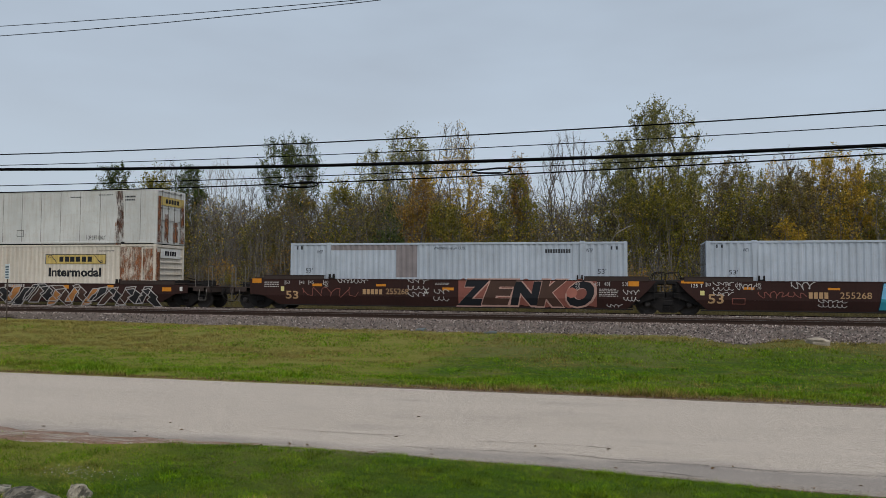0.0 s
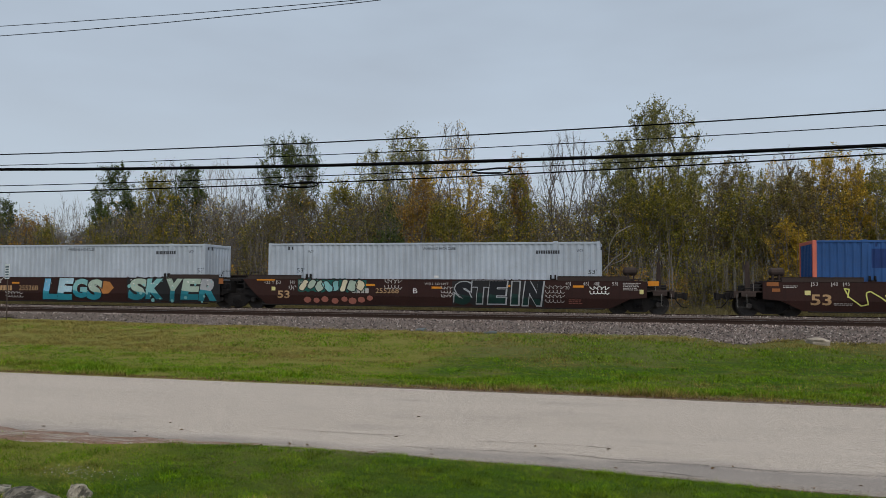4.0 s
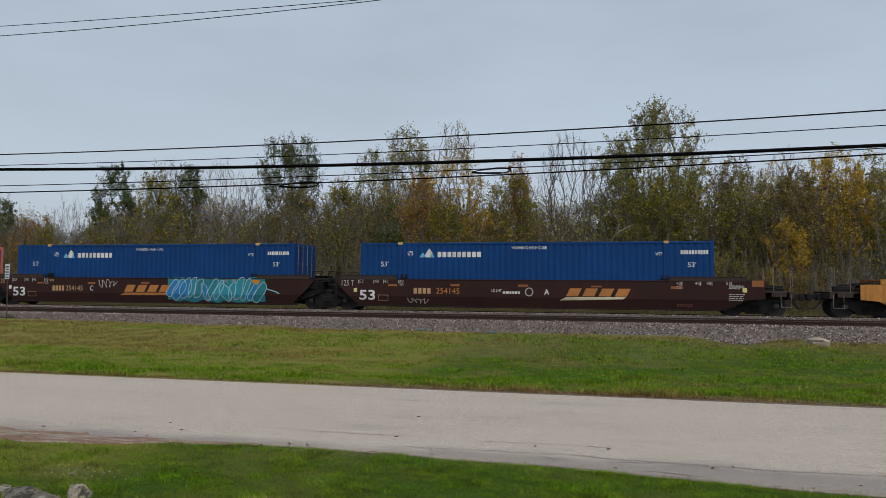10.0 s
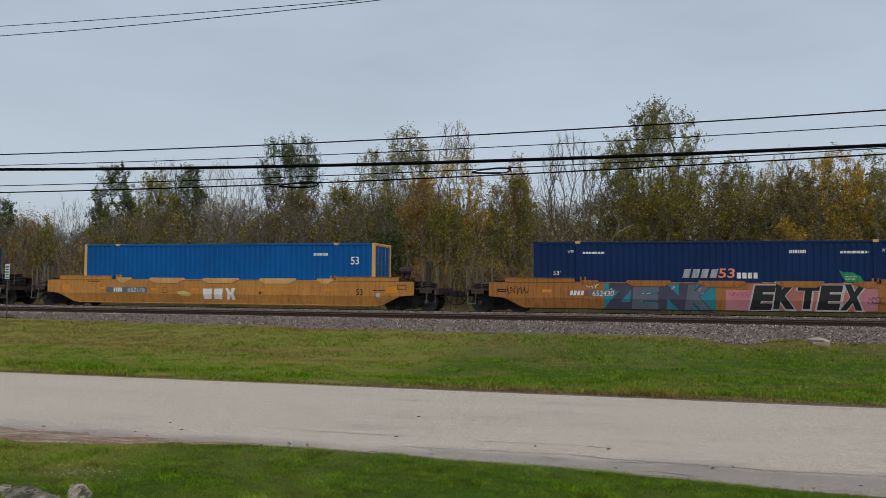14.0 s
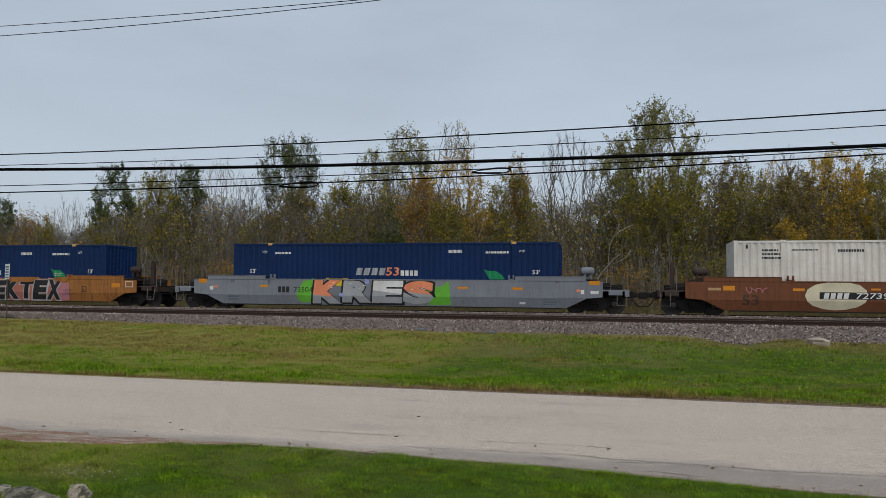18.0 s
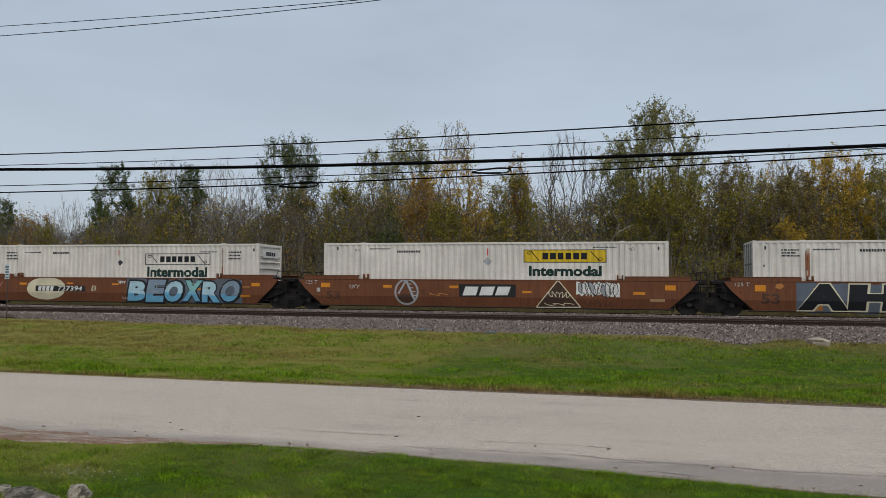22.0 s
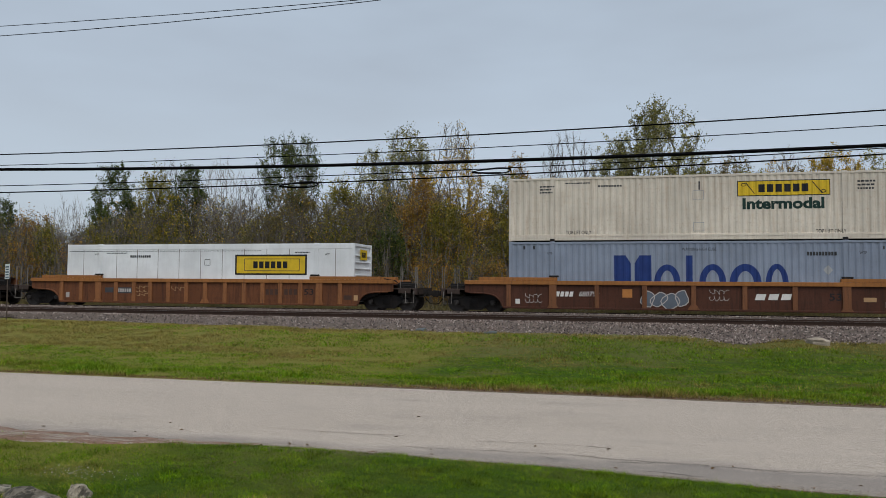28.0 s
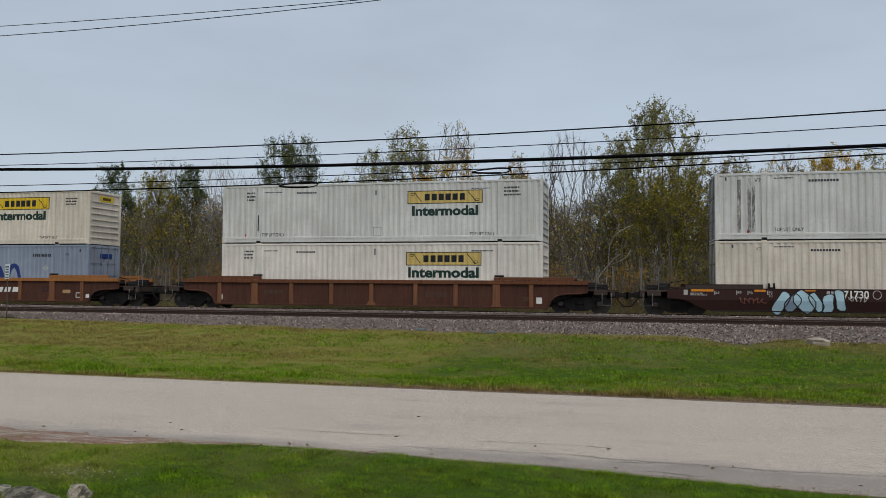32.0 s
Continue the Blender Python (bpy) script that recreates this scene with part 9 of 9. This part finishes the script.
bars(BOXES["e"], "grey_text", 9, -4.05, -3.04, 2.42, 2.50)
small_print(BOXES["e"], "grey_text", 4.75, 5.81, 2.47, 2.58, 1, 146)
small_print(BOXES["e"], "grey_text", -6.86, -6.24, 2.14, 2.62, 3, 147)
rect(BOXES["e"], "grey_text", -0.01, 0.05, 2.30, 2.62, "marking")
words(CARS["f"], "white", "71730", -3.09, -2.14, 0.82, 1.15, bold=0.02)
bars(CARS["f"], "dull_white", 3, -3.76, -3.24, 0.86, 1.12)
spray(CARS["f"], -5.73, -2.99, 0.08, 1.18, 3, "black", ("pale_blue", "blue_grey", "pale_blue"), 148, rim=0.03, curl=1.2)
ring_mark(CARS["f"], "dull_white", -1.99, -1.68, 0.81, 1.16)
rect(CARS["f"], "orange", -9.11, -8.19, 1.07, 1.19, "reflector")
rect(CARS["f"], "orange", -6.55, -6.10, 1.07, 1.21, "reflector")
rect(CARS["f"], "orange", -4.56, -4.16, 1.11, 1.21, "reflector")
rect(CARS["f"], "dull_white", -9.42, -9.25, 0.92, 1.14, "placard")
words(CARS["f"], "dull_white", "53", -8.12, -7.96, 0.97, 1.10)
rect(CARS["f"], "dull_white", -8.16, -8.13, 0.93, 1.11, "length_mark")
words(CARS["f"], "dull_white", "48", -7.23, -7.07, 0.98, 1.11)
rect(CARS["f"], "dull_white", -7.27, -7.24, 0.94, 1.12, "length_mark")
words(CARS["f"], "dull_white", "45", -6.78, -6.62, 0.98, 1.11)
rect(CARS["f"], "dull_white", -6.82, -6.79, 0.94, 1.12, "length_mark")
words(CARS["f"], "dull_white", "40", -5.99, -5.84, 0.99, 1.12)
rect(CARS["f"], "dull_white", -6.04, -6.00, 0.95, 1.13, "length_mark")
words(CARS["f"], "dull_white", "20", -5.99, -5.84, 0.85, 0.97)
scrawl(CARS["f"], "dull_white", -2.94, -2.20, 0.66, 0.96, 149, loops=5, w=0.025)
small_print(CARS["f"], "dull_white", -9.14, -8.44, 0.90, 1.05, 2, 150)
scrawl(CARS["f"], "brick", -7.16, -6.11, 0.52, 0.87, 151, loops=6)
words(BOXES["f_up"], "ink", "TOP LIFT ONLY", -5.69, -4.52, 0.38, 0.52)
words(BOXES["f_up"], "ink", "WTP", -6.46, -6.21, 2.50, 2.65)
small_print(BOXES["f_up"], "grey_text", -5.67, -4.60, 2.62, 2.72, 1, 152)
bars(BOXES["f_up"], "grey_text", 10, -4.33, -3.13, 2.46, 2.56)
rect(BOXES["f_up"], "grey_run", -6.75, -6.59, 0.32, 2.66, "stain")
rect(BOXES["f_up"], "grey_run", -7.16, -7.02, 0.32, 2.62, "stain")
rect(BOXES["f_up"], "grey_run", -6.57, -6.45, 0.37, 2.31, "stain")
rect(BOXES["f_up"], "red", -6.78, -6.71, 0.29, 0.44, "sticker")
rect(BOXES["f_up"], "grey_text", -7.66, -7.59, 2.58, 2.73, "vent")
small_print(BOXES["f"], "grey_text", -5.70, -4.59, 2.60, 2.69, 1, 153)
bars(BOXES["f"], "grey_text", 10, -4.28, -3.11, 2.43, 2.52)
words(BOXES["f"], "grey_text", "WTP", -6.43, -6.22, 2.48, 2.60)
rect(BOXES["f"], "grey_text", -7.41, -7.34, 2.58, 2.73, "vent")


# ---------- small things on the ground ----------
def rubble(name, label, x, y, z, rx, ry, rz, seed, mat):
    """A broken, weathered stone."""
    rnd = random.Random(seed)
    bm = bmesh.new()
    bmesh.ops.create_cube(bm, size=2.0)
    for k in range(9):
        n = Vector((rnd.uniform(-1, 1), rnd.uniform(-1, 1), rnd.uniform(-0.2, 1))).normalized()
        cut = bmesh.ops.bisect_plane(bm, geom=bm.verts[:] + bm.edges[:] + bm.faces[:], plane_co=n * rnd.uniform(0.72, 1.0), plane_no=n, clear_outer=True)
        rim = [e for e in cut["geom_cut"] if isinstance(e, bmesh.types.BMEdge)]
        bmesh.ops.holes_fill(bm, edges=rim)
    bmesh.ops.triangulate(bm, faces=bm.faces)
    bmesh.ops.subdivide_edges(bm, edges=bm.edges, cuts=3, use_grid_fill=True)
    bmesh.ops.triangulate(bm, faces=bm.faces)
    for v in bm.verts:
        crack = -0.16 * max(0.0, 0.12 - abs(noise.noise(Vector((v.co.x * 2.2 + seed, v.co.y, 0.3 * v.co.z))))) / 0.12
        v.co += v.co.normalized() * (0.07 * noise.noise(v.co * 2.6 + Vector((seed, 0, 0))) + 0.05 * noise.noise(v.co * 7 + Vector((0, seed, 0))) + crack)
        v.co = Vector((v.co.x * rx, v.co.y * ry, v.co.z * rz))
    ob = part(name, bm, mat)
    ob.matrix_basis = pose(x, y, z, rnd.uniform(-10, 10), rnd.uniform(-10, 10), rnd.uniform(-25, 25))
    return tagged(ob, label, "stone", "stones on the ground")


def stone_material(name, k):
    m, n, l, b = nodes_of(name)
    f = remap(n, l, noise_node(n, l, 7.0, 6, rough=0.7), 0.3, 0.7)
    col = mixed(n, l, f, shade((0.13, 0.112, 0.082), k), shade((0.38, 0.335, 0.26), k))
    col = mixed(n, l, remap(n, l, noise_node(n, l, 5.0, 6, (2.4, 2.4, 0.5), rough=0.75), 0.50, 0.58, 0, 0.9), col, (0.045, 0.042, 0.03))
    col = mixed(n, l, remap(n, l, noise_node(n, l, 9.0, 5), 0.6, 0.7, 0, 0.7), col, (0.52, 0.49, 0.43))
    l.new(col, b.inputs["Base Color"])
    b.inputs["Roughness"].default_value = 0.95
    bumped(n, l, b, f, 1.0, 0.06)
    return m


def small_things():
    lime, pale = stone_material("limestone_weathered", 0.9), stone_material("limestone_fresh", 1.6)
    rubble("rock", "long grey weathered limestone rock on the lawn", -4.96, 5.56, -0.01, 0.43, 0.20, 0.15, 3, lime)
    rubble("rock", "pale broken limestone rock on the lawn", -4.60, 5.82, 0.02, 0.13, 0.10, 0.12, 5, pale)
    rubble("rock", "flat pale limestone rock on the lawn", -5.45, 5.80, 0.03, 0.18, 0.10, 0.08, 12, pale)
    rubble("rock", "flat pale stone at the ballast's edge", 5.72, 26.1, 0.22, 0.34, 0.22, 0.11, 14, plain("stone_buff", (0.33, 0.28, 0.22), 0.9))
    dark = plain("debris_slate", (0.10, 0.115, 0.12), 0.7)
    rubble("debris", "dark flat piece of debris on the ballast", -4.75, 27.1, 0.19, 0.28, 0.16, 0.05, 15, dark)
    rubble("debris", "dark flat piece of debris on the ballast", -7.6, 27.9, 0.20, 0.20, 0.14, 0.05, 16, dark)
    # trackside notice on its post
    ob = empty("trackside_sign", "small white notice on a thin steel post in the ballast", "sign")
    ob.location = (-26.6, 28.5, 0.30)
    ob.rotation_euler = (0, 0, radians(-28))
    bm = bmesh.new()
    box(bm, -0.022, 0.022, -0.02, 0.02, -0.25, 2.3, 0.004)
    part("post", bm, plain("post_rust", (0.07, 0.05, 0.04), 0.7), ob)
    bm = bmesh.new()
    box(bm, -0.26, 0.26, -0.032, -0.023, 1.70, 2.36, 0.002)
    board = part("board", bm, plain("sign_white", (0.62, 0.66, 0.68), 0.5, vary=0.05), ob)
    ink = plain("sign_print", (0.05, 0.09, 0.13), 0.6)
    for k, (w, h) in enumerate(((0.20, 0.045), (0.17, 0.04), (0.21, 0.04), (0.18, 0.04), (0.20, 0.035))):
        bm = bmesh.new()
        z = 2.24 - k * 0.115
        box(bm, -w, w, -0.036, -0.0325, z - h, z + h * 0.4)
        part("print_bar", bm, ink, board)
    # fallen leaves and litter
    brown = leafy("fallen_leaf", [(0.06, 0.035, 0.02), (0.10, 0.06, 0.03), (0.16, 0.10, 0.05), (0.05, 0.035, 0.025)])
    rnd = random.Random(77)
    verts = [(-0.05, 0, 0.004), (-0.02, 0.026, 0.014), (0.03, 0.022, 0.012), (0.055, 0.0, 0.006), (0.03, -0.024, 0.018), (-0.02, -0.027, 0.02), (0.0, 0.0, 0.002)]
    me = sheet("leaf", verts, [(0, 1, 6), (1, 2, 6), (2, 3, 6), (3, 4, 6), (4, 5, 6), (5, 0, 6)], brown)
    spots = [(-3.77, 9.18), (0.53, 10.16), (-0.23, 9.07), (-2.78, 9.13), (-6.05, 8.62), (-5.54, 8.84), (0.84, 8.47), (-2.86, 10.45), (-1.06, 9.03), (-7.23, 8.9), (-7.4, 8.6), (-3.9, 8.5), (-2.2, 8.6)]
    spots += [(rnd.uniform(-7.5, 3.2), rnd.choice((rnd.uniform(8.2, 9.4), rnd.uniform(6.2, 8.2), rnd.uniform(8.1, 8.5)))) for _ in range(22)]
    for x, y in spots:
        z = ground_z(x, y) + 0.02
        if near_edge(x) < y < far_edge(x):
            r = (y - near_edge(x)) / (far_edge(x) - near_edge(x))
            z = 0.05 * (1 - (2 * r - 1) ** 2) + 0.002
        k = rnd.uniform(0.35, 0.65)
        ob = tagged(new("fallen_leaf", me), "curled brown fallen leaf on the ground", "leaf", "fallen leaves")
        ob.matrix_basis = pose(x, y, z, rnd.uniform(-15, 15), rnd.uniform(-15, 15), rnd.uniform(0, 360)) @ Matrix.Diagonal((k, k, k, 1))


small_things()


def road_z(x, y):
    if not near_edge(x) < y < far_edge(x):
        return max(ground_z(x, y), -0.045)
    r = (y - near_edge(x)) / (far_edge(x) - near_edge(x))
    return max(ground_z(x, y), 0.05 * (1 - (2 * r - 1) ** 2) - 0.002)


def dirt_apron():
    """Bare reddish soil and gravel where a drive meets the road."""
    m, n, l, b = nodes_of("drive_soil")
    f = remap(n, l, noise_node(n, l, 30.0, 5, rough=0.8), 0.3, 0.7)
    col = mixed(n, l, f, (0.09, 0.042, 0.025), (0.34, 0.21, 0.145))
    col = mixed(n, l, remap(n, l, noise_node(n, l, 3.2, 6, (0.5, 2.2, 1), rough=0.7), 0.47, 0.60), col, mixed(n, l, f, (0.17, 0.14, 0.115), (0.50, 0.42, 0.35)))
    l.new(col, b.inputs["Base Color"])
    b.inputs["Roughness"].default_value = 0.95
    bumped(n, l, b, f, 0.7, 0.015)
    verts, faces = [], []
    n_u, n_v = 40, 10
    for i in range(n_u + 1):
        x = -9.5 + 5.3 * i / n_u
        lo = 7.6 + 0.6 * step01(-6.4, -4.4, x) + 0.16 * lumps(x, 2, 1.4, 5)
        hi = near_edge(x) + 0.10 + 0.15 * step01(-5.0, -7.0, x) + 0.16 * lumps(x, 0, 2.2, 2) + 0.10 * lumps(x, 0, 6, 3)
        for j in range(n_v + 1):
            y = lo + (max(hi, lo + 0.02) - lo) * j / n_v
            verts.append((x, y, road_z(x, y) + (0.014 if 0 < j < n_v else -0.03) + 0.006 * lumps(x, y, 5, 5)))
    faces = [(i * (n_v + 1) + j, (i + 1) * (n_v + 1) + j, (i + 1) * (n_v + 1) + j + 1, i * (n_v + 1) + j + 1) for i in range(n_u) for j in range(n_v)]
    tagged(new("soil_apron", sheet("soil_apron", verts, faces, m)), "bare reddish soil and grit at the road's edge", "soil", kind="structure")


dirt_apron()


def grit(name, label, tones, spots, seed):
    """Loose bits of stone or litter; spots gives x, y, z, size and flatness."""
    m = leafy(name + "_bits", tones, 0.9, 0.02)
    rs = np.random.RandomState(seed)
    p = np.array(spots)
    k = len(p)
    unit = np.array([(1, 0, 0), (-0.5, 0.87, 0), (-0.5, -0.87, 0), (0, 0, 0.9)])
    v = unit[None] * rs.uniform(0.5, 1.3, (k, 4, 3)) * p[:, None, 3:4]
    v[:, :, 2] *= p[:, None, 4]
    a = rs.uniform(0, 6.2832, k)
    c, q = np.cos(a)[:, None], np.sin(a)[:, None]
    x, y = v[:, :, 0] * c - v[:, :, 1] * q, v[:, :, 0] * q + v[:, :, 1] * c
    v = np.stack([x, y, v[:, :, 2]], 2) + p[:, None, :3]
    f = (np.arange(k)[:, None, None] * 4 + np.array([(0, 1, 3), (1, 2, 3), (2, 0, 3)])[None]).reshape(-1, 3)
    tagged(new(name, sheet(name, v.reshape(-1, 3).tolist(), f.tolist(), m)), label, "gravel", kind="stuff")


def edge_litter():
    rnd = random.Random(404)
    brown, grey, pale = [], [], []
    for k in range(9000):
        x = rnd.uniform(-9.0, 4.0)
        if rnd.random() > 0.35 + 0.65 * step01(0.2, 1.4, x) + 0.65 * step01(-4.8, -6.2, x):
            continue
        wide = 0.035 + 0.07 * step01(0.4, 1.8, x) + 0.13 * step01(-4.8, -6.2, x)
        y = near_edge(x) + 0.03 - 0.12 * step01(0.7, 1.5, x) - 1.6 * wide * step01(-4.8, -6.2, x) + rnd.gauss(0, wide)
        z = road_z(x, y)
        (brown if rnd.random() < 0.8 else grey).append((x, y, z, rnd.uniform(0.004, 0.012), rnd.uniform(0.3, 0.8)))
    for k in range(7000):
        x = rnd.uniform(-15.0, 7.0)
        y = far_edge(x) + 0.06 + abs(rnd.gauss(0, 0.12)) - 0.05
        brown.append((x, y, road_z(x, y), rnd.uniform(0.010, 0.028), rnd.uniform(0.4, 1.0)))
    for k in range(170):
        x, y = -5.2 + rnd.gauss(0, 0.24), 6.5 + rnd.gauss(0, 0.13)
        pale.append((x, y, ground_z(x, y) + 0.006, rnd.uniform(0.004, 0.011), 0.8))
    for k in range(900):
        x, y = rnd.uniform(-8.5, 3.5), rnd.uniform(8.6, 13.0)
        grey.append((x, y, road_z(x, y), rnd.uniform(0.004, 0.010), 0.8))
    grit("edge_litter", "brown leaf litter and soil crumbs along the road's edges", [(0.05, 0.03, 0.02), (0.12, 0.065, 0.035), (0.22, 0.13, 0.075), (0.09, 0.06, 0.04)], brown, 6)
    grit("lawn_pebbles", "pale pebbles scattered on the bare lawn", [(0.14, 0.125, 0.10), (0.26, 0.235, 0.19), (0.40, 0.37, 0.31), (0.55, 0.52, 0.45)], pale, 8)
    grit("edge_gravel", "loose pale grey gravel along the road's edge", [(0.08, 0.07, 0.06), (0.16, 0.14, 0.12), (0.27, 0.24, 0.21), (0.42, 0.38, 0.34)], grey, 7)


edge_litter()


# ---------- signs on container ends ----------
def end_sign(owner, e, y0, y1, z0, z1, ink, stripes=0, name="end_sign"):
    bm = bmesh.new()
    u = CONT_L / 2 + 0.012
    box(bm, min(e * u, e * (u + 0.006)), max(e * u, e * (u + 0.006)), y0, y1, z0, z1)
    board = part(name, bm, INK[ink], owner)
    if stripes:
        for k in range(stripes):
            bm = bmesh.new()
            a = y0 + (y1 - y0) * (0.2 + 0.6 * k / stripes)
            box(bm, min(e * (u + 0.007), e * (u + 0.011)), max(e * (u + 0.007), e * (u + 0.011)), a, a + (y1 - y0) * 0.45 / stripes, z0 + (z1 - z0) * 0.25, z0 + (z1 - z0) * 0.75)
            part("print_bar", bm, INK["ink"], board)


end_sign(BOXES["jb_up"], 1, -1.0, 1.15, 2.05, 2.5, "faded_yellow", 5)
for y0, y1, z0, z1 in ((-1.22, -0.95, 0.1, 2.5), (0.2, 0.6, 0.15, 1.2), (-0.6, -0.3, 0.15, 1.6), (0.9, 1.2, 0.1, 2.2)):
    end_sign(BOXES["jb_up"], 1, y0, y1, z0, z1, "rust_spots", 0, "rust_stain")
for y0, y1, z0, z1 in ((-1.22, -0.95, 0.1, 2.5), (-0.8, 0.9, 0.15, 0.7)):
    end_sign(BOXES["jb"], 1, y0, y1, z0, z1, "rust_spots", 0, "rust_stain")
end_sign(BOXES["jb"], 1, -0.9, 0.9, 2.2, 2.68, "white", 5)
end_sign(BOXES["h1"], 1, -0.9, 0.9, 2.2, 2.6, "bright" if "bright" in INK else "white", 5)
end_sign(BOXES["i"], 1, -0.5, 0.5, 2.1, 2.6, "yellow", 4)
end_sign(BOXES["d_up"], 1, -0.5, 0.6, 2.35, 2.65, "yellow", 4)
end_sign(BOXES["d"], 1, -0.4, 0.6, 2.2, 2.45, "navy", 0)
end_sign(BOXES["n"], 1, -0.9, -0.35, 1.4, 1.75, "white", 0)


# ---------- everything that moves ----------
def run_at(t):
    i = min(int(t * 2), len(RUN) - 2)
    return RUN[i] + (RUN[i + 1] - RUN[i]) * (t * 2 - i)


def motions():
    for ob, s, z in ROLLING:
        walk(ob, [(0.5 * k, pose(s - d, TRACK_Y, RAIL_Z + z)) for k, d in enumerate(RUN)])
    count = 480
    turned = [(32.0 * k / count, math.degrees(run_at(32.0 * k / count))) for k in range(count + 1)]
    for ob, u, r in WHEELS:
        walk(ob, [(t, pose(u, 0, r, 0, -a / r, 0)) for t, a in turned])


motions()
